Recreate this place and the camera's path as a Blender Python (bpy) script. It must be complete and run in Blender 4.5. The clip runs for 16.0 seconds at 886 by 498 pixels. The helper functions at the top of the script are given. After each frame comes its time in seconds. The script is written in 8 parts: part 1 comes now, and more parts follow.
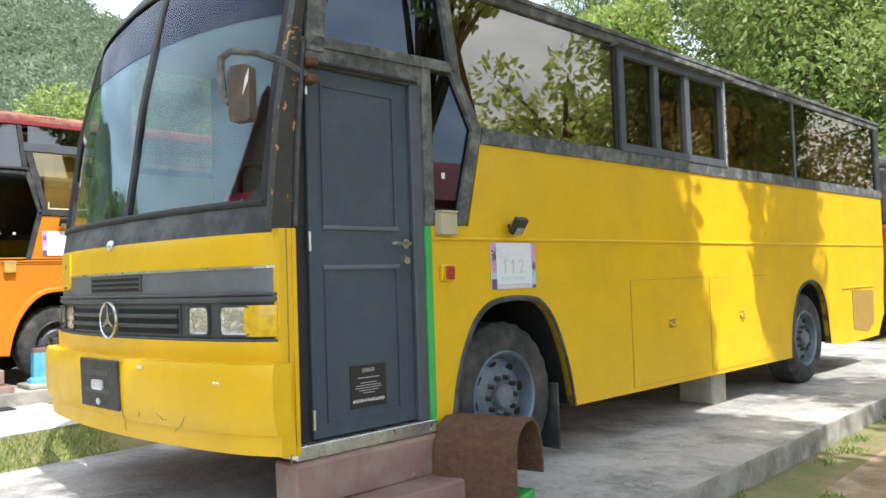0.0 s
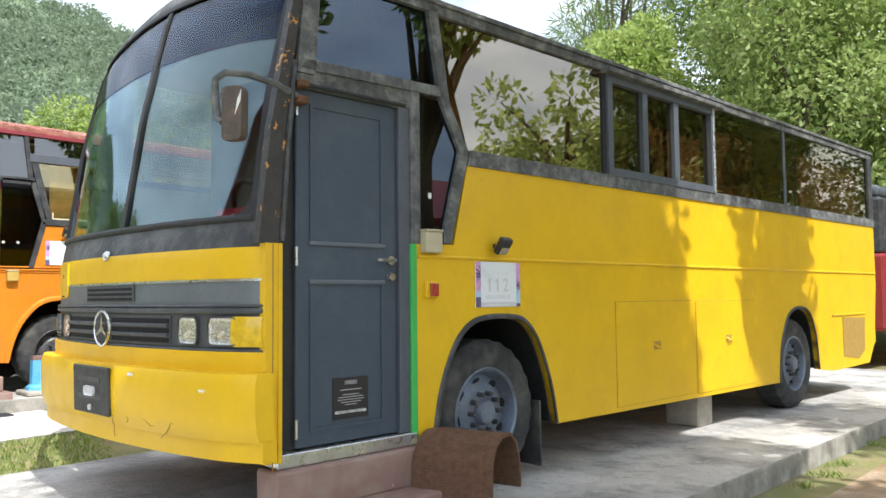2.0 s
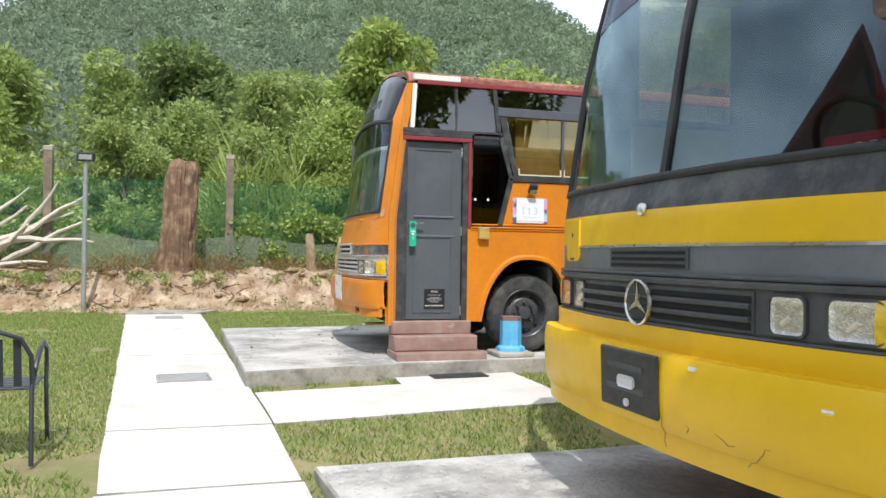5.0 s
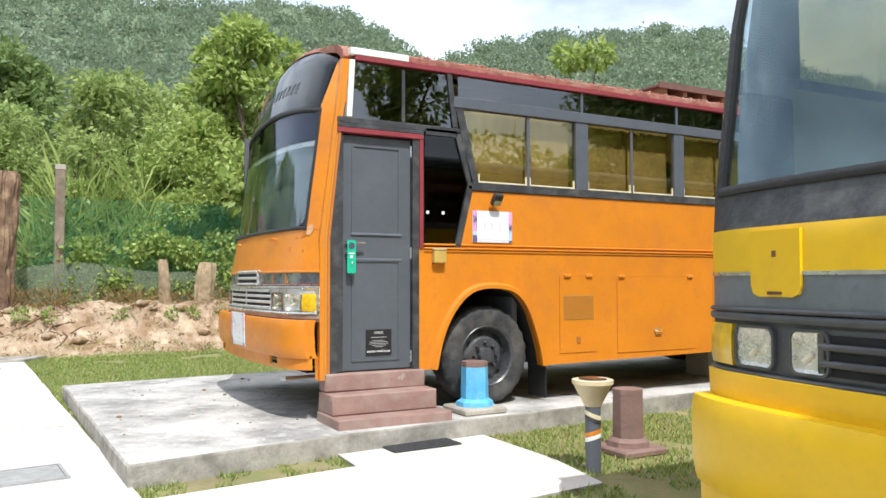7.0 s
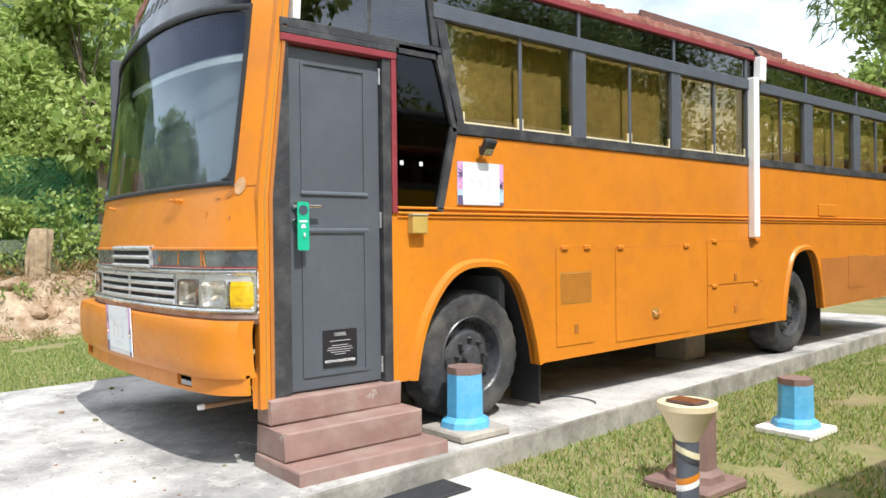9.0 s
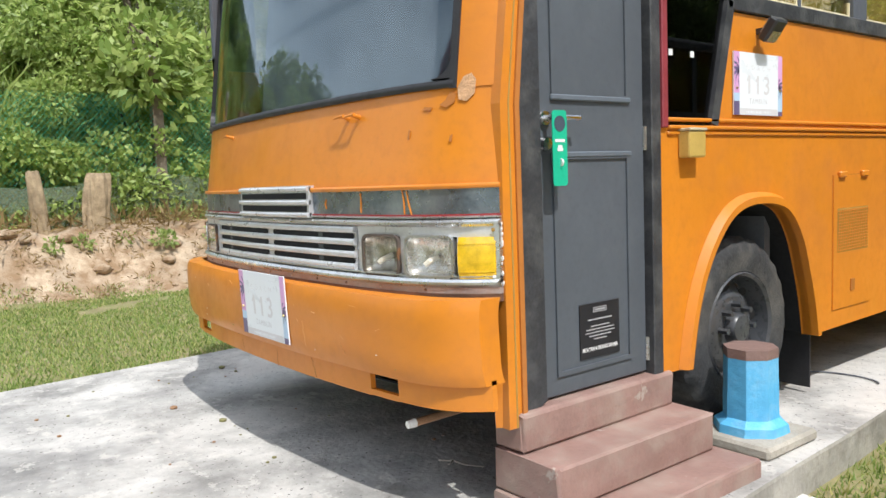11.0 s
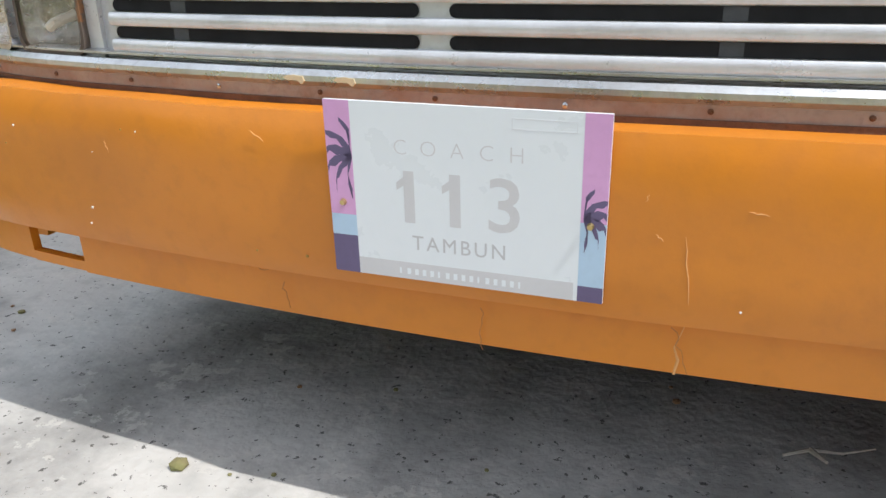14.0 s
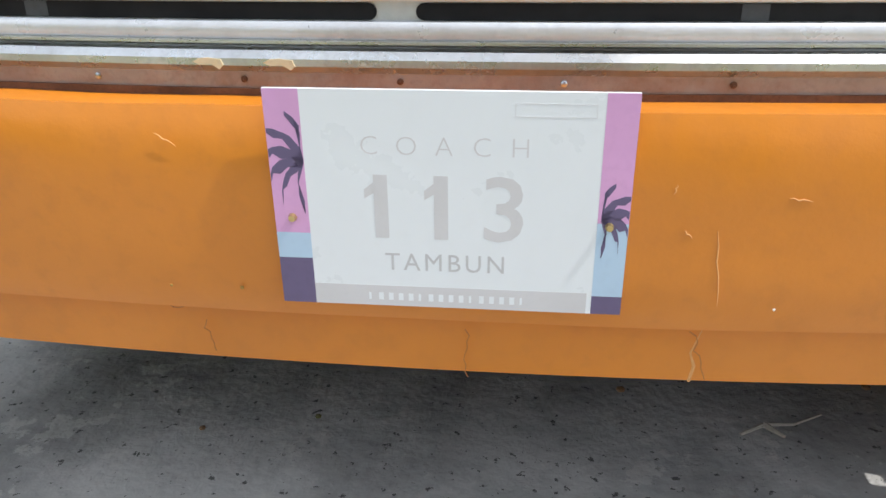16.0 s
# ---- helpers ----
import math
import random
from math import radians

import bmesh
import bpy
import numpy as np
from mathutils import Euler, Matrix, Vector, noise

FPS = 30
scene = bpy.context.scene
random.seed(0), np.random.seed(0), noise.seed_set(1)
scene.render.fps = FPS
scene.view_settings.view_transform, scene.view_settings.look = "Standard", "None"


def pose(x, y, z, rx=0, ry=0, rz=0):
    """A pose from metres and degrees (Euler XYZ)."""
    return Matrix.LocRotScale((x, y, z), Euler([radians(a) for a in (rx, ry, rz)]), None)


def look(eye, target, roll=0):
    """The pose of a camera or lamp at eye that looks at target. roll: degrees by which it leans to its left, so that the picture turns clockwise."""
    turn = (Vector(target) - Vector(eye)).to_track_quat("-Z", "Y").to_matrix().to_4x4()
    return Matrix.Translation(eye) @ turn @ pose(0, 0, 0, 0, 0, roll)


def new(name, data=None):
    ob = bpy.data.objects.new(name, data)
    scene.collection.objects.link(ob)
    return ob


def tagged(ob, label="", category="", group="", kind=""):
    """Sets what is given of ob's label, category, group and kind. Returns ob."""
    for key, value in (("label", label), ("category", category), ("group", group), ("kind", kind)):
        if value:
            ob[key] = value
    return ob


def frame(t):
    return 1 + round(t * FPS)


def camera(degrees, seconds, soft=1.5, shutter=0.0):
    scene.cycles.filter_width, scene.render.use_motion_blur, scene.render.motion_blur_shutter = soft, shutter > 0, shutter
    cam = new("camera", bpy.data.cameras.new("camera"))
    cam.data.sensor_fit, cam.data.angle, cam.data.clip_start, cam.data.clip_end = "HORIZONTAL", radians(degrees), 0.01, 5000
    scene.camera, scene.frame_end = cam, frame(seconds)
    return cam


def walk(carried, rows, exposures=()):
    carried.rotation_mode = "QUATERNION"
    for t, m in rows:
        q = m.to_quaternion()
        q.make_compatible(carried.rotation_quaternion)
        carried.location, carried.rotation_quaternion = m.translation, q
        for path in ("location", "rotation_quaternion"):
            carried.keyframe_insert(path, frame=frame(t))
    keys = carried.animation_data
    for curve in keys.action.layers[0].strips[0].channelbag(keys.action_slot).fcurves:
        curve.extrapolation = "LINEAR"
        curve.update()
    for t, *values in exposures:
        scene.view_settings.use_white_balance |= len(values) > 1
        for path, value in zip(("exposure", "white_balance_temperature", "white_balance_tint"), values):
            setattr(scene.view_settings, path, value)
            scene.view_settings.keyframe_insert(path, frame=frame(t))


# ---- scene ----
# camera and walk
cam = camera(60.0, 16.0)
PATH = [
    (0, (1.899, -0.121, 1.121), (0.516, 1.321, 1.195), -1.9),
    (0.5, (1.984, -0.107, 1.131), (0.585, 1.320, 1.209), -1.9),
    (1, (2.047, -0.114, 1.118), (0.643, 1.307, 1.215), -1.5),
    (1.5, (2.097, -0.124, 1.106), (0.690, 1.294, 1.220), -1.1),
    (2, (2.065, -0.132, 1.109), (0.673, 1.299, 1.232), -0.6),
    (2.5, (2.024, -0.141, 1.108), (0.648, 1.304, 1.241), -0.1),
    (3, (1.905, -0.177, 1.117), (0.501, 1.243, 1.230), 0.4),
    (3.5, (1.791, -0.282, 1.086), (0.252, 0.995, 1.126), 1.0),
    (4, (1.509, -0.152, 1.109), (-0.287, 0.728, 1.090), 1.3),
    (4.5, (1.157, -0.132, 1.102), (-0.750, 0.472, 1.101), 1.4),
    (4.7, (0.986, -0.118, 1.133), (-0.937, 0.431, 1.144), 0.8),
    (6.8, (-1.133, -0.379, 1.156), (-2.918, 0.518, 1.247), -0.1),
    (7, (-1.319, -0.415, 1.172), (-3.077, 0.535, 1.255), -0.1),
    (7.5, (-1.856, -0.378, 1.170), (-3.552, 0.678, 1.261), -0.2),
    (8, (-2.417, -0.356, 1.237), (-4.033, 0.822, 1.293), -0.2),
    (8.2, (-2.614, -0.347, 1.248), (-4.194, 0.879, 1.283), -0.4),
    (10.3, (-4.262, -0.128, 1.290), (-5.789, 1.161, 1.207), -1.3),
    (10.5, (-4.477, -0.169, 1.285), (-6.017, 1.102, 1.172), -1.3),
    (11, (-4.917, -0.167, 1.268), (-6.495, 1.047, 1.086), -2.2),
    (11.5, (-5.356, -0.181, 1.250), (-6.886, 1.089, 1.034), -2.1),
    (12, (-5.808, -0.160, 1.281), (-7.245, 1.201, 0.994), -2.3),
    (12.5, (-6.313, -0.032, 1.254), (-7.684, 1.378, 0.892), -2.0),
    (13, (-6.740, -0.101, 1.194), (-7.904, 1.459, 0.734), -1.6),
    (13.5, (-7.143, 0.008, 1.153), (-8.107, 1.659, 0.565), -1.9),
    (14, (-7.517, 0.152, 1.105), (-8.175, 1.900, 0.389), -0.7),
    (14.5, (-7.707, 0.254, 1.052), (-8.095, 2.067, 0.303), 1.1),
    (15, (-7.768, 0.306, 1.051), (-8.012, 2.129, 0.267), 1.2),
    (15.5, (-7.789, 0.319, 1.070), (-7.971, 2.139, 0.262), 0.7),
    (16, (-7.772, 0.308, 1.082), (-7.987, 2.134, 0.297), -0.4),
]
EXPOSURE = [(0.0, 0.42), (3.0, 0.4), (3.5, 0.50), (4.0, 0.60), (4.5, -0.06), (4.7, -0.1), (7.0, 0.15), (8.2, 0.24), (10.5, 0.06), (12.0, -0.04), (12.6, -0.08), (13.5, -0.04), (14.5, -0.10), (15.0, 0.05), (16.0, 0.02)]
walk(cam, [(t, look(eye, target, roll)) for t, eye, target, roll in PATH], EXPOSURE)

# world and sun
SUN_FROM = Vector((0.54, -0.10, 0.84)).normalized()
world = bpy.data.worlds.new("sky")
scene.world = world
world.use_nodes = True
wn, wl = world.node_tree.nodes, world.node_tree.links
sky = wn.new("ShaderNodeTexSky")
sky.sky_type = "NISHITA"
sky.sun_disc = False
sky.sun_elevation = math.asin(SUN_FROM.z)
sky.sun_rotation = math.atan2(SUN_FROM.x, SUN_FROM.y)
sky.air_density, sky.dust_density, sky.ozone_density = 1.0, 2.5, 1.0
# thin bright cloud spread through the sky
geo = wn.new("ShaderNodeTexCoord")
wmap = wn.new("ShaderNodeMapping")
wmap.inputs["Scale"].default_value = (1.6, 1.6, 3.6)
cloud = wn.new("ShaderNodeTexNoise")
cloud.inputs["Scale"].default_value, cloud.inputs["Detail"].default_value = 1.3, 7.0
cloud.inputs["Roughness"].default_value = 0.55
ramp = wn.new("ShaderNodeValToRGB")
ramp.color_ramp.elements[0].position, ramp.color_ramp.elements[1].position = 0.30, 0.60
mixc = wn.new("ShaderNodeMix")
mixc.data_type = "RGBA"
mixc.inputs["B"].default_value = (10.2, 11.4, 13.0, 1)
wl.new(geo.outputs["Generated"], wmap.inputs["Vector"])
wl.new(wmap.outputs["Vector"], cloud.inputs["Vector"])
wl.new(cloud.outputs["Fac"], ramp.inputs["Fac"])
wl.new(ramp.outputs["Color"], mixc.inputs["Factor"])
wl.new(sky.outputs["Color"], mixc.inputs["A"])
wl.new(mixc.outputs["Result"], wn["Background"].inputs["Color"])
wn["Background"].inputs["Strength"].default_value = 0.128
sun = new("sun", bpy.data.lights.new("sun", "SUN"))
sun.data.energy, sun.data.angle, sun.data.color = 4.5, radians(0.53), (1.0, 0.99, 0.97)
sun.matrix_world = look((0, 0, 30), Vector((0, 0, 30)) - SUN_FROM)


# ---------------------------------------------------------------- materials
def mat(name, color, rough=0.6, metal=0.0, vary=0.12, scale=6.0, bump=0.0, bump_scale=40.0, dirt=None, dirt_amt=0.0,
        dirt_scale=2.0, chip=None, chip_lo=0.66, chip_scale=9.0, per_object=0.0, coat=0.0, speck=None, stain=None, chip_mix=1.0):
    """A painted or mineral surface: colour drift at two scales, stains, flakes and fine relief."""
    m = bpy.data.materials.new(name)
    m.use_nodes = True
    n, l = m.node_tree.nodes, m.node_tree.links
    b = n["Principled BSDF"]
    b.inputs["Roughness"].default_value, b.inputs["Metallic"].default_value = rough, metal
    b.inputs["Coat Weight"].default_value = coat
    tc = n.new("ShaderNodeTexCoord")
    pos = tc.outputs["Object"]

    def noise_tex(sc, detail=5.0, r=0.6):
        t = n.new("ShaderNodeTexNoise")
        t.inputs["Scale"].default_value, t.inputs["Detail"].default_value, t.inputs["Roughness"].default_value = sc, detail, r
        l.new(pos, t.inputs["Vector"])
        return t.outputs["Fac"]

    def remap(sock, a0, a1, b0, b1):
        t = n.new("ShaderNodeMapRange")
        t.inputs["From Min"].default_value, t.inputs["From Max"].default_value = a0, a1
        t.inputs["To Min"].default_value, t.inputs["To Max"].default_value = b0, b1
        l.new(sock, t.inputs["Value"])
        return t.outputs["Result"]

    def mix(a, bcol, fac):
        t = n.new("ShaderNodeMix")
        t.data_type = "RGBA"
        for sock, val in ((t.inputs["A"], a), (t.inputs["B"], bcol), (t.inputs["Factor"], fac)):
            if isinstance(val, (tuple, list)):
                sock.default_value = (*val, 1)
            elif isinstance(val, float):
                sock.default_value = val
            else:
                l.new(val, sock)
        return t.outputs["Result"]

    lo = tuple(c * (1 - vary) for c in color)
    hi = tuple(min(1.0, c * (1 + vary)) for c in color)
    col = mix(lo, hi, remap(noise_tex(scale), 0.3, 0.7, 0, 1))
    fine = noise_tex(scale * 12, 3.0)
    col = mix(col, tuple(c * (1 - vary * 1.3) for c in color), remap(fine, 0.5, 0.75, 0, 0.7))
    if per_object:
        oi = n.new("ShaderNodeObjectInfo")
        col = mix(col, tuple(min(1.0, c * (1 + per_object)) for c in color), oi.outputs["Random"])
    if dirt:
        col = mix(col, dirt, remap(noise_tex(dirt_scale, 8.0, 0.65), 0.5 - 0.12 * dirt_amt, 0.78 - 0.2 * dirt_amt, 0, min(1.0, 0.35 + dirt_amt)))
    if stain:
        col = mix(col, stain, remap(noise_tex(0.55, 6.0, 0.7), 0.52, 0.66, 0, 0.75))
    if speck:
        col = mix(col, speck, remap(noise_tex(52.0, 3.0, 0.6), 0.645, 0.68, 0, 0.85))
    if chip:
        f = remap(noise_tex(chip_scale, 6.0, 0.7), chip_lo, chip_lo + 0.02, 0, chip_mix)
        col = mix(col, chip, f)
    l.new(col, b.inputs["Base Color"])
    l.new(remap(noise_tex(scale * 3), 0.3, 0.7, max(0.03, rough - 0.08), min(1, rough + 0.1)), b.inputs["Roughness"])
    if bump:
        bp = n.new("ShaderNodeBump")
        bp.inputs["Strength"].default_value = bump
        bp.inputs["Distance"].default_value = 0.02
        l.new(noise_tex(bump_scale, 6.0), bp.inputs["Height"])
        l.new(bp.outputs["Normal"], b.inputs["Normal"])
    return m


def glass_mat(name, tint, see=0.6, gloss=1.0, rough=0.01, ior=1.5, coat=(1, 1, 1)):
    """Window glass: tinted see-through with mirror gloss by Fresnel."""
    m = bpy.data.materials.new(name)
    m.use_nodes = True
    n, l = m.node_tree.nodes, m.node_tree.links
    n.remove(n["Principled BSDF"])
    out = n["Material Output"]
    tr, gl, mx = n.new("ShaderNodeBsdfTransparent"), n.new("ShaderNodeBsdfGlossy"), n.new("ShaderNodeMixShader")
    lw_blend = 0.5
    tr.inputs["Color"].default_value = (*[(c * see) ** lw_blend for c in tint], 1)
    gl.inputs["Roughness"].default_value = rough
    gl.inputs["Color"].default_value = (*[c * gloss for c in coat], 1)
    f0 = ((ior - 1) / (ior + 1)) ** 2
    lw, pw, rg = n.new("ShaderNodeLayerWeight"), n.new("ShaderNodeMath"), n.new("ShaderNodeMapRange")
    pw.operation = "POWER"
    pw.inputs[1].default_value = 5.0
    rg.inputs["To Min"].default_value, rg.inputs["To Max"].default_value = f0, 1.0
    l.new(lw.outputs["Facing"], pw.inputs[0])
    l.new(pw.outputs["Value"], rg.inputs["Value"])
    l.new(rg.outputs["Result"], mx.inputs["Fac"])
    l.new(tr.outputs["BSDF"], mx.inputs[1])
    l.new(gl.outputs["BSDF"], mx.inputs[2])
    l.new(mx.outputs["Shader"], out.inputs["Surface"])
    return m


def leaf_mat(name, color, light, per_island=True):
    m = bpy.data.materials.new(name)
    m.use_nodes = True
    n, l = m.node_tree.nodes, m.node_tree.links
    b = n["Principled BSDF"]
    b.inputs["Roughness"].default_value = 0.5
    g = n.new("ShaderNodeNewGeometry")
    r = n.new("ShaderNodeValToRGB")
    r.color_ramp.elements[0].color, r.color_ramp.elements[1].color = (*color, 1), (*light, 1)
    l.new(g.outputs["Random Per Island"], r.inputs["Fac"])
    l.new(r.outputs["Color"], b.inputs["Base Color"])
    t = n.new("ShaderNodeBsdfTranslucent")
    l.new(r.outputs["Color"], t.inputs["Color"])
    mx = n.new("ShaderNodeMixShader")
    mx.inputs["Fac"].default_value = 0.48
    l.new(b.outputs["BSDF"], mx.inputs[1])
    l.new(t.outputs["BSDF"], mx.inputs[2])
    l.new(mx.outputs["Shader"], n["Material Output"].inputs["Surface"])
    return m


M = {}
M["orange"] = mat("orange_paint", (0.63, 0.212, 0.016), 0.36, vary=0.07, scale=2.0, bump=0.10, bump_scale=9, dirt=(0.50, 0.17, 0.03), dirt_amt=0.25, dirt_scale=3.0)
M["orange_dark"] = mat("orange_primer", (0.42, 0.15, 0.03), 0.5, vary=0.1, scale=3.0, bump=0.08)
M["yellow"] = mat("yellow_paint", (0.78, 0.475, 0.010), 0.36, vary=0.05, scale=1.6, bump=0.07, bump_scale=7, dirt=(0.62, 0.36, 0.02), dirt_amt=0.2, dirt_scale=2.5)
M["brown_patch"] = mat("brown_patch", (0.36, 0.22, 0.05), 0.7, vary=0.15, scale=12)
M["black"] = mat("black_trim", (0.035, 0.036, 0.04), 0.5, vary=0.3, scale=7, bump=0.25, bump_scale=24, dirt=(0.13, 0.13, 0.125), dirt_amt=0.35, dirt_scale=6)
M["black_flaked"] = mat("flaked_black", (0.04, 0.036, 0.034), 0.55, vary=0.3, scale=7, bump=0.3, bump_scale=22, chip=(0.62, 0.28, 0.06), chip_lo=0.595, chip_scale=11)
M["tar"] = mat("weathered_sealant", (0.085, 0.088, 0.09), 0.75, vary=0.35, scale=14, bump=0.5, bump_scale=30, dirt=(0.3, 0.3, 0.29), dirt_amt=0.4, dirt_scale=9)
M["rubber"] = mat("rubber_seal", (0.02, 0.02, 0.022), 0.55, vary=0.2, scale=10, bump=0.1)
M["tyre"] = mat("tyre_rubber", (0.035, 0.036, 0.038), 0.85, vary=0.3, scale=9, bump=0.3, bump_scale=60, dirt=(0.16, 0.15, 0.13), dirt_amt=0.3, dirt_scale=4)
M["rim_black"] = mat("black_rim", (0.055, 0.058, 0.064), 0.30, vary=0.2, scale=12, bump=0.1, dirt=(0.1, 0.09, 0.08), dirt_amt=0.2)
M["rim_grey"] = mat("grey_rim", (0.16, 0.2, 0.26), 0.45, metal=0.2, vary=0.2, scale=12, bump=0.1, dirt=(0.1, 0.07, 0.05), dirt_amt=0.35, dirt_scale=7)
M["rust"] = mat("rusty_iron", (0.14, 0.065, 0.035), 0.85, vary=0.35, scale=20, bump=0.3)
M["door"] = mat("door_grey", (0.050, 0.069, 0.096), 0.50, vary=0.07, scale=3, bump=0.04, bump_scale=20, dirt=(0.10, 0.12, 0.14), dirt_amt=0.12, dirt_scale=4)
M["door_trim"] = mat("door_moulding", (0.12, 0.14, 0.165), 0.4, vary=0.1, scale=5)
M["alu"] = mat("aluminium", (0.66, 0.67, 0.68), 0.30, metal=0.9, vary=0.12, scale=8, bump=0.05, dirt=(0.25, 0.22, 0.19), dirt_amt=0.2, dirt_scale=6)
M["silver"] = mat("silver_paint", (0.66, 0.665, 0.68), 0.32, metal=0.40, vary=0.1, scale=6, bump=0.06, dirt=(0.36, 0.35, 0.345), dirt_amt=0.2, dirt_scale=5)
M["band"] = mat("scuffed_steel_band", (0.19, 0.225, 0.265), 0.28, metal=0.75, vary=0.35, scale=3.5, bump=0.06, dirt=(0.36, 0.39, 0.41), dirt_amt=0.5, dirt_scale=6, chip=(0.58, 0.60, 0.61), chip_lo=0.60, chip_scale=8, chip_mix=0.5)
M["band_grey"] = mat("grey_band", (0.17, 0.19, 0.215), 0.38, metal=0.3, vary=0.15, scale=3, bump=0.05)
M["grille"] = mat("charcoal_plastic", (0.055, 0.058, 0.065), 0.5, vary=0.2, scale=8, bump=0.1, dirt=(0.12, 0.12, 0.12), dirt_amt=0.25, dirt_scale=5)
# near-black that paints the shade in slots, wheel wells and undersides
M["cavity_shade"] = mat("painted_cavity_shade", (0.008, 0.008, 0.009), 0.9, vary=0.2)
M["lens"] = glass_mat("lamp_glass", (1, 1, 1), 0.97, 0.9, 0.02, 1.40)
M["amber"] = mat("amber_lens", (0.72, 0.46, 0.02), 0.12, vary=0.25, scale=26, bump=0.05, bump_scale=120, coat=1.0)
M["red_lens"] = mat("red_lens", (0.40, 0.05, 0.03), 0.25, vary=0.15, scale=20)
M["reflector"] = mat("lamp_reflector", (0.50, 0.48, 0.43), 0.20, metal=0.9, vary=0.30, scale=34, bump=0.25, bump_scale=50)
M["reflector_bright"] = mat("bright_lamp_reflector", (0.78, 0.77, 0.73), 0.22, metal=0.75, vary=0.20, scale=34, bump=0.25, bump_scale=50)
M["bulb"] = mat("frosted_cap", (0.75, 0.70, 0.58), 0.4, vary=0.1)
M["red"] = mat("dark_red_paint", (0.30, 0.03, 0.03), 0.4, vary=0.15, scale=6, bump=0.08)
M["roof_red"] = mat("rusty_red_roof", (0.29, 0.10, 0.07), 0.75, vary=0.3, scale=9, bump=0.5, bump_scale=26, dirt=(0.42, 0.26, 0.20), dirt_amt=0.4, dirt_scale=8)
M["white"] = mat("white_paint", (0.80, 0.79, 0.76), 0.45, vary=0.05, scale=5, bump=0.05, dirt=(0.5, 0.47, 0.42), dirt_amt=0.15)
M["pvc"] = mat("white_plastic_pipe", (0.82, 0.82, 0.80), 0.35, vary=0.04, scale=5)
M["green"] = mat("green_paint", (0.05, 0.42, 0.09), 0.5, vary=0.12, scale=8, bump=0.05)
M["tag_green"] = mat("green_card", (0.01, 0.42, 0.25), 0.4, vary=0.06, scale=8)
M["lamp_black"] = mat("black_plastic", (0.025, 0.026, 0.028), 0.4, vary=0.2, scale=14)
M["beige_box"] = mat("beige_plastic", (0.50, 0.44, 0.30), 0.45, vary=0.1, scale=8)
M["mustard_box"] = mat("mustard_plastic", (0.50, 0.34, 0.09), 0.4, vary=0.12, scale=8)
M["label"] = mat("black_sticker", (0.02, 0.02, 0.024), 0.35, vary=0.1)
M["ink_white"] = mat("white_print", (0.72, 0.72, 0.72), 0.5, vary=0.03)
M["plate"] = mat("sign_board_white", (0.77, 0.80, 0.83), 0.3, vary=0.015, scale=3)
M["ink_grey"] = mat("faded_grey_print", (0.62, 0.61, 0.625), 0.35, vary=0.03, scale=8)
M["ink_pale"] = mat("very_pale_print", (0.70, 0.715, 0.74), 0.35, vary=0.03, scale=8)
M["flange"] = mat("dirty_pinkish_flange", (0.40, 0.33, 0.30), 0.5, metal=0.3, vary=0.2, scale=9, bump=0.15, bump_scale=30, dirt=(0.30, 0.12, 0.06), dirt_amt=0.35, dirt_scale=7)
M["scratch"] = mat("pale_scratched_paint", (0.70, 0.36, 0.13), 0.6, vary=0.1)
M["door_pale"] = mat("faded_door_grey", (0.082, 0.093, 0.108), 0.48, vary=0.07, scale=3, bump=0.04, bump_scale=20, dirt=(0.12, 0.13, 0.145), dirt_amt=0.15, dirt_scale=4)
M["ink_mid"] = mat("soft_grey_print", (0.54, 0.535, 0.55), 0.35, vary=0.03, scale=8)
M["ink_dim"] = mat("small_pale_print", (0.36, 0.36, 0.37), 0.5, vary=0.2, scale=60)
M["pink"] = mat("pink_print", (0.67, 0.36, 0.62), 0.35, vary=0.06, scale=6)
M["violet"] = mat("violet_print", (0.13, 0.10, 0.20), 0.35, vary=0.08, scale=6)
M["pale_blue"] = mat("pale_blue_print", (0.45, 0.60, 0.76), 0.35, vary=0.05, scale=6)
M["brass"] = mat("brass_screw", (0.55, 0.42, 0.20), 0.35, metal=0.9, vary=0.1)
M["steel"] = mat("bright_steel", (0.62, 0.62, 0.62), 0.25, metal=1.0, vary=0.08)
M["number_plate"] = mat("black_number_plate", (0.03, 0.03, 0.032), 0.5, vary=0.25, scale=12, bump=0.1)
M["step"] = mat("maroon_step_paint", (0.275, 0.168, 0.142), 0.62, vary=0.16, scale=4, bump=0.28, bump_scale=18, dirt=(0.36, 0.29, 0.24), dirt_amt=0.35, dirt_scale=6, chip=(0.42, 0.37, 0.32), chip_lo=0.64, chip_scale=5, chip_mix=0.7)
M["concrete"] = mat("pad_concrete", (0.51, 0.49, 0.46), 0.85, vary=0.13, scale=1.3, bump=0.38, bump_scale=30, chip=(0.60, 0.57, 0.52), chip_lo=0.575, chip_scale=7.5, chip_mix=0.42, dirt=(0.17, 0.165, 0.155), dirt_amt=0.52, dirt_scale=1.9, speck=(0.05, 0.046, 0.042), stain=(0.15, 0.148, 0.145))
M["edge"] = mat("slab_edge_concrete", (0.36, 0.34, 0.30), 0.9, vary=0.2, scale=5, bump=0.45, bump_scale=16, dirt=(0.14, 0.13, 0.11), dirt_amt=0.5, dirt_scale=4)
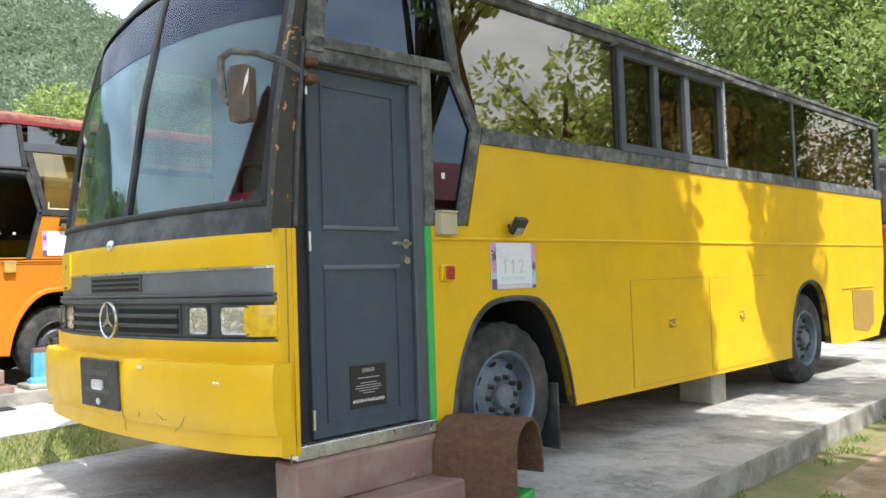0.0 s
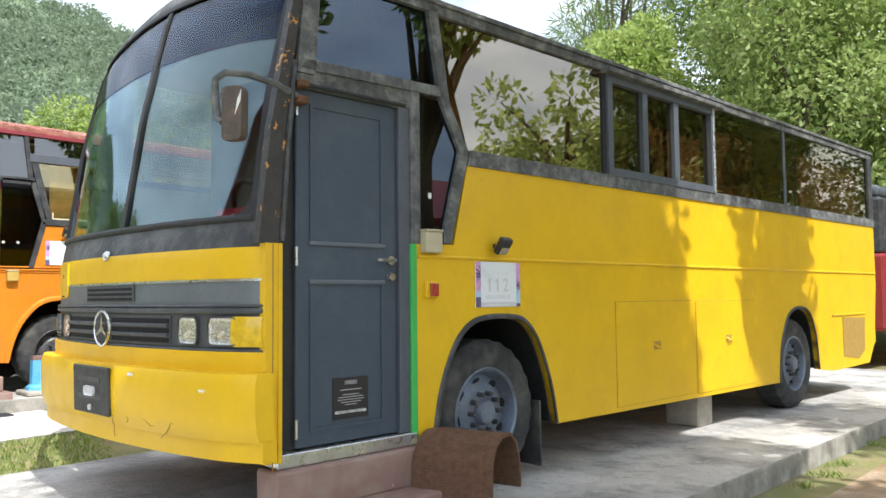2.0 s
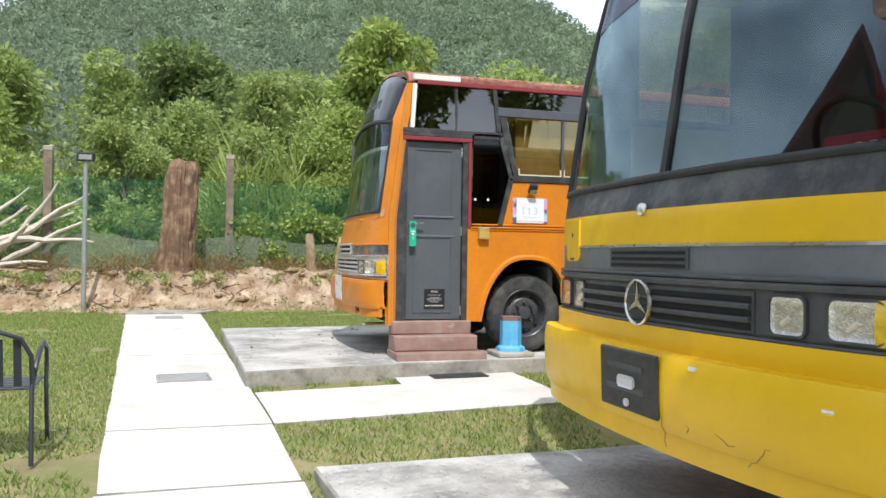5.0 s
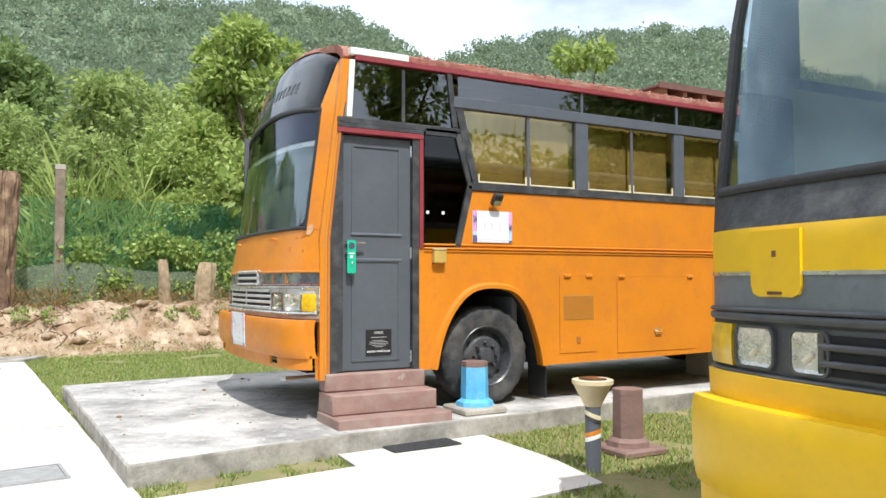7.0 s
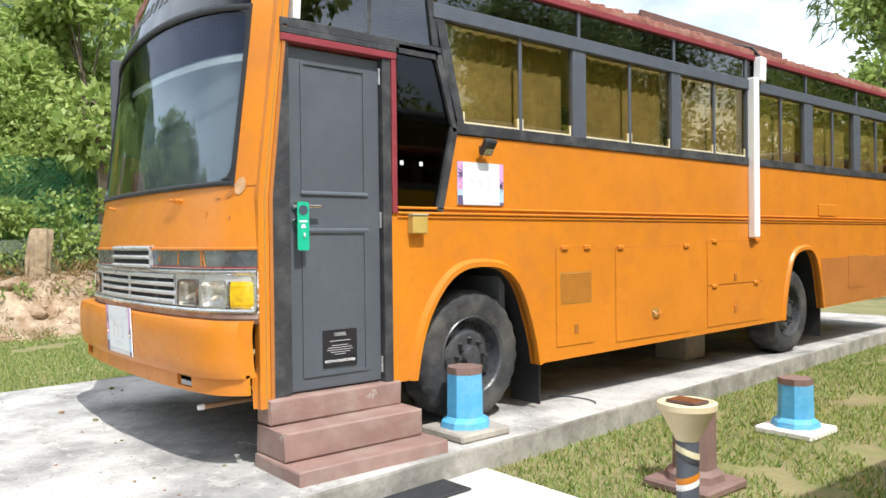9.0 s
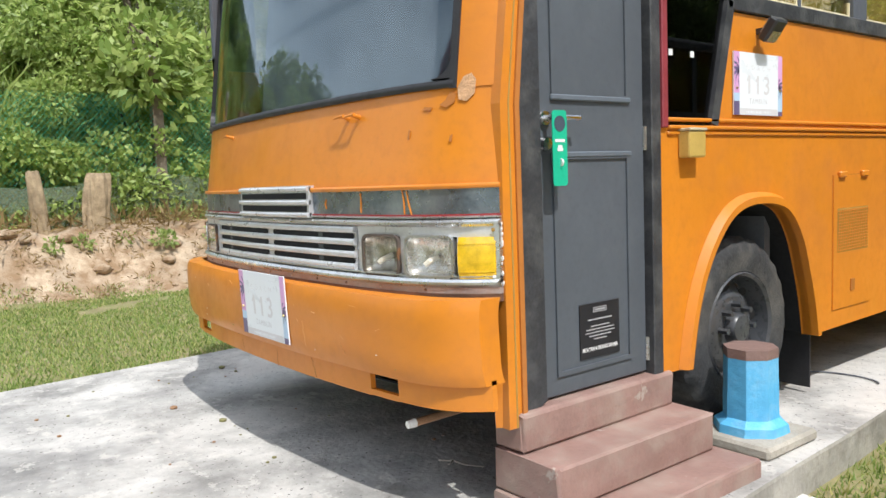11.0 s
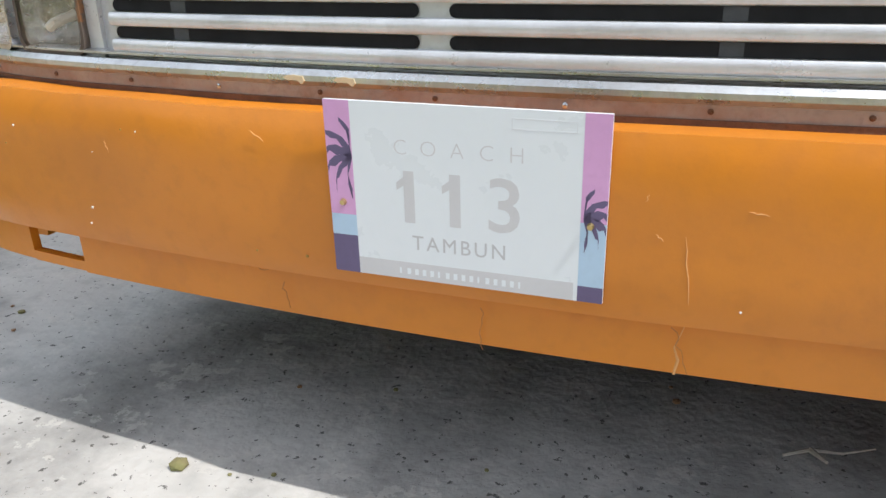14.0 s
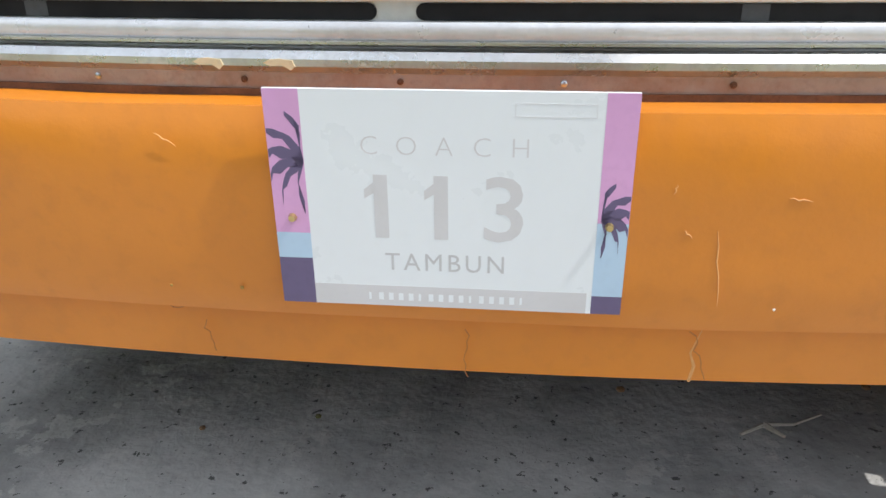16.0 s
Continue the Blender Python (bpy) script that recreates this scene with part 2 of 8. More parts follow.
M["path"] = mat("walk_concrete", (0.60, 0.575, 0.53), 0.85, vary=0.06, scale=1.1, bump=0.18, bump_scale=30, dirt=(0.42, 0.39, 0.35), dirt_amt=0.3, dirt_scale=1.6, speck=(0.33, 0.31, 0.28))
M["joint"] = mat("joint_mortar", (0.20, 0.19, 0.17), 0.95, vary=0.2, scale=12, bump=0.3)
M["soil"] = mat("grassy_soil", (0.24, 0.205, 0.10), 0.95, vary=0.25, scale=2.2, bump=0.4, bump_scale=24, dirt=(0.16, 0.18, 0.055), dirt_amt=0.6, dirt_scale=3.0)
M["sand"] = mat("pale_sand", (0.44, 0.34, 0.24), 0.95, vary=0.3, scale=2.5, bump=1.0, bump_scale=7, dirt=(0.25, 0.16, 0.09), dirt_amt=0.80, dirt_scale=3.4, speck=(0.16, 0.11, 0.06))
M["rubber_mat"] = mat("black_rubber_mat", (0.035, 0.037, 0.04), 0.8, vary=0.2, scale=14, bump=0.5, bump_scale=160)
M["coir"] = mat("brown_coir_mat", (0.17, 0.085, 0.05), 0.95, vary=0.3, scale=30, bump=0.8, bump_scale=120)
M["blue_paint"] = mat("sky_blue_paint", (0.10, 0.42, 0.70), 0.55, vary=0.08, scale=8, bump=0.3, bump_scale=22, dirt=(0.32, 0.52, 0.62), dirt_amt=0.2, dirt_scale=8)
M["solar"] = mat("dark_solar_cells", (0.07, 0.03, 0.025), 0.3, vary=0.3, scale=30, coat=0.4)
M["wood_tan"] = mat("weathered_tan_wood", (0.40, 0.30, 0.19), 0.9, vary=0.35, scale=7, bump=0.6, bump_scale=20, dirt=(0.20, 0.14, 0.08), dirt_amt=0.45, dirt_scale=6)
M["maroon"] = mat("maroon_trim_paint", (0.25, 0.035, 0.045), 0.45, vary=0.15, scale=8, bump=0.15, bump_scale=20)
M["post_red"] = mat("maroon_post_paint", (0.215, 0.135, 0.115), 0.65, vary=0.15, scale=8, bump=0.3, bump_scale=22)
M["post_green"] = mat("dark_green_paint", (0.076, 0.204, 0.128), 0.6, vary=0.15, scale=8, bump=0.3)
M["cream"] = mat("cream_plastic", (0.66, 0.55, 0.36), 0.5, vary=0.1, scale=9)
M["slate"] = mat("slate_paint", (0.085, 0.095, 0.115), 0.5, vary=0.12, scale=9)
M["post_wood"] = mat("grey_brown_post", (0.24, 0.19, 0.14), 0.9, vary=0.3, scale=7, bump=0.4, bump_scale=20, dirt=(0.12, 0.09, 0.06), dirt_amt=0.4, dirt_scale=5)
M["wood"] = mat("weathered_wood", (0.17, 0.10, 0.065), 0.9, vary=0.35, scale=6, bump=0.6, bump_scale=18, dirt=(0.40, 0.28, 0.17), dirt_amt=0.45, dirt_scale=5)
M["wood_pale"] = mat("pale_dead_wood", (0.55, 0.50, 0.42), 0.9, vary=0.2, scale=8, bump=0.4)
M["timber"] = mat("timber_beam", (0.30, 0.17, 0.09), 0.8, vary=0.2, scale=9, bump=0.3)
M["bark"] = mat("bark", (0.16, 0.125, 0.09), 0.95, vary=0.3, scale=7, bump=0.6, bump_scale=20)
M["galv"] = mat("galvanised_post", (0.42, 0.44, 0.45), 0.4, metal=0.6, vary=0.12, scale=9)
M["fence_green"] = mat("green_wire_coating", (0.045, 0.40, 0.27), 0.45, vary=0.15, scale=9)
M["chair_black"] = mat("black_powder_coat", (0.03, 0.034, 0.045), 0.4, vary=0.15, scale=9)
M["grate"] = mat("drain_cover_grey", (0.30, 0.30, 0.29), 0.7, vary=0.2, scale=12, bump=0.3, bump_scale=60)
M["interior"] = mat("dim_interior_panel", (0.11, 0.115, 0.125), 0.8, vary=0.15, scale=3)
M["interior_warm"] = mat("ochre_interior_panel", (0.42, 0.33, 0.15), 0.8, vary=0.15, scale=3)
M["curtain"] = mat("dark_red_curtain", (0.22, 0.035, 0.04), 0.9, vary=0.2, scale=8, bump=0.3)
M["green_board"] = mat("green_panel", (0.04, 0.28, 0.10), 0.6, vary=0.1, scale=6)
M["red_sign"] = mat("red_card", (0.58, 0.03, 0.07), 0.45, vary=0.05)
M["curtain_olive"] = mat("olive_gold_curtain", (0.225, 0.195, 0.11), 0.9, vary=0.25, scale=5, bump=0.3)
M["curtain_brown"] = mat("brown_curtain", (0.17, 0.08, 0.035), 0.9, vary=0.3, scale=5, bump=0.3)
M["blind"] = mat("grey_blue_blind", (0.21, 0.225, 0.25), 0.85, vary=0.12, scale=3)
M["tile_brown"] = mat("brown_roof_tile", (0.15, 0.075, 0.06), 0.75, vary=0.25, scale=4, bump=0.3)
M["block"] = mat("concrete_block", (0.36, 0.33, 0.28), 0.95, vary=0.2, scale=8, bump=0.4, bump_scale=30)
M["foam"] = mat("pale_sealant", (0.72, 0.64, 0.42), 0.8, vary=0.15, scale=20, bump=0.4)
M["beige_wall"] = mat("beige_render", (0.82, 0.68, 0.50), 0.85, vary=0.05, scale=2, bump=0.1)
M["tile_red"] = mat("dark_red_roof_sheet", (0.30, 0.06, 0.05), 0.6, vary=0.15, scale=4, bump=0.1)
M["net"] = bpy.data.materials.new("shade_net")
M["net"].use_nodes = True
nn, nl = M["net"].node_tree.nodes, M["net"].node_tree.links
n_clear, n_mix, n_noise = nn.new("ShaderNodeBsdfTransparent"), nn.new("ShaderNodeMixShader"), nn.new("ShaderNodeTexNoise")
n_range = nn.new("ShaderNodeMapRange")
n_noise.inputs["Scale"].default_value, n_noise.inputs["Detail"].default_value = 1.4, 4.0
n_range.inputs["To Min"].default_value, n_range.inputs["To Max"].default_value = 0.25, 0.75
nn["Principled BSDF"].inputs["Base Color"].default_value = (0.20, 0.24, 0.17, 1)
nn["Principled BSDF"].inputs["Roughness"].default_value = 0.4
nl.new(n_noise.outputs["Fac"], n_range.inputs["Value"])
nl.new(n_range.outputs["Result"], n_mix.inputs["Fac"])
nl.new(nn["Principled BSDF"].outputs["BSDF"], n_mix.inputs[1])
nl.new(n_clear.outputs["BSDF"], n_mix.inputs[2])
nl.new(n_mix.outputs["Shader"], nn["Material Output"].inputs["Surface"])
M["rust_dark"] = mat("rusty_mirror_shell", (0.10, 0.075, 0.06), 0.6, vary=0.3, scale=14, bump=0.3, bump_scale=40, chip=(0.22, 0.10, 0.04), chip_lo=0.60, chip_scale=16)
M["win_tint"] = glass_mat("dark_tinted_glass", (0.30, 0.31, 0.34), 0.40, 0.95, 0.012, 2.2)
M["win_bronze"] = glass_mat("bronze_tinted_glass", (0.92, 0.76, 0.40), 0.92, 0.95, 0.015, 2.4, (1.0, 0.92, 0.66))
M["win_mirror"] = glass_mat("mirror_film_glass", (0.55, 0.48, 0.38), 0.30, 1.0, 0.012, 4.2, (1.0, 0.86, 0.68))
M["win_clear"] = glass_mat("windscreen_glass", (0.80, 0.92, 0.94), 0.66, 1.0, 0.01, 1.86, (0.68, 0.86, 0.94))
M["win_smoke"] = glass_mat("smoky_bronze_glass", (0.60, 0.48, 0.28), 0.50, 0.95, 0.015, 2.3, (1.0, 0.92, 0.70))
M["win_blue"] = glass_mat("dark_blue_tinted_glass", (0.16, 0.18, 0.22), 0.20, 0.9, 0.012, 2.1, (0.72, 0.84, 1.0))
M["win_screen"] = glass_mat("orange_coach_windscreen", (0.80, 0.90, 0.95), 0.62, 0.95, 0.01, 1.75, (0.86, 0.96, 1.0))
M["sun_strip"] = glass_mat("sun_film", (0.50, 0.54, 0.68), 0.75, 0.5, 0.02, 1.4)
M["win_black"] = glass_mat("black_film_glass", (0.12, 0.12, 0.13), 0.25, 0.9, 0.02, 1.55)
M["leaf"] = leaf_mat("leaf_green", (0.20, 0.29, 0.075), (0.45, 0.53, 0.19))
M["leaf_bright"] = leaf_mat("leaf_yellow_green", (0.22, 0.33, 0.07), (0.52, 0.60, 0.20))
M["leaf_dark"] = leaf_mat("leaf_deep_green", (0.12, 0.19, 0.06), (0.30, 0.39, 0.13))
M["filler"] = mat("bare_pink_filler", (0.55, 0.32, 0.17), 0.8, vary=0.2, scale=22, bump=0.5, bump_scale=60)
M["leaf_dry"] = leaf_mat("leaf_dry_brown", (0.20, 0.13, 0.05), (0.34, 0.24, 0.10))
# paler, bluer greens put the haze of distance into the leaf colour
M["leaf_far"] = leaf_mat("hazed_far_forest", (0.185, 0.250, 0.160), (0.28, 0.345, 0.225))
M["blade"] = leaf_mat("grass_blades", (0.11, 0.19, 0.035), (0.52, 0.47, 0.20))
blade_ramp = next(q for q in M["blade"].node_tree.nodes if q.type == "VALTORGB").color_ramp
for at_, col_ in ((0.36, (0.22, 0.325, 0.075)), (0.70, (0.36, 0.44, 0.13))):
    blade_ramp.elements.new(at_).color = (*col_, 1)
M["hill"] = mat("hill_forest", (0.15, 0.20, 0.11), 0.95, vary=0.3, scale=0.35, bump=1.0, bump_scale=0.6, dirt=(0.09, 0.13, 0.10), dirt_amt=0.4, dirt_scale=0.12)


# ---------------------------------------------------------------- mesh helpers
def finish(bm, name, material, smooth=False):
    bmesh.ops.recalc_face_normals(bm, faces=bm.faces[:])
    me = bpy.data.meshes.new(name)
    bm.to_mesh(me)
    bm.free()
    for m in (material if isinstance(material, (list, tuple)) else [material]):
        me.materials.append(m)
    if smooth:
        me.shade_smooth()
        me.set_sharp_from_angle(angle=radians(35))
    return me


def part(name, bm, material, parent=None, label="", smooth=False, at=None):
    """One bmesh as one mesh object, under a thing or a part."""
    ob = new(name, finish(bm, name, material, smooth))
    if parent is not None:
        ob.parent = parent
    if at is not None:
        ob.matrix_basis = at
    if label:
        tagged(ob, label)
    return ob


def thing(name, at, label="", category="", group="", kind=""):
    ob = new(name)
    ob.empty_display_size = 0.1
    ob.matrix_basis = at
    return tagged(ob, label, category, group, kind)


def box(bm, x0, x1, y0, y1, z0, z1, bevel=0.0, seg=1):
    vs = [bm.verts.new((x, y, z)) for x in (x0, x1) for y in (y0, y1) for z in (z0, z1)]
    fs = [bm.faces.new([vs[i] for i in q]) for q in ((0, 1, 3, 2), (4, 6, 7, 5), (0, 4, 5, 1), (2, 3, 7, 6), (0, 2, 6, 4), (1, 5, 7, 3))]
    if bevel:
        es = list({e for f in fs for e in f.edges})
        bmesh.ops.bevel(bm, geom=es, offset=bevel, segments=seg, affect="EDGES", profile=0.5)
    return bm


def newbox(*a, **k):
    return box(bmesh.new(), *a, **k)


def prism(bm, poly, a, b, axis="x"):
    """A flat outline pushed through from a to b along an axis; outline in (y, z), (x, z) or (x, y)."""
    def put(u, v, w):
        return {"x": (w, u, v), "y": (u, w, v), "z": (u, v, w)}[axis]
    lo = [bm.verts.new(put(u, v, a)) for u, v in poly]
    hi = [bm.verts.new(put(u, v, b)) for u, v in poly]
    n = len(poly)
    bm.faces.new(lo)
    bm.faces.new(hi[::-1])
    for i in range(n):
        bm.faces.new((lo[i], lo[(i + 1) % n], hi[(i + 1) % n], hi[i]))
    return bm


def ring(bm, outer, inner, a, b, axis="x"):
    """A frame between two outlines of the same count, pushed through from a to b."""
    def put(u, v, w):
        return {"x": (w, u, v), "y": (u, w, v), "z": (u, v, w)}[axis]
    n = len(outer)
    vo = [[bm.verts.new(put(u, v, w)) for u, v in outer] for w in (a, b)]
    vi = [[bm.verts.new(put(u, v, w)) for u, v in inner] for w in (a, b)]
    for i in range(n):
        j = (i + 1) % n
        bm.faces.new((vo[0][i], vo[0][j], vi[0][j], vi[0][i]))
        bm.faces.new((vo[1][i], vi[1][i], vi[1][j], vo[1][j]))
        bm.faces.new((vo[0][i], vo[1][i], vo[1][j], vo[0][j]))
        bm.faces.new((vi[0][i], vi[0][j], vi[1][j], vi[1][i]))
    return bm


def cyl(bm, p0, p1, r0, r1=None, n=16, caps=True):
    p0, p1 = Vector(p0), Vector(p1)
    r1 = r0 if r1 is None else r1
    d = (p1 - p0).normalized()
    u = d.orthogonal().normalized()
    v = d.cross(u)
    a = [bm.verts.new(p0 + r0 * (math.cos(k) * u + math.sin(k) * v)) for k in np.linspace(0, 2 * math.pi, n, endpoint=False)]
    b = [bm.verts.new(p1 + r1 * (math.cos(k) * u + math.sin(k) * v)) for k in np.linspace(0, 2 * math.pi, n, endpoint=False)]
    for i in range(n):
        bm.faces.new((a[i], a[(i + 1) % n], b[(i + 1) % n], b[i]))
    if caps:
        bm.faces.new(a[::-1])
        bm.faces.new(b)
    return bm


def tube(bm, pts, r, n=8):
    """A round bar along a line of points; r a number or one per point."""
    pts = [Vector(p) for p in pts]
    rs = [r] * len(pts) if isinstance(r, (int, float)) else list(r)
    rings, u = [], None
    for i, p in enumerate(pts):
        d = (pts[min(i + 1, len(pts) - 1)] - pts[max(i - 1, 0)]).normalized()
        u = d.orthogonal().normalized() if u is None else (u - u.dot(d) * d).normalized()
        v = d.cross(u)
        rings.append([bm.verts.new(p + rs[i] * (math.cos(k) * u + math.sin(k) * v)) for k in np.linspace(0, 2 * math.pi, n, endpoint=False)])
    for a, b in zip(rings, rings[1:]):
        for i in range(n):
            bm.faces.new((a[i], a[(i + 1) % n], b[(i + 1) % n], b[i]))
    bm.faces.new(rings[0][::-1])
    bm.faces.new(rings[-1])
    return bm


def lathe(bm, profile, n=32, axis="x", centre=(0, 0, 0)):
    """A turned shape: profile of (radius, along) round an axis."""
    c = Vector(centre)
    rows = []
    for r, s in profile:
        row = []
        for k in np.linspace(0, 2 * math.pi, n, endpoint=False):
            a, b = r * math.cos(k), r * math.sin(k)
            row.append(bm.verts.new(c + Vector({"x": (s, a, b), "y": (a, s, b), "z": (a, b, s)}[axis])))
        rows.append(row)
    for a, b in zip(rows, rows[1:]):
        for i in range(n):
            bm.faces.new((a[i], a[(i + 1) % n], b[(i + 1) % n], b[i]))
    return bm


def text(name, body, size, material, parent, at, depth=0.00008, label="", spacing=1.0, width=None, bold=0.0):
    """Lettering as a thin mesh, centred on its place; width squeezes it to that many metres."""
    cu = bpy.data.curves.new(name, "FONT")
    cu.body, cu.size, cu.extrude, cu.align_x, cu.align_y, cu.space_character = body, size, depth, "CENTER", "CENTER", spacing
    cu.resolution_u, cu.offset = 3, bold
    tmp = bpy.data.objects.new(name, cu)
    scene.collection.objects.link(tmp)
    me = bpy.data.meshes.new_from_object(tmp.evaluated_get(bpy.context.evaluated_depsgraph_get()))
    bpy.data.objects.remove(tmp)
    if width:
        xs = [v.co.x for v in me.vertices]
        k = width / max(0.001, max(xs) - min(xs))
        for v in me.vertices:
            v.co.x *= k
    me.materials.clear()
    me.materials.append(material)
    ob = new(name, me)
    ob.parent, ob.matrix_basis = parent, at
    if label:
        tagged(ob, label)
    return ob


def round_rect(x0, x1, y0, y1, r, n=4):
    pts = []
    for cx, cy, a0 in ((x1 - r, y1 - r, 0), (x0 + r, y1 - r, 90), (x0 + r, y0 + r, 180), (x1 - r, y0 + r, 270)):
        for k in range(n + 1):
            a = radians(a0 + 90 * k / n)
            pts.append((cx + r * math.cos(a), cy + r * math.sin(a)))
    return pts


# ---------------------------------------------------------------- coaches
def interp(rows, z):
    zs = [r[0] for r in rows]
    return [float(np.interp(z, zs, [r[k] for r in rows])) for k in range(1, len(rows[0]))]


class Front:
    """The bowed front of a coach: rows of height, centre setback, bow, half width and crown."""

    def __init__(self, rows, power=3.2, round_share=0.0, middle=0.0, slant=0.0):
        self.rows, self.power, self.round_share, self.middle, self.slant = rows, power, round_share, middle, slant

    def point(self, x, z, off=0.0):
        yc, bow, hw, crown = interp(self.rows, z)
        u = max(-1.0, min(1.0, (x - self.middle) / hw))
        return Vector((x, yc + bow * (self.round_share * u * u + (1 - self.round_share) * abs(u) ** self.power) + self.slant * (x - self.middle) - off, z + crown * (1 - u * u)))

    def band(self, z0, z1, u0=-1.0, u1=1.0, off=0.0, th=0.03, nx=36, nz=8, bulge=0.0):
        """A shell strip of the front between two heights, of some thickness."""
        bm = bmesh.new()
        sides = []
        for depth in (off, off - th):
            grid = []
            for j in range(nz + 1):
                z = z0 + (z1 - z0) * j / nz
                hw = interp(self.rows, z)[2]
                extra = bulge * (1 - (2 * j / nz - 1) ** 4)
                grid.append([bm.verts.new(self.point(self.middle + hw * (u0 + (u1 - u0) * i / nx), z, depth + extra)) for i in range(nx + 1)])
            sides.append(grid)
        o, n = sides
        for j in range(nz):
            for i in range(nx):
                bm.faces.new((o[j][i], o[j][i + 1], o[j + 1][i + 1], o[j + 1][i]))
                bm.faces.new((n[j][i], n[j + 1][i], n[j + 1][i + 1], n[j][i + 1]))
        for i in range(nx):
            bm.faces.new((o[0][i], n[0][i], n[0][i + 1], o[0][i + 1]))
            bm.faces.new((o[nz][i], o[nz][i + 1], n[nz][i + 1], n[nz][i]))
        for j in range(nz):
            bm.faces.new((o[j][0], o[j + 1][0], n[j + 1][0], n[j][0]))
            bm.faces.new((o[j][nx], n[j][nx], n[j + 1][nx], o[j + 1][nx]))
        return bm

    def at(self, x, z, off=0.0):
        """A pose on the front: x along it, -y out of it, z up it."""
        p, q, r = self.point(x, z, off), self.point(x + 0.02, z, off), self.point(x, z + 0.02, off)
        ax = (q - p).normalized()
        az = (r - p).normalized()
        ay = az.cross(ax).normalized()
        az = ax.cross(ay)
        return Matrix.Translation(p) @ Matrix((ax, ay, az)).transposed().to_4x4()


def wheel(bus, x, y, z, r, rim_mat, sign=1, depth=0.27, label="", slots=8, nuts=8, twin=False):
    """A lorry wheel on the x axis; sign is the side that faces out."""
    root = thing("wheel", pose(x, y, z, 0, 0, 0 if sign > 0 else 180), label, "wheel")
    root.parent = bus
    if "category" in root:
        del root["category"]
    bm = bmesh.new()
    w = depth / 2
    rr = r * 0.60
    prof = [(rr, -w), (r * 0.82, -w * 1.02), (r * 0.95, -w * 0.9), (r, -w * 0.7), (r, w * 0.7), (r * 0.95, w * 0.9), (r * 0.88, w * 1.0), (r * 0.80, w * 1.05), (rr * 1.04, w * 0.96), (rr, w * 0.8)]
    lathe(bm, prof, 96)
    for v in bm.verts:
        rad = math.hypot(v.co.y, v.co.z)
        if rad > r * 0.93:
            k = int(round((math.atan2(v.co.z, v.co.y) + 2 * math.pi) / (2 * math.pi) * 96)) + (2 if v.co.x > 0 else 0)
            f = 1.0 if k % 4 < 2 else 0.978
            v.co.y *= f
            v.co.z *= f
    part("tyre", bm, M["tyre"], root, smooth=True)
    bm = bmesh.new()
    d = w * 0.35
    lathe(bm, [(rr * 1.03, w * 0.95), (rr * 1.0, w * 1.0), (rr * 0.95, w * 0.92), (rr * 0.90, w * 0.55), (rr * 0.86, w * 0.3), (rr * 0.80, w * 0.34), (rr * 0.60, w * 0.62), (rr * 0.54, w * 0.66), (rr * 0.30, w * 0.66), (rr * 0.28, w * 0.9), (rr * 0.24, w * 1.0), (0.001, w * 1.02)], 40)
    part("rim", bm, rim_mat, root, smooth=True)
    # hand holes: near-black discs on the rim for the dark behind it
    for k in range(slots):
        a = 2 * math.pi * k / slots + 0.2
        c = Vector((w * 0.46 + 0.012, math.cos(a) * rr * 0.72, math.sin(a) * rr * 0.72))
        hole = bmesh.new()
        bmesh.ops.create_circle(hole, cap_ends=True, segments=12, radius=rr * 0.085, matrix=Matrix.Translation(c) @ Matrix.Rotation(a, 4, "X") @ Matrix.Rotation(radians(62), 4, "Z") @ Matrix.Rotation(radians(90), 4, "X") @ Matrix.Diagonal((1, 1.3, 1, 1)))
        part("hand_hole", hole, M["cavity_shade"], root)
    for k in range(nuts):
        a = 2 * math.pi * k / nuts
        bm = bmesh.new()
        c = Vector((w * 0.66, math.cos(a) * rr * 0.43, math.sin(a) * rr * 0.43))
        cyl(bm, c, c + Vector((0.045, 0, 0)), 0.017, 0.014, 6)
        part("wheel_nut", bm, M["grille"] if rim_mat is M["rim_grey"] else M["rim_black"], root)
    return root


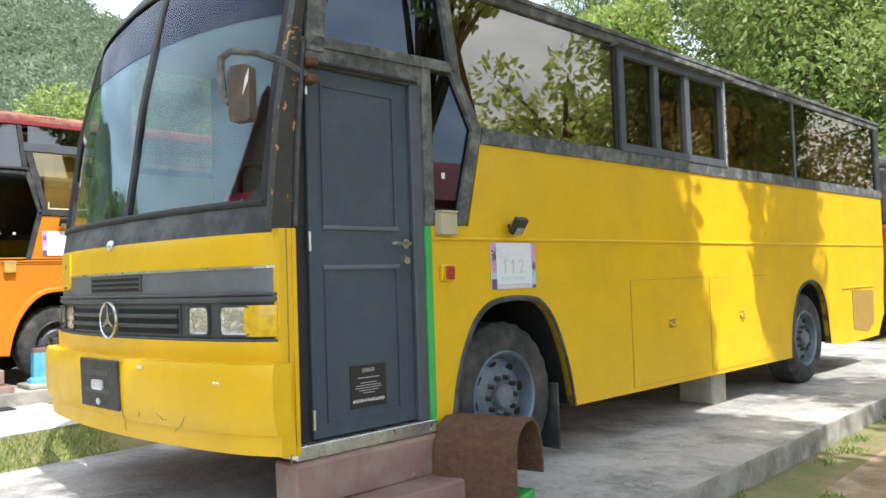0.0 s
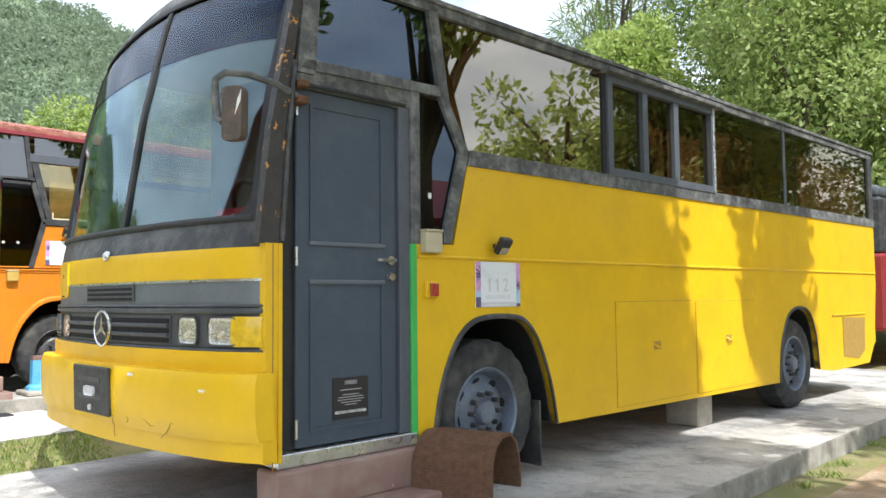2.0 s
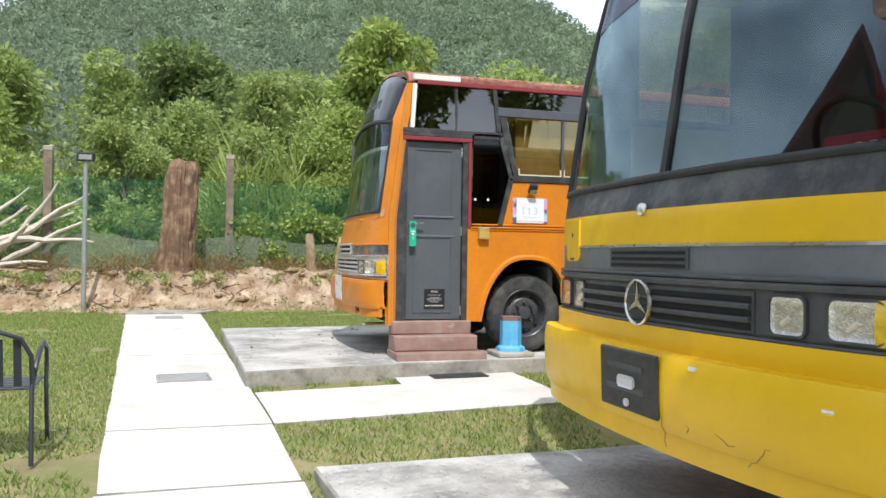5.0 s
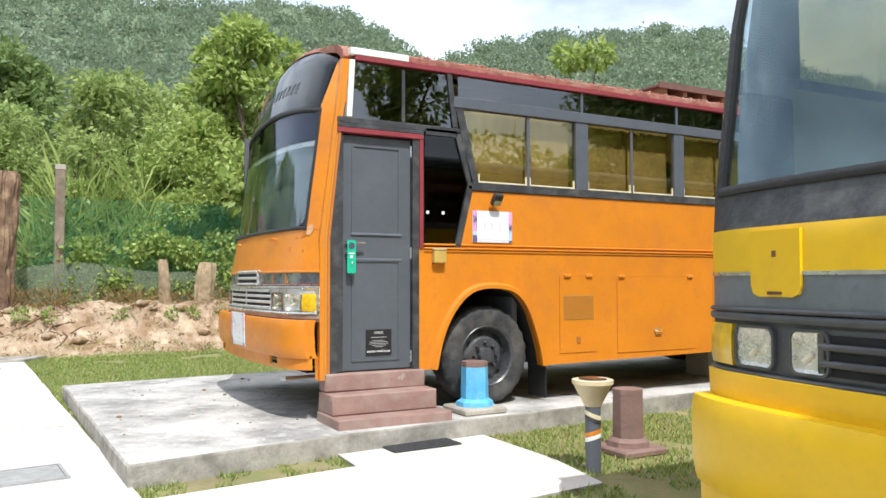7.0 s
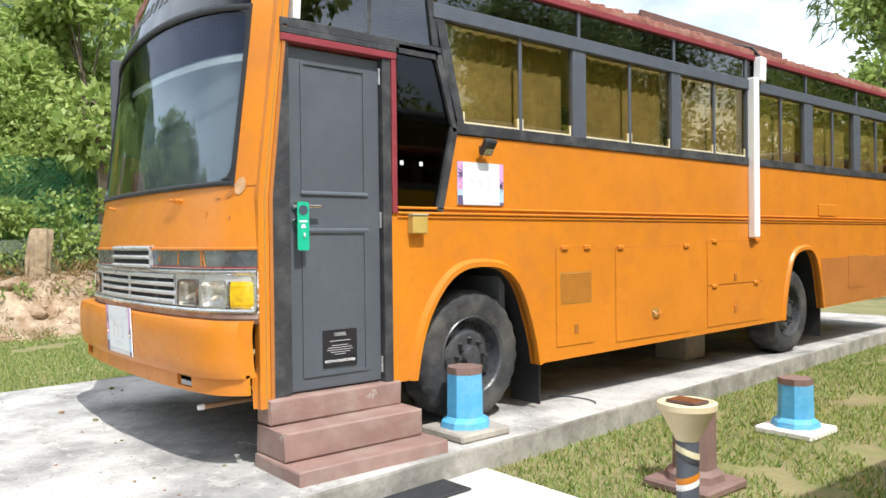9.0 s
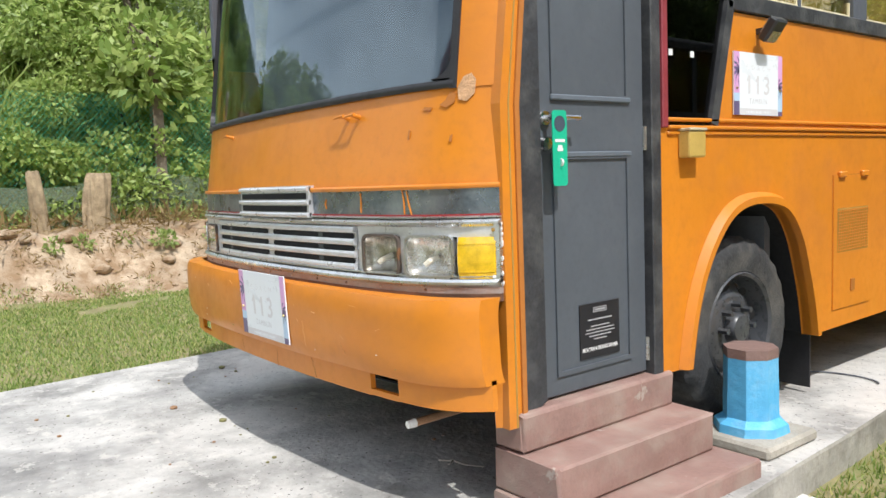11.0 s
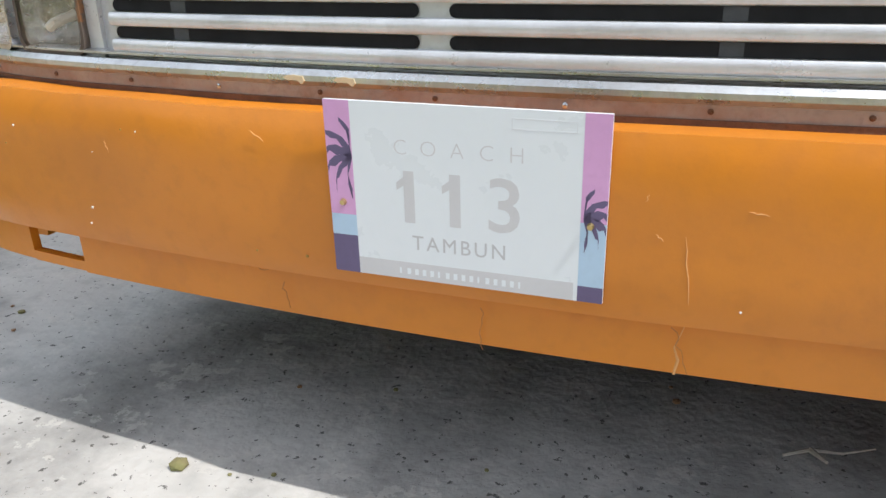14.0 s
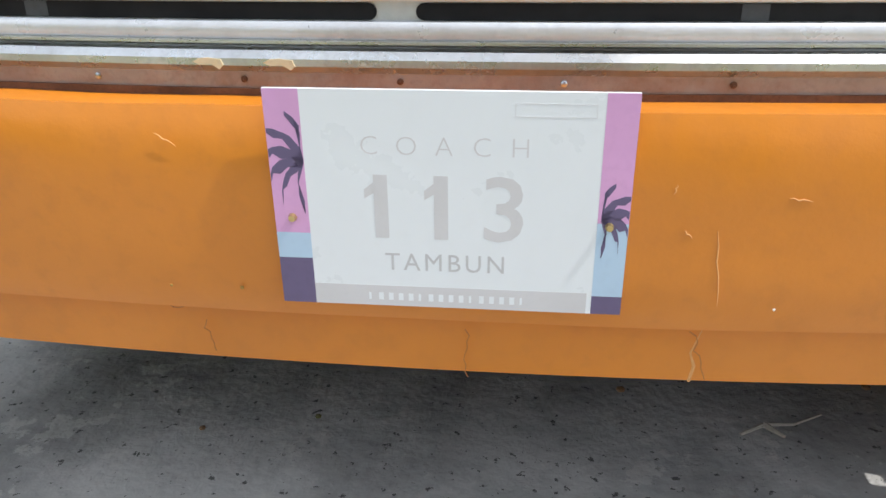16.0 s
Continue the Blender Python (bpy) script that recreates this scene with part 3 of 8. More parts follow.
def sign_board(parent, at, number, place, w=0.42, h=0.28):
    """The printed room plate: x along it, -y out of it, z up it; origin at its centre."""
    root = thing("number_sign", at, "white printed sign with pink palm-tree borders screwed to the coach", "sign", "coach number signs")
    root.parent = None
    root.matrix_basis = parent.matrix_basis @ at if parent else at
    part("board", newbox(-w / 2, w / 2, 0, 0.006, -h / 2, h / 2), M["plate"], root)
    e = 0.00015

    def flat(name, poly, m, lift=1, lab=""):
        part(name, prism(bmesh.new(), poly, -e * lift, 0.0002, "y"), m, root, lab)
    for s in (-1, 1):
        x0, x1 = sorted((s * w / 2, s * (w / 2 - (0.042 if s < 0 else 0.036))))
        za, zb = (-0.040, -0.074) if s < 0 else (-0.016, -0.112)
        flat("border", [(x0, za), (x1, za), (x1, h / 2), (x0, h / 2)], M["pink"])
        flat("border", [(x0, zb), (x1, zb), (x1, za), (x0, za)], M["pale_blue"])
        flat("border", [(x0, -h / 2), (x1, -h / 2), (x1, zb), (x0, zb)], M["violet"])
        # half a palm crown that grows from the border's edge, each frond drooping with a ragged underside
        cx, cz, reach = (x1, 0.052, 0.062) if s < 0 else (x0 + 0.004, -0.010, 0.046)
        for a0 in (118, 84, 52, 18, -14, -48):
            side = -1 if s < 0 else 1
            upper, lower = [], []
            for i in range(7):
                t = i / 6
                a = radians(a0 - 46 * t)
                px, pz = cx + side * reach * t * abs(math.cos(a)) * 0.95, cz + reach * t * math.sin(a)
                px = min(max(px, x0 + 0.0005), x1 - 0.0005)
                upper.append((px, pz + (0.005 if i % 2 else 0.002) * (1 - t)))
                lower.append((px, pz - 0.003 - (0.017 if i % 2 else 0.008) * (1 - 0.7 * t) * min(1.0, 3 * t)))
            flat("palm_frond", upper + lower[::-1], M["violet"], 2)
        bm = bmesh.new()
        cyl(bm, (s * (w / 2 - 0.022), 0, -0.02), (s * (w / 2 - 0.022), -0.006, -0.02), 0.0055, 0.004, 10)
        part("screw", bm, M["brass"], root)
    iw = w / 2 - 0.042
    flat("web_strip", [(-iw, -h / 2), (iw, -h / 2), (iw, -h / 2 + 0.028), (-iw, -h / 2 + 0.028)], M["ink_grey"])
    k = h / 0.28
    for n_, ch in enumerate("COACH"):
        text("letter", ch, 0.034 * k, M["ink_grey"], root, pose((-0.093 + n_ * 0.0445) * k, -0.00012, 0.073 * k, 90), bold=-0.0006 * k)
    for ch, cx in zip(number, (-0.0815, -0.0085, 0.0680)):
        text("digit", ch, 0.118 * k, M["ink_grey"], root, pose(cx * k, -0.00012, -0.008 * k, 90), width=(0.0170 if ch == "1" else 0.047) * k, bold=0.0010 * k)
    text("place_name", place, 0.034 * k, M["ink_mid"], root, pose(-0.004, -0.00012, -0.078 * k, 90), width=(0.148 if len(place) < 8 else 0.22) * k, bold=0.0, spacing=1.25)
    for cx in (-0.0825 * k, -0.0095 * k):
        flat("digit_flag", [(cx, 0.034 * k), (cx - 0.019 * k, 0.019 * k), (cx - 0.019 * k, 0.007 * k), (cx, 0.019 * k)], M["ink_grey"])
    for i in range(16):
        x = -0.10 + i * 0.0125
        part("print_mark", newbox(x, x + (0.006 if i % 5 else 0.003), -0.00035, 0.0, -h / 2 + 0.008, -h / 2 + 0.018), M["plate"], root)
    fr = bmesh.new()
    ring(fr, [(0.075, 0.108), (0.165, 0.108), (0.165, 0.124), (0.075, 0.124)], [(0.0765, 0.1095), (0.1635, 0.1095), (0.1635, 0.1225), (0.0765, 0.1225)], -0.0002, 0.0, "y")
    part("small_box", fr, M["ink_pale"], root)
    return root


def door_label(parent, x, y, z, w=0.215, h=0.20):
    """The black notice on the door's lower panel; faces +x."""
    root = thing("notice", pose(x, y, z), "black notice sticker with small white print on the door", "notice", "door notices")
    part("sheet", newbox(-0.002, 0.001, -w / 2, w / 2, -h / 2, h / 2), M["label"], root)
    for k, (zz, ww, hh) in enumerate(((0.040, 0.13, 0.005), (0.016, 0.10, 0.004), (0.004, 0.15, 0.004), (-0.008, 0.16, 0.004), (-0.020, 0.12, 0.004), (-0.032, 0.07, 0.004))):
        part("print_line", newbox(0.0008, 0.0018, -ww / 2, ww / 2, zz - hh / 2, zz + hh / 2), M["ink_dim"], root)
    part("print_box", ring(bmesh.new(), rect(-0.036, 0.036, 0.066, 0.084), rect(-0.033, 0.033, 0.069, 0.081), 0.0008, 0.0018), M["ink_dim"], root)
    part("print_line", newbox(0.0008, 0.0018, -0.028, 0.028, 0.072, 0.078), M["ink_dim"], root)
    text("print_bold", "MUATAN 4 ORANG SAHAJA", 0.02, M["ink_white"], root, pose(0.0012, 0, -0.068, 90, 0, 90), width=0.192, bold=0.0006)
    root.matrix_basis = parent.matrix_basis @ root.matrix_basis
    return root


def cabin_door(bus, x, y0, y1, z0, z1, rails, hinge_low, handle_left, paint="door"):
    """The grey house door in the coach's doorway; faces +x."""
    root = thing("door", pose(0, 0, 0), "", "")
    for key in ("label", "category"):
        if key in root:
            del root[key]
    tagged(root, "closed dark grey panelled door with raised mouldings")
    root.parent = bus
    part("leaf", newbox(x - 0.045, x, y0, y1, z0, z1, bevel=0.006), M[paint], root)
    a, b = y0 + 0.075, y1 - 0.095
    def frame_panel(za, zb):
        bm = bmesh.new()
        o = [(a, za), (b, za), (b, zb), (a, zb)]
        i = [(a + 0.016, za + 0.016), (b - 0.016, za + 0.016), (b - 0.016, zb - 0.016), (a + 0.016, zb - 0.016)]
        ring(bm, o, i, x - 0.002, x + 0.008)
        part("moulding", bm, M[paint], root)
    frame_panel(z0 + 0.07, rails[0])
    frame_panel(rails[1], z1 - 0.07)
    for r in rails:
        part("rail", newbox(x - 0.002, x + 0.012, a - 0.005, b + 0.01, r - 0.010, r + 0.010, bevel=0.004), M["door_trim"], root)
    hy = y0 + 0.04 if handle_left else y1 - 0.045
    d = 1 if handle_left else -1
    hz = (rails[0] + rails[1]) / 2 + (0.025 if handle_left else 0.02)
    bm = bmesh.new()
    cyl(bm, (x, hy, hz), (x + 0.012, hy, hz), 0.026, 0.024, 18)
    h = part("handle", bm, M["steel"], root, "brushed steel lever handle", smooth=True)
    bm = bmesh.new()
    tube(bm, [(x + 0.01, hy, hz), (x + 0.045, hy, hz), (x + 0.05, hy + d * 0.015, hz), (x + 0.05, hy + d * 0.125, hz)], 0.0085)
    part("lever", bm, M["steel"], h, smooth=True)
    bm = bmesh.new()
    cyl(bm, (x, hy, hz - 0.085), (x + 0.02, hy, hz - 0.085), 0.024, 0.02, 18)
    part("lock", bm, M["steel"], root, smooth=True)
    for zz in (z0 + 0.09, z0 + 0.9, z1 - 0.09):
        bm = bmesh.new()
        yy = y1 if handle_left else y0
        cyl(bm, (x + 0.004, yy, zz - 0.045), (x + 0.004, yy, zz + 0.045), 0.008, n=8)
        part("hinge", bm, M["alu"], root)
    return root, hy, hz


def floodlight(bus, x, y, z, label):
    root = thing("floodlight", pose(x, y, z), label, "light", "wall floodlights")
    part("bracket", newbox(0, 0.05, -0.012, 0.012, -0.012, 0.012), M["lamp_black"], root)
    bm = newbox(-0.012, 0.03, -0.045, 0.045, -0.055, 0.05, bevel=0.008)
    body = part("housing", bm, M["lamp_black"], root, at=pose(0.065, 0, 0.005, 0, 38, 0))
    part("lens", newbox(0.0305, 0.034, -0.034, 0.034, -0.045, 0.0), M["reflector"], body)
    part("solar_panel", newbox(-0.016, -0.0125, -0.038, 0.038, -0.03, 0.045), M["band"], body)
    root.matrix_basis = bus.matrix_basis @ root.matrix_basis


def wall_box(bus, x, y, z, m, label, s=0.055):
    root = thing("junction_box", pose(x, y, z), label, "lamp box", "wall boxes")
    part("housing", newbox(0, 0.055, -s, s, -s * 0.95, s * 0.95, bevel=0.008, seg=2), m, root)
    part("cap", newbox(0.0, 0.06, -s * 1.03, s * 1.03, s * 0.95, s * 1.15, bevel=0.003), M["beige_box"], root)
    root.matrix_basis = bus.matrix_basis @ root.matrix_basis


def headlamp(parent, fr, x, z, w, h, label, frame_mat, off=0.0, beam=True, bowl=0.007, mirror_mat="reflector"):
    m = fr.at(x, z, off)
    root = thing("headlamp", m, label, "")
    root.parent = parent
    if "category" in root:
        del root["category"]
    bm = bmesh.new()
    ring(bm, round_rect(-w / 2, w / 2, -h / 2, h / 2, h * 0.2), round_rect(-w / 2 + 0.008, w / 2 - 0.008, -h / 2 + 0.008, h / 2 - 0.008, h * 0.17), -0.009, 0.02, "y")
    part("bezel", bm, frame_mat, root, smooth=True)
    bm = bmesh.new()
    rows = []
    pts = round_rect(-w / 2 + 0.008, w / 2 - 0.008, -h / 2 + 0.008, h / 2 - 0.008, h * 0.17)
    for k, (s, d) in enumerate(((1.0, 0.0), (0.93, bowl * 0.45), (0.75, bowl * 0.78), (0.5, bowl * 0.93), (0.2, bowl))):
        rows.append([bm.verts.new((px * s, d, pz * s)) for px, pz in pts])
    for a, b in zip(rows, rows[1:]):
        for i in range(len(pts)):
            bm.faces.new((a[i], a[(i + 1) % len(pts)], b[(i + 1) % len(pts)], b[i]))
    bm.faces.new(rows[-1])
    part("reflector", bm, M[mirror_mat], root, smooth=True)
    if beam:
        bm = bmesh.new()
        tube(bm, [(0.004, bowl * 0.9, -0.004), (-0.010, bowl * 0.2, -0.018), (-0.022, bowl * 0.12, -0.028)], [0.010, 0.010, 0.009])
        part("bulb", bm, M["bulb"], root, smooth=True)
    bm = bmesh.new()
    prism(bm, pts, -0.010, -0.007, "y")
    lens = part("lens", bm, M["lens"], root)
    lens.visible_shadow = False
    for k in range(3):
        zz = -h * 0.18 + k * h * 0.1
        part("flute", newbox(-w * 0.36, w * 0.36, -0.0066, -0.0055, zz - 0.0012, zz + 0.0012), M["lens"], root)
    return root


def rounded(pts, n=5):
    """A smooth curve through the corners of an arch."""
    out = []
    for i in range(len(pts) - 1):
        p0, p1, p2, p3 = (Vector(pts[max(0, min(len(pts) - 1, i + k))]) for k in (-1, 0, 1, 2))
        for j in range(n):
            t = j / n
            q = 0.5 * (2 * p1 + (p2 - p0) * t + (2 * p0 - 5 * p1 + 4 * p2 - p3) * t * t + (3 * p1 - p0 - 3 * p2 + p3) * t ** 3)
            out.append((q.x, q.y))
    return out + [tuple(pts[-1])]


def side_shell(bus, poly, x, th, m, name="side_panel", label=""):
    return part(name, prism(bmesh.new(), poly, x - th, x), m, bus, label)


def arch_lip(bus, pts, x, m, wdt=0.05, out=0.035, name="wheel_arch"):
    """A raised lip that follows a wheel arch."""
    bm = bmesh.new()
    cy = sum(p[0] for p in pts) / len(pts)
    cz = min(p[1] for p in pts)
    rows = []
    for y, z in pts:
        d = Vector((y - cy, z - cz)).normalized() * wdt
        rows.append([bm.verts.new(c) for c in ((x - 0.05, y, z), (x + out, y, z), (x + out, y + d.x * 0.6, z + d.y * 0.6), (x + 0.001, y + d.x, z + d.y))])
    for a, b in zip(rows, rows[1:]):
        for i in range(3):
            bm.faces.new((a[i], a[i + 1], b[i + 1], b[i]))
    return part(name, bm, m, bus, smooth=True)


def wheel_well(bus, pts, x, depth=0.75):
    # the lining is near-black, with the shade of the well in its colour
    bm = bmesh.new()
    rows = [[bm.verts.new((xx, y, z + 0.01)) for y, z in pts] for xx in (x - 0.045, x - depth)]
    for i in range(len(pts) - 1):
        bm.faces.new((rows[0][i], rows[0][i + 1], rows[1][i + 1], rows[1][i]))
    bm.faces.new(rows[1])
    return part("wheel_well", bm, M["cavity_shade"], bus)


def roof_shell(bus, hw, y0, y1, z_edge, crown, m, th=0.05, middle=0.0):
    bm = bmesh.new()
    n = 20
    out = [(hw * math.sin(radians(a)), z_edge + crown * math.cos(radians(a)) ** 0.8 if abs(a) < 90 else z_edge) for a in np.linspace(-90, 90, n + 1)]
    inner = [(px * 0.96, pz - th) for px, pz in out]
    prism(bm, [(px + middle, pz) for px, pz in out + inner[::-1]], y0, y1, "y")
    return part("roof", bm, m, bus, smooth=True)


def hatch(bus, x, y0, y1, z0, z1, m, latch=None, hinges=(), tilt=0.0):
    root = thing("hatch", pose(0, 0, 0), "")
    tagged(root, "locker hatch painted in the body colour")
    root.parent = bus
    part("hatch_gap", newbox(x - 0.004, x + 0.0012, y0 - 0.004, y1 + 0.004, z0 - 0.004, z1 + 0.004), M["orange_dark"] if m is M["orange"] else M["brown_patch"], root)
    bm = bmesh.new()
    prism(bm, [(y0, z0), (y1, z0 + tilt), (y1, z1), (y0, z1)], x + 0.0012, x + 0.006)
    part("hatch_leaf", bm, m, root)
    for yy in hinges:
        part("hinge", newbox(x, x + 0.022, yy - 0.035, yy + 0.035, z1 - 0.012, z1 + 0.02, bevel=0.006), m, root)
    if latch:
        ly, lz = latch
        part("latch_recess", newbox(x + 0.004, x + 0.0075, ly - 0.05, ly + 0.05, lz - 0.03, lz + 0.03), M["brown_patch"], root)
        bm = bmesh.new()
        tube(bm, [(x + 0.006, ly - 0.04, lz + 0.01), (x + 0.03, ly - 0.03, lz - 0.01), (x + 0.03, ly + 0.03, lz - 0.01), (x + 0.006, ly + 0.04, lz + 0.01)], 0.008)
        part("latch_handle", bm, m, root, smooth=True)
    return root


def pane(bus, poly, x, m, name="window_pane", label=""):
    ob = part(name, prism(bmesh.new(), poly, x - 0.006, x), m, bus, label)
    ob.visible_shadow = False
    return ob


def rect(y0, y1, z0, z1):
    return [(y0, z0), (y1, z0), (y1, z1), (y0, z1)]


def strip(bus, name, y0, y1, z0, z1, x0, x1, m, bevel=0.004, label=""):
    return part(name, newbox(x0, x1, y0, y1, z0, z1, bevel=bevel), m, bus, label)


# ------------------------------------------------ orange coach
OB = pose(-7.905, 1.25, 0)
orange_coach = thing("coach", OB, "old orange coach with black window band on a concrete pad", "bus", "parked coaches")
OF = Front([(0.40, 0.02, 0.24, 1.19, 0), (0.90, 0.0, 0.24, 1.19, 0), (1.25, 0.0, 0.24, 1.19, 0), (1.56, 0.06, 0.205, 1.19, 0.0),
            (2.30, 0.16, 0.20, 1.185, 0.05), (2.48, 0.185, 0.195, 1.18, 0.13), (2.84, 0.34, 0.18, 1.155, 0.22), (2.95, 0.44, 0.16, 1.125, 0.22)], 8.0, 0.42, -0.03)
OBUMP = Front([(0.40, 0.02, 0.20, 1.212, 0), (0.90, 0.0, 0.20, 1.212, 0)], 14.0, 0.42, -0.032)
OL = 1.215  # far side of the orange coach
W = 1.165


def build_orange(bus):
    fr = OF
    o = M["orange"]
    bb = OBUMP.band(0.607, 0.885, off=0.083, th=0.08, bulge=0.016, nz=16, nx=120)
    for v in bb.verts:
        v.co.y += 0.0035 * noise.noise((v.co.x * 3.1, 0.4, v.co.z * 6.0)) + 0.0012 * noise.noise((v.co.x * 9.0, 1.4, v.co.z * 14.0))
        v.co.z += 0.004 * noise.noise((v.co.x * 4.0, 7.0, 0.0)) * max(0.0, (v.co.z - 0.80) / 0.085)
    part("bumper", bb, o, bus, "hand-beaten orange bumper with chipped paint", smooth=True)
    for x, z, ln, a in ((0.44, 0.79, 0.026, 6), (0.36, 0.70, 0.10, 82), (0.32, 0.745, 0.014, 40), (0.62, 0.72, 0.03, 30), (-0.30, 0.845, 0.03, 30), (-0.62, 0.80, 0.02, 70), (0.83, 0.77, 0.03, -20), (0.30, 0.80, 0.012, 100), (0.70, 0.84, 0.05, 4), (-0.10, 0.69, 0.02, 80)):
        sc = bmesh.new()
        tube(sc, [(-ln / 2 + ln * i / 5, 0, 0.0012 * math.sin(i * 2.3)) for i in range(6)], [0.0003, 0.0007, 0.0009, 0.0008, 0.0006, 0.0003], 5)
        part("paint_scratch", sc, M["scratch"], bus, at=OBUMP.at(x, z, 0.0995) @ pose(0, 0, 0, 0, a, 0))
    sc = bmesh.new()
    tube(sc, [(0.0, 0, -0.045), (0.004, 0, -0.02), (-0.003, 0, 0.0), (0.006, 0, 0.03), (0.012, 0, 0.05)], [0.0022, 0.0026, 0.0016, 0.001, 0.0006], 5)
    part("paint_scratch", sc, M["scratch"], bus, at=OBUMP.at(0.355, 0.56, 0.0615))
    # lower lip, swept up towards the middle
    for u0, u1, z0, z1 in ((-1.0, -0.744, 0.522, 0.622), (-0.621, 0.621, 0.517, 0.616), (0.744, 1.0, 0.522, 0.622), (-0.744, -0.621, 0.612, 0.622), (0.621, 0.744, 0.612, 0.622), (-0.744, -0.621, 0.520, 0.541), (0.621, 0.744, 0.520, 0.541)):
        part("bumper_lip", OBUMP.band(z0, z1, u0, u1, off=0.062, th=0.02, nx=24 if u0 * u1 < 0 else 6, nz=3 if z1 - z0 > 0.05 else 1), o, bus, smooth=True)
    for sgn in (-1, 1):
        mm = OBUMP.at(-0.035 + sgn * 0.842, 0.578, 0.0)
        part("lamp_bracket", newbox(-0.085, 0.085, 0.0, 0.012, -0.006, 0.020, bevel=0.003), M["rust"], bus, at=mm @ pose(0, 0, 0, 0, 10 * sgn, 0))
    # unseen sheet added behind the bumper to keep sun off the pad below
    block_outline = [tuple(OBUMP.point(x, 0.62, 0.02))[:2] for x in np.linspace(-1.16, 1.10, 25)] + [(1.10, 0.42), (-1.16, 0.42)]
    part("bumper_tray", prism(bmesh.new(), block_outline, 0.634, 0.640, "z"), M["cavity_shade"], bus)
    part("front_skirt", fr.band(0.44, 0.62, 0.965, 0.998, off=0.002, th=0.05, nx=4, nz=3), o, bus)
    # grey sill strip between bumper and lamps
    part("bumper_top", fr.band(0.868, 0.894, off=0.030, th=0.06, nz=2), M["rust"], bus)
    part("flange", fr.band(0.893, 0.916, off=0.026, th=0.05, nz=2), M["flange"], bus, "dirty pinkish metal flange with small screws")
    panel = part("lamp_panel", fr.band(0.915, 1.135, -0.548, 0.548, off=0.0, th=0.03), M["silver"], bus, smooth=True)
    for sgn in (-1, 1):
        for ua, ub, za, zb in ((0.548, 1.0, 1.078, 1.135), (0.548, 1.0, 0.915, 0.946), (0.548, 0.580, 0.946, 1.078), (0.727, 0.753, 0.946, 1.078), (0.904, 0.918, 0.946, 1.078)):
            u0, u1 = sorted((sgn * ua, sgn * ub))
            part("lamp_surround", fr.band(za, zb, u0, u1, off=0.008, th=0.035, nx=12 if ub - ua > 0.1 else 2, nz=3, bulge=0.003), M["silver"], panel, smooth=True)
    rng_f = random.Random(41)
    for k in range(13):
        zz, r_ = 0.925 + 0.0160 * k, rng_f.uniform(0.004, 0.009)
        pts = [(r_ * rng_f.uniform(0.5, 1.1) * math.cos(a * 0.9), 1.5 * r_ * rng_f.uniform(0.5, 1.2) * math.sin(a * 0.9)) for a in range(7)]
        part("filler_flake", prism(bmesh.new(), pts, -0.002, 0.002, "y"), M["white"], panel, "flaking white filler", at=fr.at(1.163 - rng_f.uniform(0.0, 0.010), zz, 0.012))
    # near-black sheet paints the dark in the gaps round the lamps
    part("lamp_backing", fr.band(0.93, 1.12, off=-0.075, th=0.01, nz=2), M["cavity_shade"], bus)
    for z, off, h in ((0.914, 0.026, 0.026), (0.944, 0.014, 0.010), (1.112, 0.016, 0.022), (1.137, 0.01, 0.010)):
        part("chrome_moulding", fr.band(z, z + h, off=off, th=0.03, nz=3, bulge=0.010), M["alu"], panel, smooth=True)
    # grille with three rows of slots in two halves, their shade painted as near-black strips
    g = part("grille", fr.band(0.955, 1.105, -0.52, 0.538, off=0.010, th=0.02, nz=4), M["silver"], bus, smooth=True)
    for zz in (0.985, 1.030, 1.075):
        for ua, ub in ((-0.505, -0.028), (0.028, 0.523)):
            part("grille_slot", fr.band(zz - 0.0105, zz + 0.0095, ua, ub, off=0.0125, th=0.01, nx=10, nz=2), M["cavity_shade"], g)
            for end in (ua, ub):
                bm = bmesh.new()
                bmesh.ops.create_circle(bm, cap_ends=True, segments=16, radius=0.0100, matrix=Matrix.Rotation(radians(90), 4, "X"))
                part("slot_end", bm, M["cavity_shade"], g, at=fr.at(fr.middle + end * 1.19, zz - 0.0005, 0.0124))
        # the grey brackets that show behind the slots
        for ux in (-0.39, 0.345):
            part("grille_bracket", fr.band(zz - 0.0100, zz + 0.0090, ux - 0.012, ux + 0.014, off=0.0129, th=0.002, nx=2, nz=1), M["grille"], g)
    for zz in (0.9625, 1.0075, 1.0525, 1.0975):
        part("grille_bar", fr.band(zz - 0.011, zz + 0.011, -0.518, 0.536, off=0.018, th=0.012, nx=20, nz=4, bulge=0.004), M["silver"], g, smooth=True)
    for sgn in (-1, 1):
        headlamp(bus, fr, -0.03 + sgn * 0.778, 1.012, 0.188, 0.146, "square headlamp behind clear fluted glass", M["rust_dark"], 0.012, bowl=0.055)
        headlamp(bus, fr, -0.03 + sgn * 0.986, 1.012, 0.192, 0.146, "square headlamp behind clear fluted glass", M["alu"], 0.012, bowl=0.055, mirror_mat="reflector_bright")
        u0, u1 = sorted((sgn * 0.914, sgn * 0.993))
        part("indicator", fr.band(0.942, 1.078, u0, u1, off=0.02, th=0.03, nx=8, nz=4, bulge=0.006), M["amber"], bus, "amber plastic indicator lens", smooth=True)
        for k in range(4):
            zz = 0.965 + 0.03 * k
            part("lens_rib", fr.band(zz - 0.0015, zz + 0.0015, u0, u1, off=0.0262, th=0.006, nx=8, nz=1), M["amber"], bus)
        u0, u1 = sorted((sgn * 0.99, sgn * 1.0))
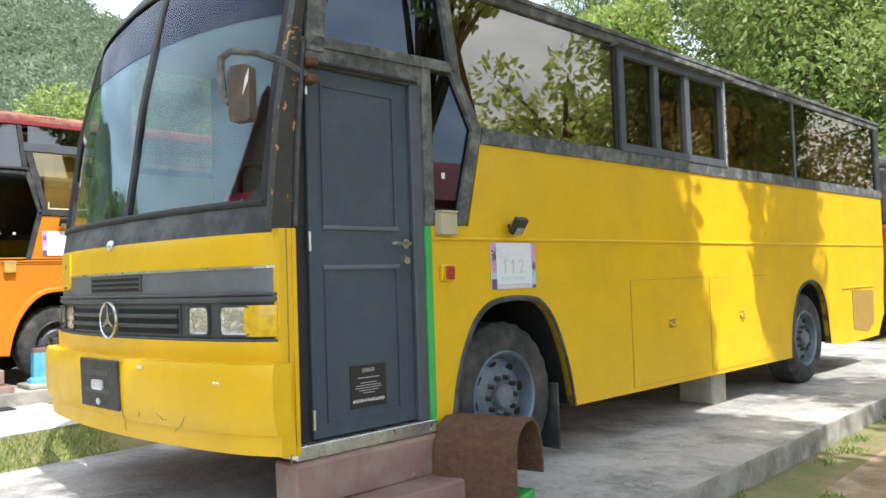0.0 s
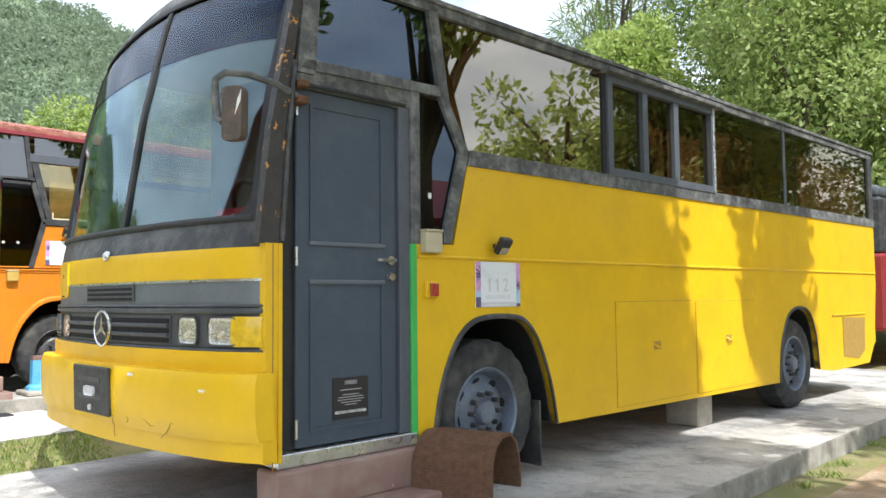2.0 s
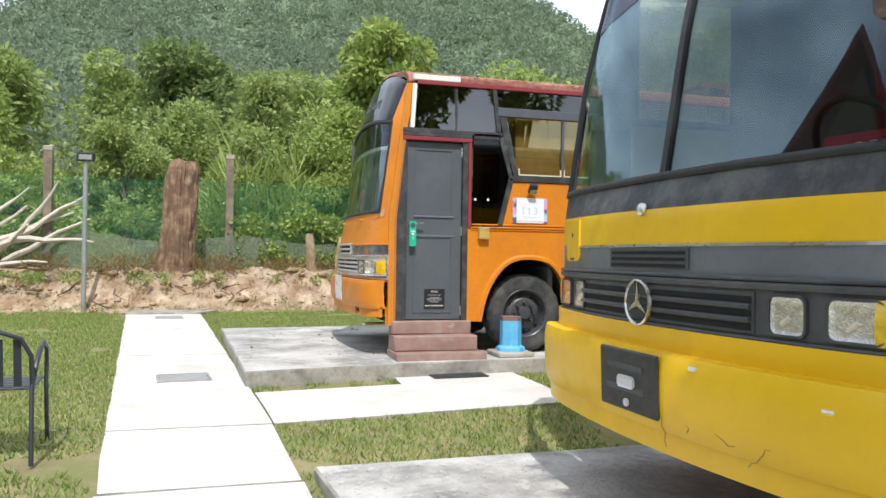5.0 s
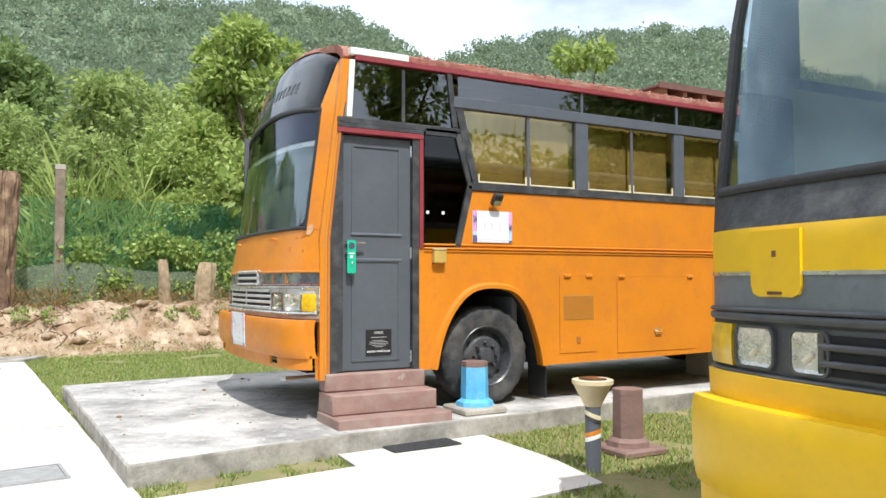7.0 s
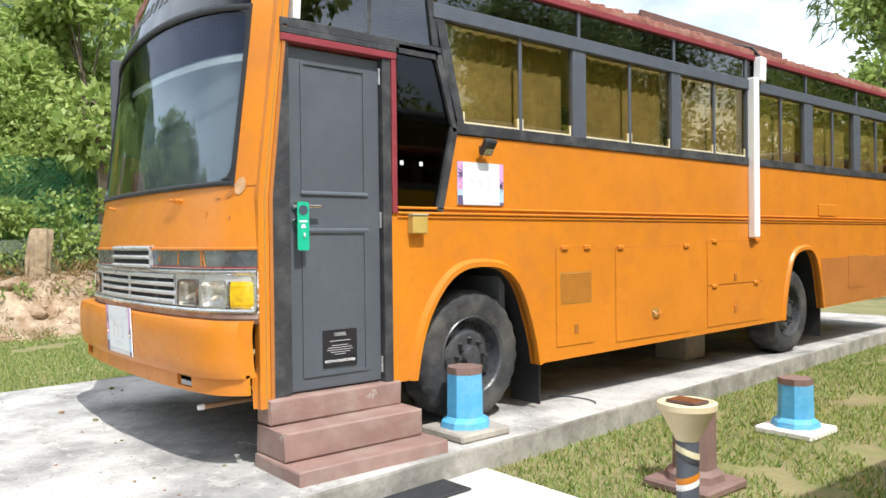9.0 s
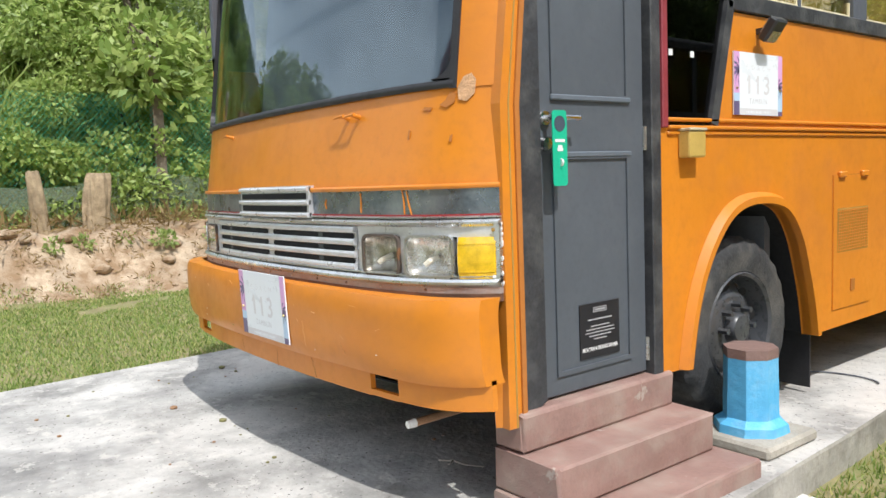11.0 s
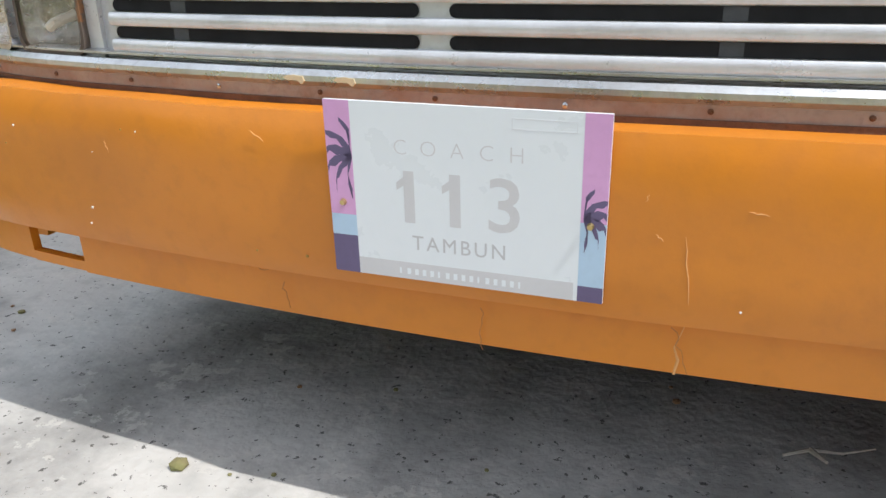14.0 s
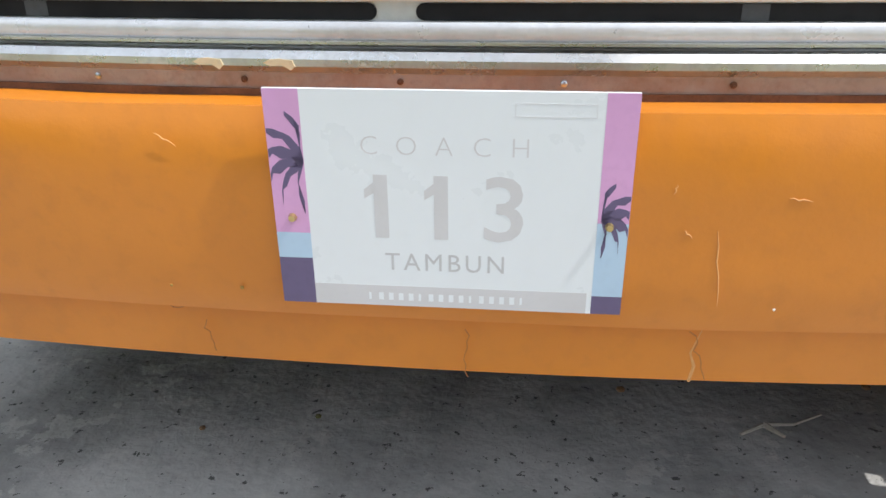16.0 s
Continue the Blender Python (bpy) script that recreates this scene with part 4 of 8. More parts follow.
        part("lamp_end", fr.band(0.93, 1.12, u0, u1, off=0.022, th=0.03, nx=3, nz=4), M["alu"], bus)
    part("scuffed_band", fr.band(1.145, 1.235, off=0.004, th=0.03), M["band"], bus, "scuffed blue-grey steel band", smooth=True)
    part("red_line", fr.band(1.140, 1.152, off=0.010, th=0.03, nz=2), M["red"], bus)
    part("band_moulding", fr.band(1.235, 1.252, off=0.012, th=0.04, nz=3, bulge=0.004), o, bus, smooth=True)
    v = part("vent", fr.band(1.137, 1.262, -0.235, 0.300, off=0.022, th=0.03, nx=10, nz=4), M["silver"], bus, smooth=True)
    # vent openings: near-black strips painted for the shade inside
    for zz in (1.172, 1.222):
        part("vent_slot", fr.band(zz - 0.012, zz + 0.012, -0.22, 0.285, off=0.0235, th=0.01, nx=8, nz=2), M["cavity_shade"], v)
    for zz in (1.148, 1.197, 1.250):
        part("vent_bar", fr.band(zz - 0.008, zz + 0.008, -0.235, 0.300, off=0.030, th=0.02, nx=8, nz=3, bulge=0.004), M["silver"], v, smooth=True)
    part("nose_panel", fr.band(1.250, 1.565, off=0.0, th=0.03, nz=10), o, bus, smooth=True)
    for x in (-0.55, 0.52, 0.585):
        bm = bmesh.new()
        tube(bm, [(0, 0.01, 0), (0, -0.030, 0.002), (-0.012, -0.036, 0.001)], [0.010, 0.007, 0.006], 8)
        tube(bm, [(-0.048, -0.034, -0.003), (-0.01, -0.036, 0.001), (0.012, -0.034, 0.003)], [0.003, 0.0055, 0.0065], 8)
        part("washer_nozzle", bm, o, bus, at=fr.at(x, 1.50), smooth=True)
    # wear on the nose: rivets, scratched marks, filler cracks, paint chips
    rng = random.Random(2)
    for k in range(11):
        x = -1.0 + k * 0.195
        bm = bmesh.new()
        lathe(bm, [(0.0042, 0.002), (0.0042, -0.001), (0.0022, -0.0022), (0.0005, -0.0024)], 8, "y")
        part("rivet", bm, M["rust"] if k % 3 else M["steel"], panel, at=fr.at(x, 0.905, 0.027), smooth=True)
    for x, z, ln, a in ((0.42, 1.190, 0.018, 5), (0.64, 1.193, 0.035, 2), (0.855, 1.185, 0.05, -6), (0.88, 1.187, 0.045, -14)):
        bm = bmesh.new()
        tube(bm, [(0.003 * rng.uniform(-1, 1), -0.001, -ln + 2 * ln * i / 5) for i in range(6)], 0.0028, 5)
        part("paint_scratch", bm, o, bus, at=fr.at(x, z, 0.005) @ pose(0, 0, 0, 0, a, 0))
    for x, z, ln, a in ((0.06, 0.55, 0.075, 88), (-0.30, 0.555, 0.05, 80), (0.36, 0.56, 0.08, 70), (-0.36, 0.60, 0.06, 10), (0.62, 0.68, 0.05, 50), (0.30, 0.77, 0.05, -10)):
        bm = bmesh.new()
        zz = 0.106 if z > 0.62 else (0.094 if z > 0.6 else 0.078)
        tube(bm, [(-ln / 2 + ln * i / 8, 0, rng.uniform(-0.005, 0.005)) for i in range(9)], 0.0009, 4)
        part("crack", bm, M["orange_dark"], bus, at=OBUMP.at(x, z, zz - 0.008) @ pose(0, 0, 0, 0, a, 0))
    for k in range(16):
        x, z = rng.uniform(-1.0, 1.0), rng.uniform(0.64, 0.86)
        s_ = rng.uniform(0.0008, 0.002)
        part("paint_speck", newbox(-s_, s_, -0.001, 0.001, -s_, s_), M["white"] if k % 3 else M["brown_patch"], bus, at=OBUMP.at(x, z, 0.0995))
    for x in (-0.26, -0.17):
        part("paint_chip", prism(bmesh.new(), [(-0.02, 0.0), (-0.012, -0.004), (0.004, -0.003), (0.014, -0.009), (0.019, -0.004), (0.016, 0.003), (0.0, 0.005), (-0.012, 0.004)], -0.0015, 0.003, "y"), M["cream"], bus, at=fr.at(x, 0.927, 0.0365))
    for k, z in enumerate((0.935, 0.948, 1.10)):
        part("paint_chip", newbox(-0.006, 0.006, -0.002, 0.002, -0.006, 0.006, bevel=0.003), M["white"] if k < 2 else M["brown_patch"], bus, at=fr.at(1.148, z, 0.024))
    for x, z, pts, mm in ((1.00, 1.515, [(-0.05, -0.012), (0.0, -0.03), (0.05, 0.0), (0.06, 0.05), (0.02, 0.06), (-0.01, 0.015)], "orange_dark"), (1.06, 1.555, [(-0.05, -0.06), (0.0, -0.075), (0.05, -0.03), (0.06, 0.05), (0.03, 0.09), (-0.02, 0.07), (-0.055, 0.01)], "filler"), (0.93, 1.50, [(-0.04, 0.0), (0.02, -0.012), (0.035, 0.006), (-0.02, 0.012)], "orange_dark"), (0.86, 1.42, [(-0.006, -0.03), (0.004, -0.028), (0.01, 0.02), (0.0, 0.03)], "orange_dark"), (1.02, 1.40, [(-0.012, -0.02), (0.006, -0.026), (0.012, 0.02), (-0.004, 0.014)], "orange_dark")):
        part("flaked_patch", prism(bmesh.new(), [(0.55 * a, 0.55 * b) for a, b in pts], -0.0012, 0.002, "y"), M[mm], bus, at=fr.at(x, z, 0.004))
    # windscreen, its seal and the pillars beside it
    ws = 0.88
    part("pillar", fr.band(1.56, 2.91, ws, 1.0, off=0.004, th=0.04, nx=6, nz=16), o, bus, "orange corner pillar with flaking paint", smooth=True)
    part("pillar", fr.band(1.56, 2.91, -1.0, -ws, off=0.004, th=0.04, nx=6, nz=16), o, bus, smooth=True)
    w = part("windscreen", fr.band(1.575, 2.455, -ws, ws, off=-0.006, th=0.006, nz=12), M["win_screen"], bus, "large curved windscreen mirroring sky and hills", smooth=True)
    w.visible_shadow = False
    part("seal", fr.band(1.562, 1.588, -ws - 0.006, ws + 0.006, off=0.010, th=0.03, nz=3, bulge=0.006), M["rubber"], bus, smooth=True)
    part("seal", fr.band(2.442, 2.472, -ws - 0.006, ws + 0.006, off=0.010, th=0.03, nz=3, bulge=0.006), M["rubber"], bus, smooth=True)
    for sgn in (-1, 1):
        u0, u1 = sorted((sgn * (ws - 0.008), sgn * (ws + 0.010)))
        part("seal", fr.band(1.56, 2.475, u0, u1, off=0.012, th=0.03, nx=3, nz=14), M["rubber"], bus, smooth=True)
    for sgn in (-1, 1):
        for zc, dz in ((1.592, 1), (2.438, -1)):
            rr = 0.075
            pts = [(0, 0)] + [(sgn * (-rr + rr * math.cos(t)), dz * (rr + rr * math.sin(t))) for t in np.linspace(-math.pi / 2, 0, 7)]
            part("corner_seal", prism(bmesh.new(), pts, -0.012, 0.012, "y"), M["rubber"], bus, at=fr.at(-0.025 + sgn * (ws - 0.008) * 1.186, zc, 0.0))
    part("blind", fr.band(1.58, 2.44, -0.36, 0.85, off=-0.10, th=0.006, nz=8), M["blind"], bus, "grey-blue blind behind the windscreen", smooth=True)
    ss = part("sun_strip", fr.band(2.24, 2.445, -ws, ws, off=-0.002, th=0.003, nz=4), M["sun_strip"], bus, "dark blue sun film along the top of the glass", smooth=True)
    ss.visible_shadow = False
    part("blind_hem", fr.band(2.20, 2.235, -0.42, 0.85, off=-0.020, th=0.004, nz=2), M["white"], bus, smooth=True)
    part("destination_glass", fr.band(2.475, 2.912, -0.95, 0.95, off=0.0, th=0.02, nz=9), M["win_black"], bus, "black painted destination window with peeling letters", smooth=True)
    part("destination_backing", fr.band(2.475, 2.912, -0.95, 0.95, off=-0.03, th=0.02, nz=9), M["black"], bus)
    for k in range(13):
        x = -0.78 + k * 0.105
        part("peeled_letter", newbox(-0.026, 0.026, -0.0035, 0.002, -0.05, 0.05, bevel=0.0005), M["black"], bus, at=fr.at(x, 2.63, -0.001) @ pose(0, 0, 0, 0, 12 * (k % 3 - 1), 0))
    part("front_cap", fr.band(2.908, 2.95, off=0.012, th=0.05, nz=4), M["roof_red"], bus, smooth=True)
    # ---- right-hand side
    part("front_post", prism(bmesh.new(), [(0.230, 0.44), (0.300, 0.44), (0.300, 1.5), (0.46, 2.86), (0.40, 2.86), (0.230, 1.5)], W - 0.05, W + 0.004), o, bus)
    part("piping", prism(bmesh.new(), [(0.286, 0.43), (0.306, 0.43), (0.306, 1.5), (0.40, 2.38), (0.38, 2.38), (0.286, 1.5)], W, W + 0.012), M["orange_dark"], bus)
    part("panel_gap", prism(bmesh.new(), [(0.262, 0.44), (0.268, 0.44), (0.268, 1.5), (0.398, 2.6), (0.392, 2.6), (0.262, 1.5)], W + 0.003, W + 0.0055), M["brown_patch"], bus)
    part("door_post", prism(bmesh.new(), [(0.300, 0.44), (0.42, 0.44), (0.42, 2.30), (0.375, 2.30), (0.300, 1.5)], W - 0.10, W - 0.035), M["rubber"], bus)
    part("door_seal", prism(bmesh.new(), [(0.307, 0.45), (0.412, 0.50), (0.412, 2.29), (0.386, 2.29), (0.307, 1.5)], W - 0.034, W - 0.002), M["black"], bus, "scuffed black sheet beside the door")
    door, hy, hz = cabin_door(bus, W - 0.03, 0.415, 0.99, 0.492, 2.285, (1.335, 1.53), False, True, "door_pale")
    strip(bus, "door_post", 0.993, 1.05, 0.47, 2.294, W - 0.10, W + 0.006, M["black"])
    strip(bus, "red_frame", 0.36, 1.085, 2.295, 2.333, W - 0.06, W + 0.02, M["maroon"])
    strip(bus, "black_ledge", 0.36, 1.085, 2.333, 2.365, W - 0.06, W + 0.020, M["black"])
    strip(bus, "red_frame", 1.05, 1.085, 1.43, 2.30, W - 0.06, W + 0.015, M["maroon"])
    strip(bus, "black_ledge", 0.36, 1.42, 2.365, 2.415, W - 0.05, W + 0.012, M["black"])
    part("white_post", prism(bmesh.new(), [(0.435, 2.42), (0.475, 2.42), (0.50, 2.86), (0.455, 2.86)], W - 0.05, W + 0.012), M["white"], bus, "peeling white corner strip")
    pane(bus, [(0.475, 2.415), (1.375, 2.415), (1.315, 2.845), (0.50, 2.845)], W - 0.005, M["win_tint"])
    strip(bus, "window_bar", 0.90, 0.93, 2.42, 2.84, W - 0.03, W - 0.002, M["black"])
    pane(bus, [(1.105, 1.45), (1.385, 1.45), (1.51, 1.965), (1.39, 2.35), (1.105, 2.35)], W - 0.008, M["win_black"])
    for a, b in (((1.105, 2.365), (1.39, 2.365)), ((1.395, 2.38), (1.53, 1.93)), ((1.52, 1.95), (1.395, 1.445))):
        d = Vector((b[0] - a[0], b[1] - a[1])).normalized()
        nrm = Vector((d.y, -d.x)) * 0.025
        part("window_frame", prism(bmesh.new(), [(a[0] - nrm.x, a[1] - nrm.y), (b[0] - nrm.x, b[1] - nrm.y), (b[0] + nrm.x, b[1] + nrm.y), (a[0] + nrm.x, a[1] + nrm.y)], W - 0.04, W + 0.012), M["black"], bus)
    for yy, zz in ((1.13, 1.72), (1.27, 1.72)):
        part("sticker", newbox(W - 0.0078, W - 0.006, yy - 0.012, yy + 0.012, zz - 0.012, zz + 0.012), M["ink_white"], bus)
    arch1 = [(1.20, 0.47), (1.24, 0.66), (1.30, 0.82), (1.39, 0.96), (1.50, 1.06), (1.64, 1.105), (1.84, 1.10), (1.97, 1.05), (2.07, 0.93), (2.14, 0.76), (2.19, 0.60), (2.22, 0.445)]
    arch2 = [(5.62, 0.485), (5.66, 0.70), (5.74, 0.95), (5.84, 1.09), (6.00, 1.14), (6.18, 1.13), (6.29, 1.02), (6.37, 0.80), (6.42, 0.545)]
    arch1, arch2 = rounded(arch1), rounded(arch2)
    low = [(1.00, 0.47)] + arch1 + arch2 + [(9.1, 0.60), (9.16, 1.2), (9.12, 1.93), (1.53, 1.91), (1.385, 1.435), (1.00, 1.435)]
    side_shell(bus, low, W, 0.04, o, "side_panel", "orange side sheet with lockers and a raised rib")
    arch_lip(bus, arch1, W, o)
    arch_lip(bus, arch2, W, o, out=0.025)
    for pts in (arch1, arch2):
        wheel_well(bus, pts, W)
    for dz, out in ((0.0, 0.018), (0.03, 0.012), (-0.022, 0.010)):
        strip(bus, "rib", 1.09, 9.1, 1.425 + dz, 1.440 + dz, W - 0.01, W + out, o)
    side_y = 1.72
    for sgn in (1, -1):
        wheel(bus, sgn * (W - 0.20), side_y, 0.545, 0.415, M["rim_black"], sgn, label="worn black lorry wheel")
        wheel(bus, sgn * (W - 0.24), 5.95, 0.55, 0.42, M["rim_black"], sgn, label="worn black lorry wheel")
    # window row
    y_list = [(1.60, 2.61), (2.75, 3.80), (3.93, 4.96), (5.17, 6.06), (6.24, 7.20), (7.37, 8.28), (8.42, 9.05)]
    strip(bus, "window_sill", 1.53, 9.12, 1.915, 1.985, W - 0.04, W + 0.014, M["black"])
    strip(bus, "window_head", 1.36, 9.12, 2.585, 2.675, W - 0.04, W + 0.018, M["slate"])
    part("window_frame", prism(bmesh.new(), [(1.36, 2.66), (1.43, 2.66), (1.60, 1.96), (1.53, 1.96)], W - 0.04, W + 0.012), M["black"], bus)
    for i, (ya, yb) in enumerate(y_list):
        if i == 0:
            poly = [(1.60, 1.985), (2.61, 1.985), (2.61, 2.59), (1.44, 2.59)]
        else:
            poly = rect(ya, yb, 1.985, 2.59)
        p = pane(bus, poly, W - 0.02, M["win_bronze"], "window_pane", "bronze tinted sliding window")
        mid = (ya + yb) / 2
        bm = bmesh.new()
        m_ = 26
        cr = [[bm.verts.new((W - 0.10 + 0.006 * math.sin(q * 2.1 + i), ya + (yb - ya) * q / m_, zz)) for q in range(m_ + 1)] for zz in (1.97, 2.60)]
        for q in range(m_):
            bm.faces.new((cr[0][q], cr[0][q + 1], cr[1][q + 1], cr[1][q]))
        part("curtain", bm, M["curtain_olive"], bus, smooth=True)
        strip(p, "sliding_bar", mid - 0.014, mid + 0.014, 1.985, 2.59, W - 0.02, W - 0.004, M["slate"])
        for e0, e1 in ((ya + 0.006, ya + 0.018), (mid - 0.026, mid - 0.015), (mid + 0.015, mid + 0.026), (yb - 0.018, yb - 0.006)):
            if i < 3:
                strip(p, "sealant", e0, e1, 1.99, 2.06, W - 0.02, W - 0.010, M["foam"], 0.0)
        if i < 3:
            strip(p, "sealant", ya + 0.01, yb - 0.01, 1.986, 1.999, W - 0.02, W - 0.008, M["foam"], 0.0)
        nxt = y_list[i + 1][0] if i + 1 < len(y_list) else 9.12
        strip(bus, "window_post", yb, nxt, 1.96, 2.62, W - 0.04, W + 0.008, M["slate"])
    tops = [1.40, 2.69, 3.85, 4.96, 6.12, 7.3, 8.4, 9.12]
    for a, b in zip(tops, tops[1:]):
        pane(bus, rect(a + 0.012, b - 0.012, 2.675, 2.855), W - 0.012, M["win_tint"], "quarter_light")
        strip(bus, "quarter_bar", b - 0.014, b + 0.014, 2.675, 2.86, W - 0.03, W, M["slate"])
    part("window_frame", prism(bmesh.new(), [(1.30, 2.86), (1.345, 2.86), (1.40, 2.42), (1.355, 2.42)], W - 0.03, W + 0.01), M["black"], bus)
    strip(bus, "gutter", 0.50, 9.16, 2.858, 2.90, W - 0.05, W + 0.02, M["maroon"])
    strip(bus, "gutter", 0.95, 9.16, 2.90, 2.945, W - 0.06, W + 0.012, M["roof_red"])
    strip(bus, "white_flashing", 0.46, 0.95, 2.898, 2.952, W - 0.06, W + 0.024, M["white"], label="peeling white flashing")
    rng = random.Random(5)
    bm = bmesh.new()
    for k in range(150):
        yy = 1.05 + k * 0.054
        a = 0.008 + rng.random() * 0.018
        box(bm, W - 0.09 - rng.random() * 0.05, W - 0.005 + rng.random() * 0.012, yy, yy + 0.045, 2.935, 2.945 + a, bevel=0.006)
    part("flaking_roof_edge", bm, M["roof_red"], bus, "flaking rust-red roof edge")
    roof_shell(bus, 1.16, 0.42, 9.16, 2.89, 0.22, M["roof_red"], middle=-0.025)
    # lockers
    h = hatch(bus, W, 2.42, 2.82, 0.54, 1.21, o, hinges=(2.50, 2.74))
    bm = bmesh.new()
    for k in range(14):
        yy = 2.465 + k * 0.0235
        tube(bm, [(W + 0.008, yy, 0.83), (W + 0.008, yy + 0.02, 1.04)], 0.0025, 4)
        zz = 0.835 + k * 0.015
        tube(bm, [(W + 0.009, 2.465, zz), (W + 0.009, 2.785, zz + 0.004)], 0.0025, 4)
    part("mesh_backing", newbox(W + 0.004, W + 0.0072, 2.46, 2.79, 0.825, 1.045), M["brown_patch"], h)
    part("wire_mesh", bm, o, h)
    part("catch", newbox(W + 0.005, W + 0.012, 2.60, 2.64, 0.62, 0.68), M["orange_dark"], h)
    hatch(bus, W, 3.07, 4.05, 0.515, 1.205, o, latch=(3.56, 0.70), hinges=(3.12, 3.98))
    hatch(bus, W, 4.30, 5.24, 0.875, 1.24, o, hinges=(4.40, 5.10))
    hatch(bus, W, 4.30, 5.24, 0.525, 0.86, o, hinges=(4.40, 5.10))
    for zz in (0.90, 0.62):
        strip(bus, "catch", 4.72, 4.76, zz, zz + 0.06, W, W + 0.016, M["orange_dark"])
    hatch(bus, W, 7.05, 7.55, 0.72, 1.06, M["orange_dark"])
    side_shell(bus, [(6.46, 0.56), (9.0, 0.61), (9.0, 1.05), (6.42, 1.05)], W + 0.003, 0.006, M["orange_dark"], "primer_patch")
    strip(bus, "dent_patch", 6.35, 6.75, 1.48, 1.60, W, W + 0.014, o, 0.006)
    # ---- the far side, rear, floor and inside
    side_shell(bus, [(0.25, 0.46), (9.1, 0.56), (9.16, 1.2), (9.12, 1.93), (0.25, 1.91)], -OL + 0.04, 0.04, o, "side_panel")
    for ya, yb in [(0.5, 1.4)] + y_list:
        p = pane(bus, rect(ya, yb, 1.985, 2.59), -OL + 0.02, M["win_bronze"])
    for a, b in zip([0.25, 1.4] + [q[1] for q in y_list], [0.5, 1.6] + [q[0] for q in y_list[1:]] + [9.12]):
        strip(bus, "window_post", a, b, 1.91, 2.62, -OL, -OL + 0.04, M["slate"])
    strip(bus, "window_sill", 0.25, 9.12, 1.912, 1.985, -OL, -OL + 0.04, M["black"])
    strip(bus, "window_head", 0.40, 9.12, 2.59, 2.90, -OL, -OL + 0.04, M["black"])
    part("rear_wall", newbox(-OL + 0.02, W - 0.02, 9.10, 9.16, 0.60, 2.90, bevel=0.02), o, bus)
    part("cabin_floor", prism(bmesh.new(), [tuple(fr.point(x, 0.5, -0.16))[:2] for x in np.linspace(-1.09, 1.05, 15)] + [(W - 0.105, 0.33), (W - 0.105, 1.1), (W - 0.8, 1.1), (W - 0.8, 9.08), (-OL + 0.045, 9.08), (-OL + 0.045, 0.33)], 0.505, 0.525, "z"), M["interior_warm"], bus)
    # underside, bulkhead and chassis are near-black, painting the shade under the coach
    part("underbody", prism(bmesh.new(), [tuple(fr.point(x, 0.5, -0.14))[:2] for x in np.linspace(-1.14, 1.10, 15)] + [(W - 0.06, 1.15), (-OL + 0.05, 1.15)], 0.492, 0.50, "z"), M["cavity_shade"], bus)
    part("bulkhead", fr.band(0.66, 1.5, -0.88, 0.88, off=-0.05, th=0.02), M["cavity_shade"], bus)
    part("cabin_lining", newbox(-OL + 0.045, -OL + 0.06, 0.5, 9.0, 0.47, 1.93), M["interior_warm"], bus)
    part("cabin_ceiling", newbox(-OL + 0.06, W - 0.08, 0.6, 9.05, 2.78, 2.80), M["interior_warm"], bus)
    part("dashboard", newbox(-1.0, 1.0, 0.22, 0.55, 1.25, 1.50, bevel=0.04, seg=2), M["interior"], bus)
    part("cabin_wall", newbox(-OL + 0.07, W - 0.12, 2.0, 2.05, 0.47, 2.77), M["interior"], bus)
    part("chassis", newbox(-0.5, 0.5, 0.35, 6.6, 0.42, 0.485), M["cavity_shade"], bus)
    bm = bmesh.new()
    cyl(bm, (0.87, 0.06, 0.435), (0.87, 0.60, 0.445), 0.014, n=12)
    part("tow_rod", bm, M["timber"], bus, "rusty rod under the bumper with a white tip", smooth=True)
    bm = bmesh.new()
    cyl(bm, (0.87, 0.03, 0.434), (0.87, 0.062, 0.435), 0.013, 0.016, n=12)
    part("rod_tip", bm, M["white"], bus, smooth=True)
    part("axle", cyl(bmesh.new(), (-0.9, side_y, 0.545), (0.9, side_y, 0.545), 0.06), M["cavity_shade"], bus)
    part("axle", cyl(bmesh.new(), (-0.9, 5.95, 0.55), (0.9, 5.95, 0.55), 0.06), M["cavity_shade"], bus)
    part("mud_flap", newbox(W - 0.32, W - 0.05, 2.30, 2.31, 0.16, 0.55), M["rubber"], bus)
    part("mud_flap", newbox(W - 0.34, W - 0.05, 6.50, 6.51, 0.25, 0.60), M["rubber"], bus)
    return door, hy, hz


o_door, o_hy, o_hz = build_orange(orange_coach)
floodlight(orange_coach, W, 1.735, 1.845, "small black solar floodlight on the orange side panel")
wall_box(orange_coach, W, 1.215, 1.365, M["mustard_box"], "mustard plastic lamp box on the orange side panel")
door_label(orange_coach, W - 0.026, 0.715, 0.70)
sign_board(orange_coach, OF.at(0.040, 0.775, 0.106), "113", "TAMBUN", 0.42, 0.273)
sign_board(orange_coach, pose(W + 0.010, 1.73, 1.62, 0, 0, 90), "113", "TAMBUN", 0.385, 0.262)

tag = thing("door_hanger", OB @ pose(W - 0.03 + 0.05, o_hy + 0.012, o_hz), "green door hanger hung on the steel lever", "door hanger")
hang = [(x, z) for x, z in round_rect(-0.034, 0.034, -0.228, 0.022, 0.012)]
part("card", prism(bmesh.new(), hang, 0.010, 0.013), M["tag_green"], tag)
hb = bmesh.new()
cyl(hb, (0.0128, 0, -0.022), (0.0142, 0, -0.022), 0.026, n=20)
part("hook_hole", hb, M["door"], tag)
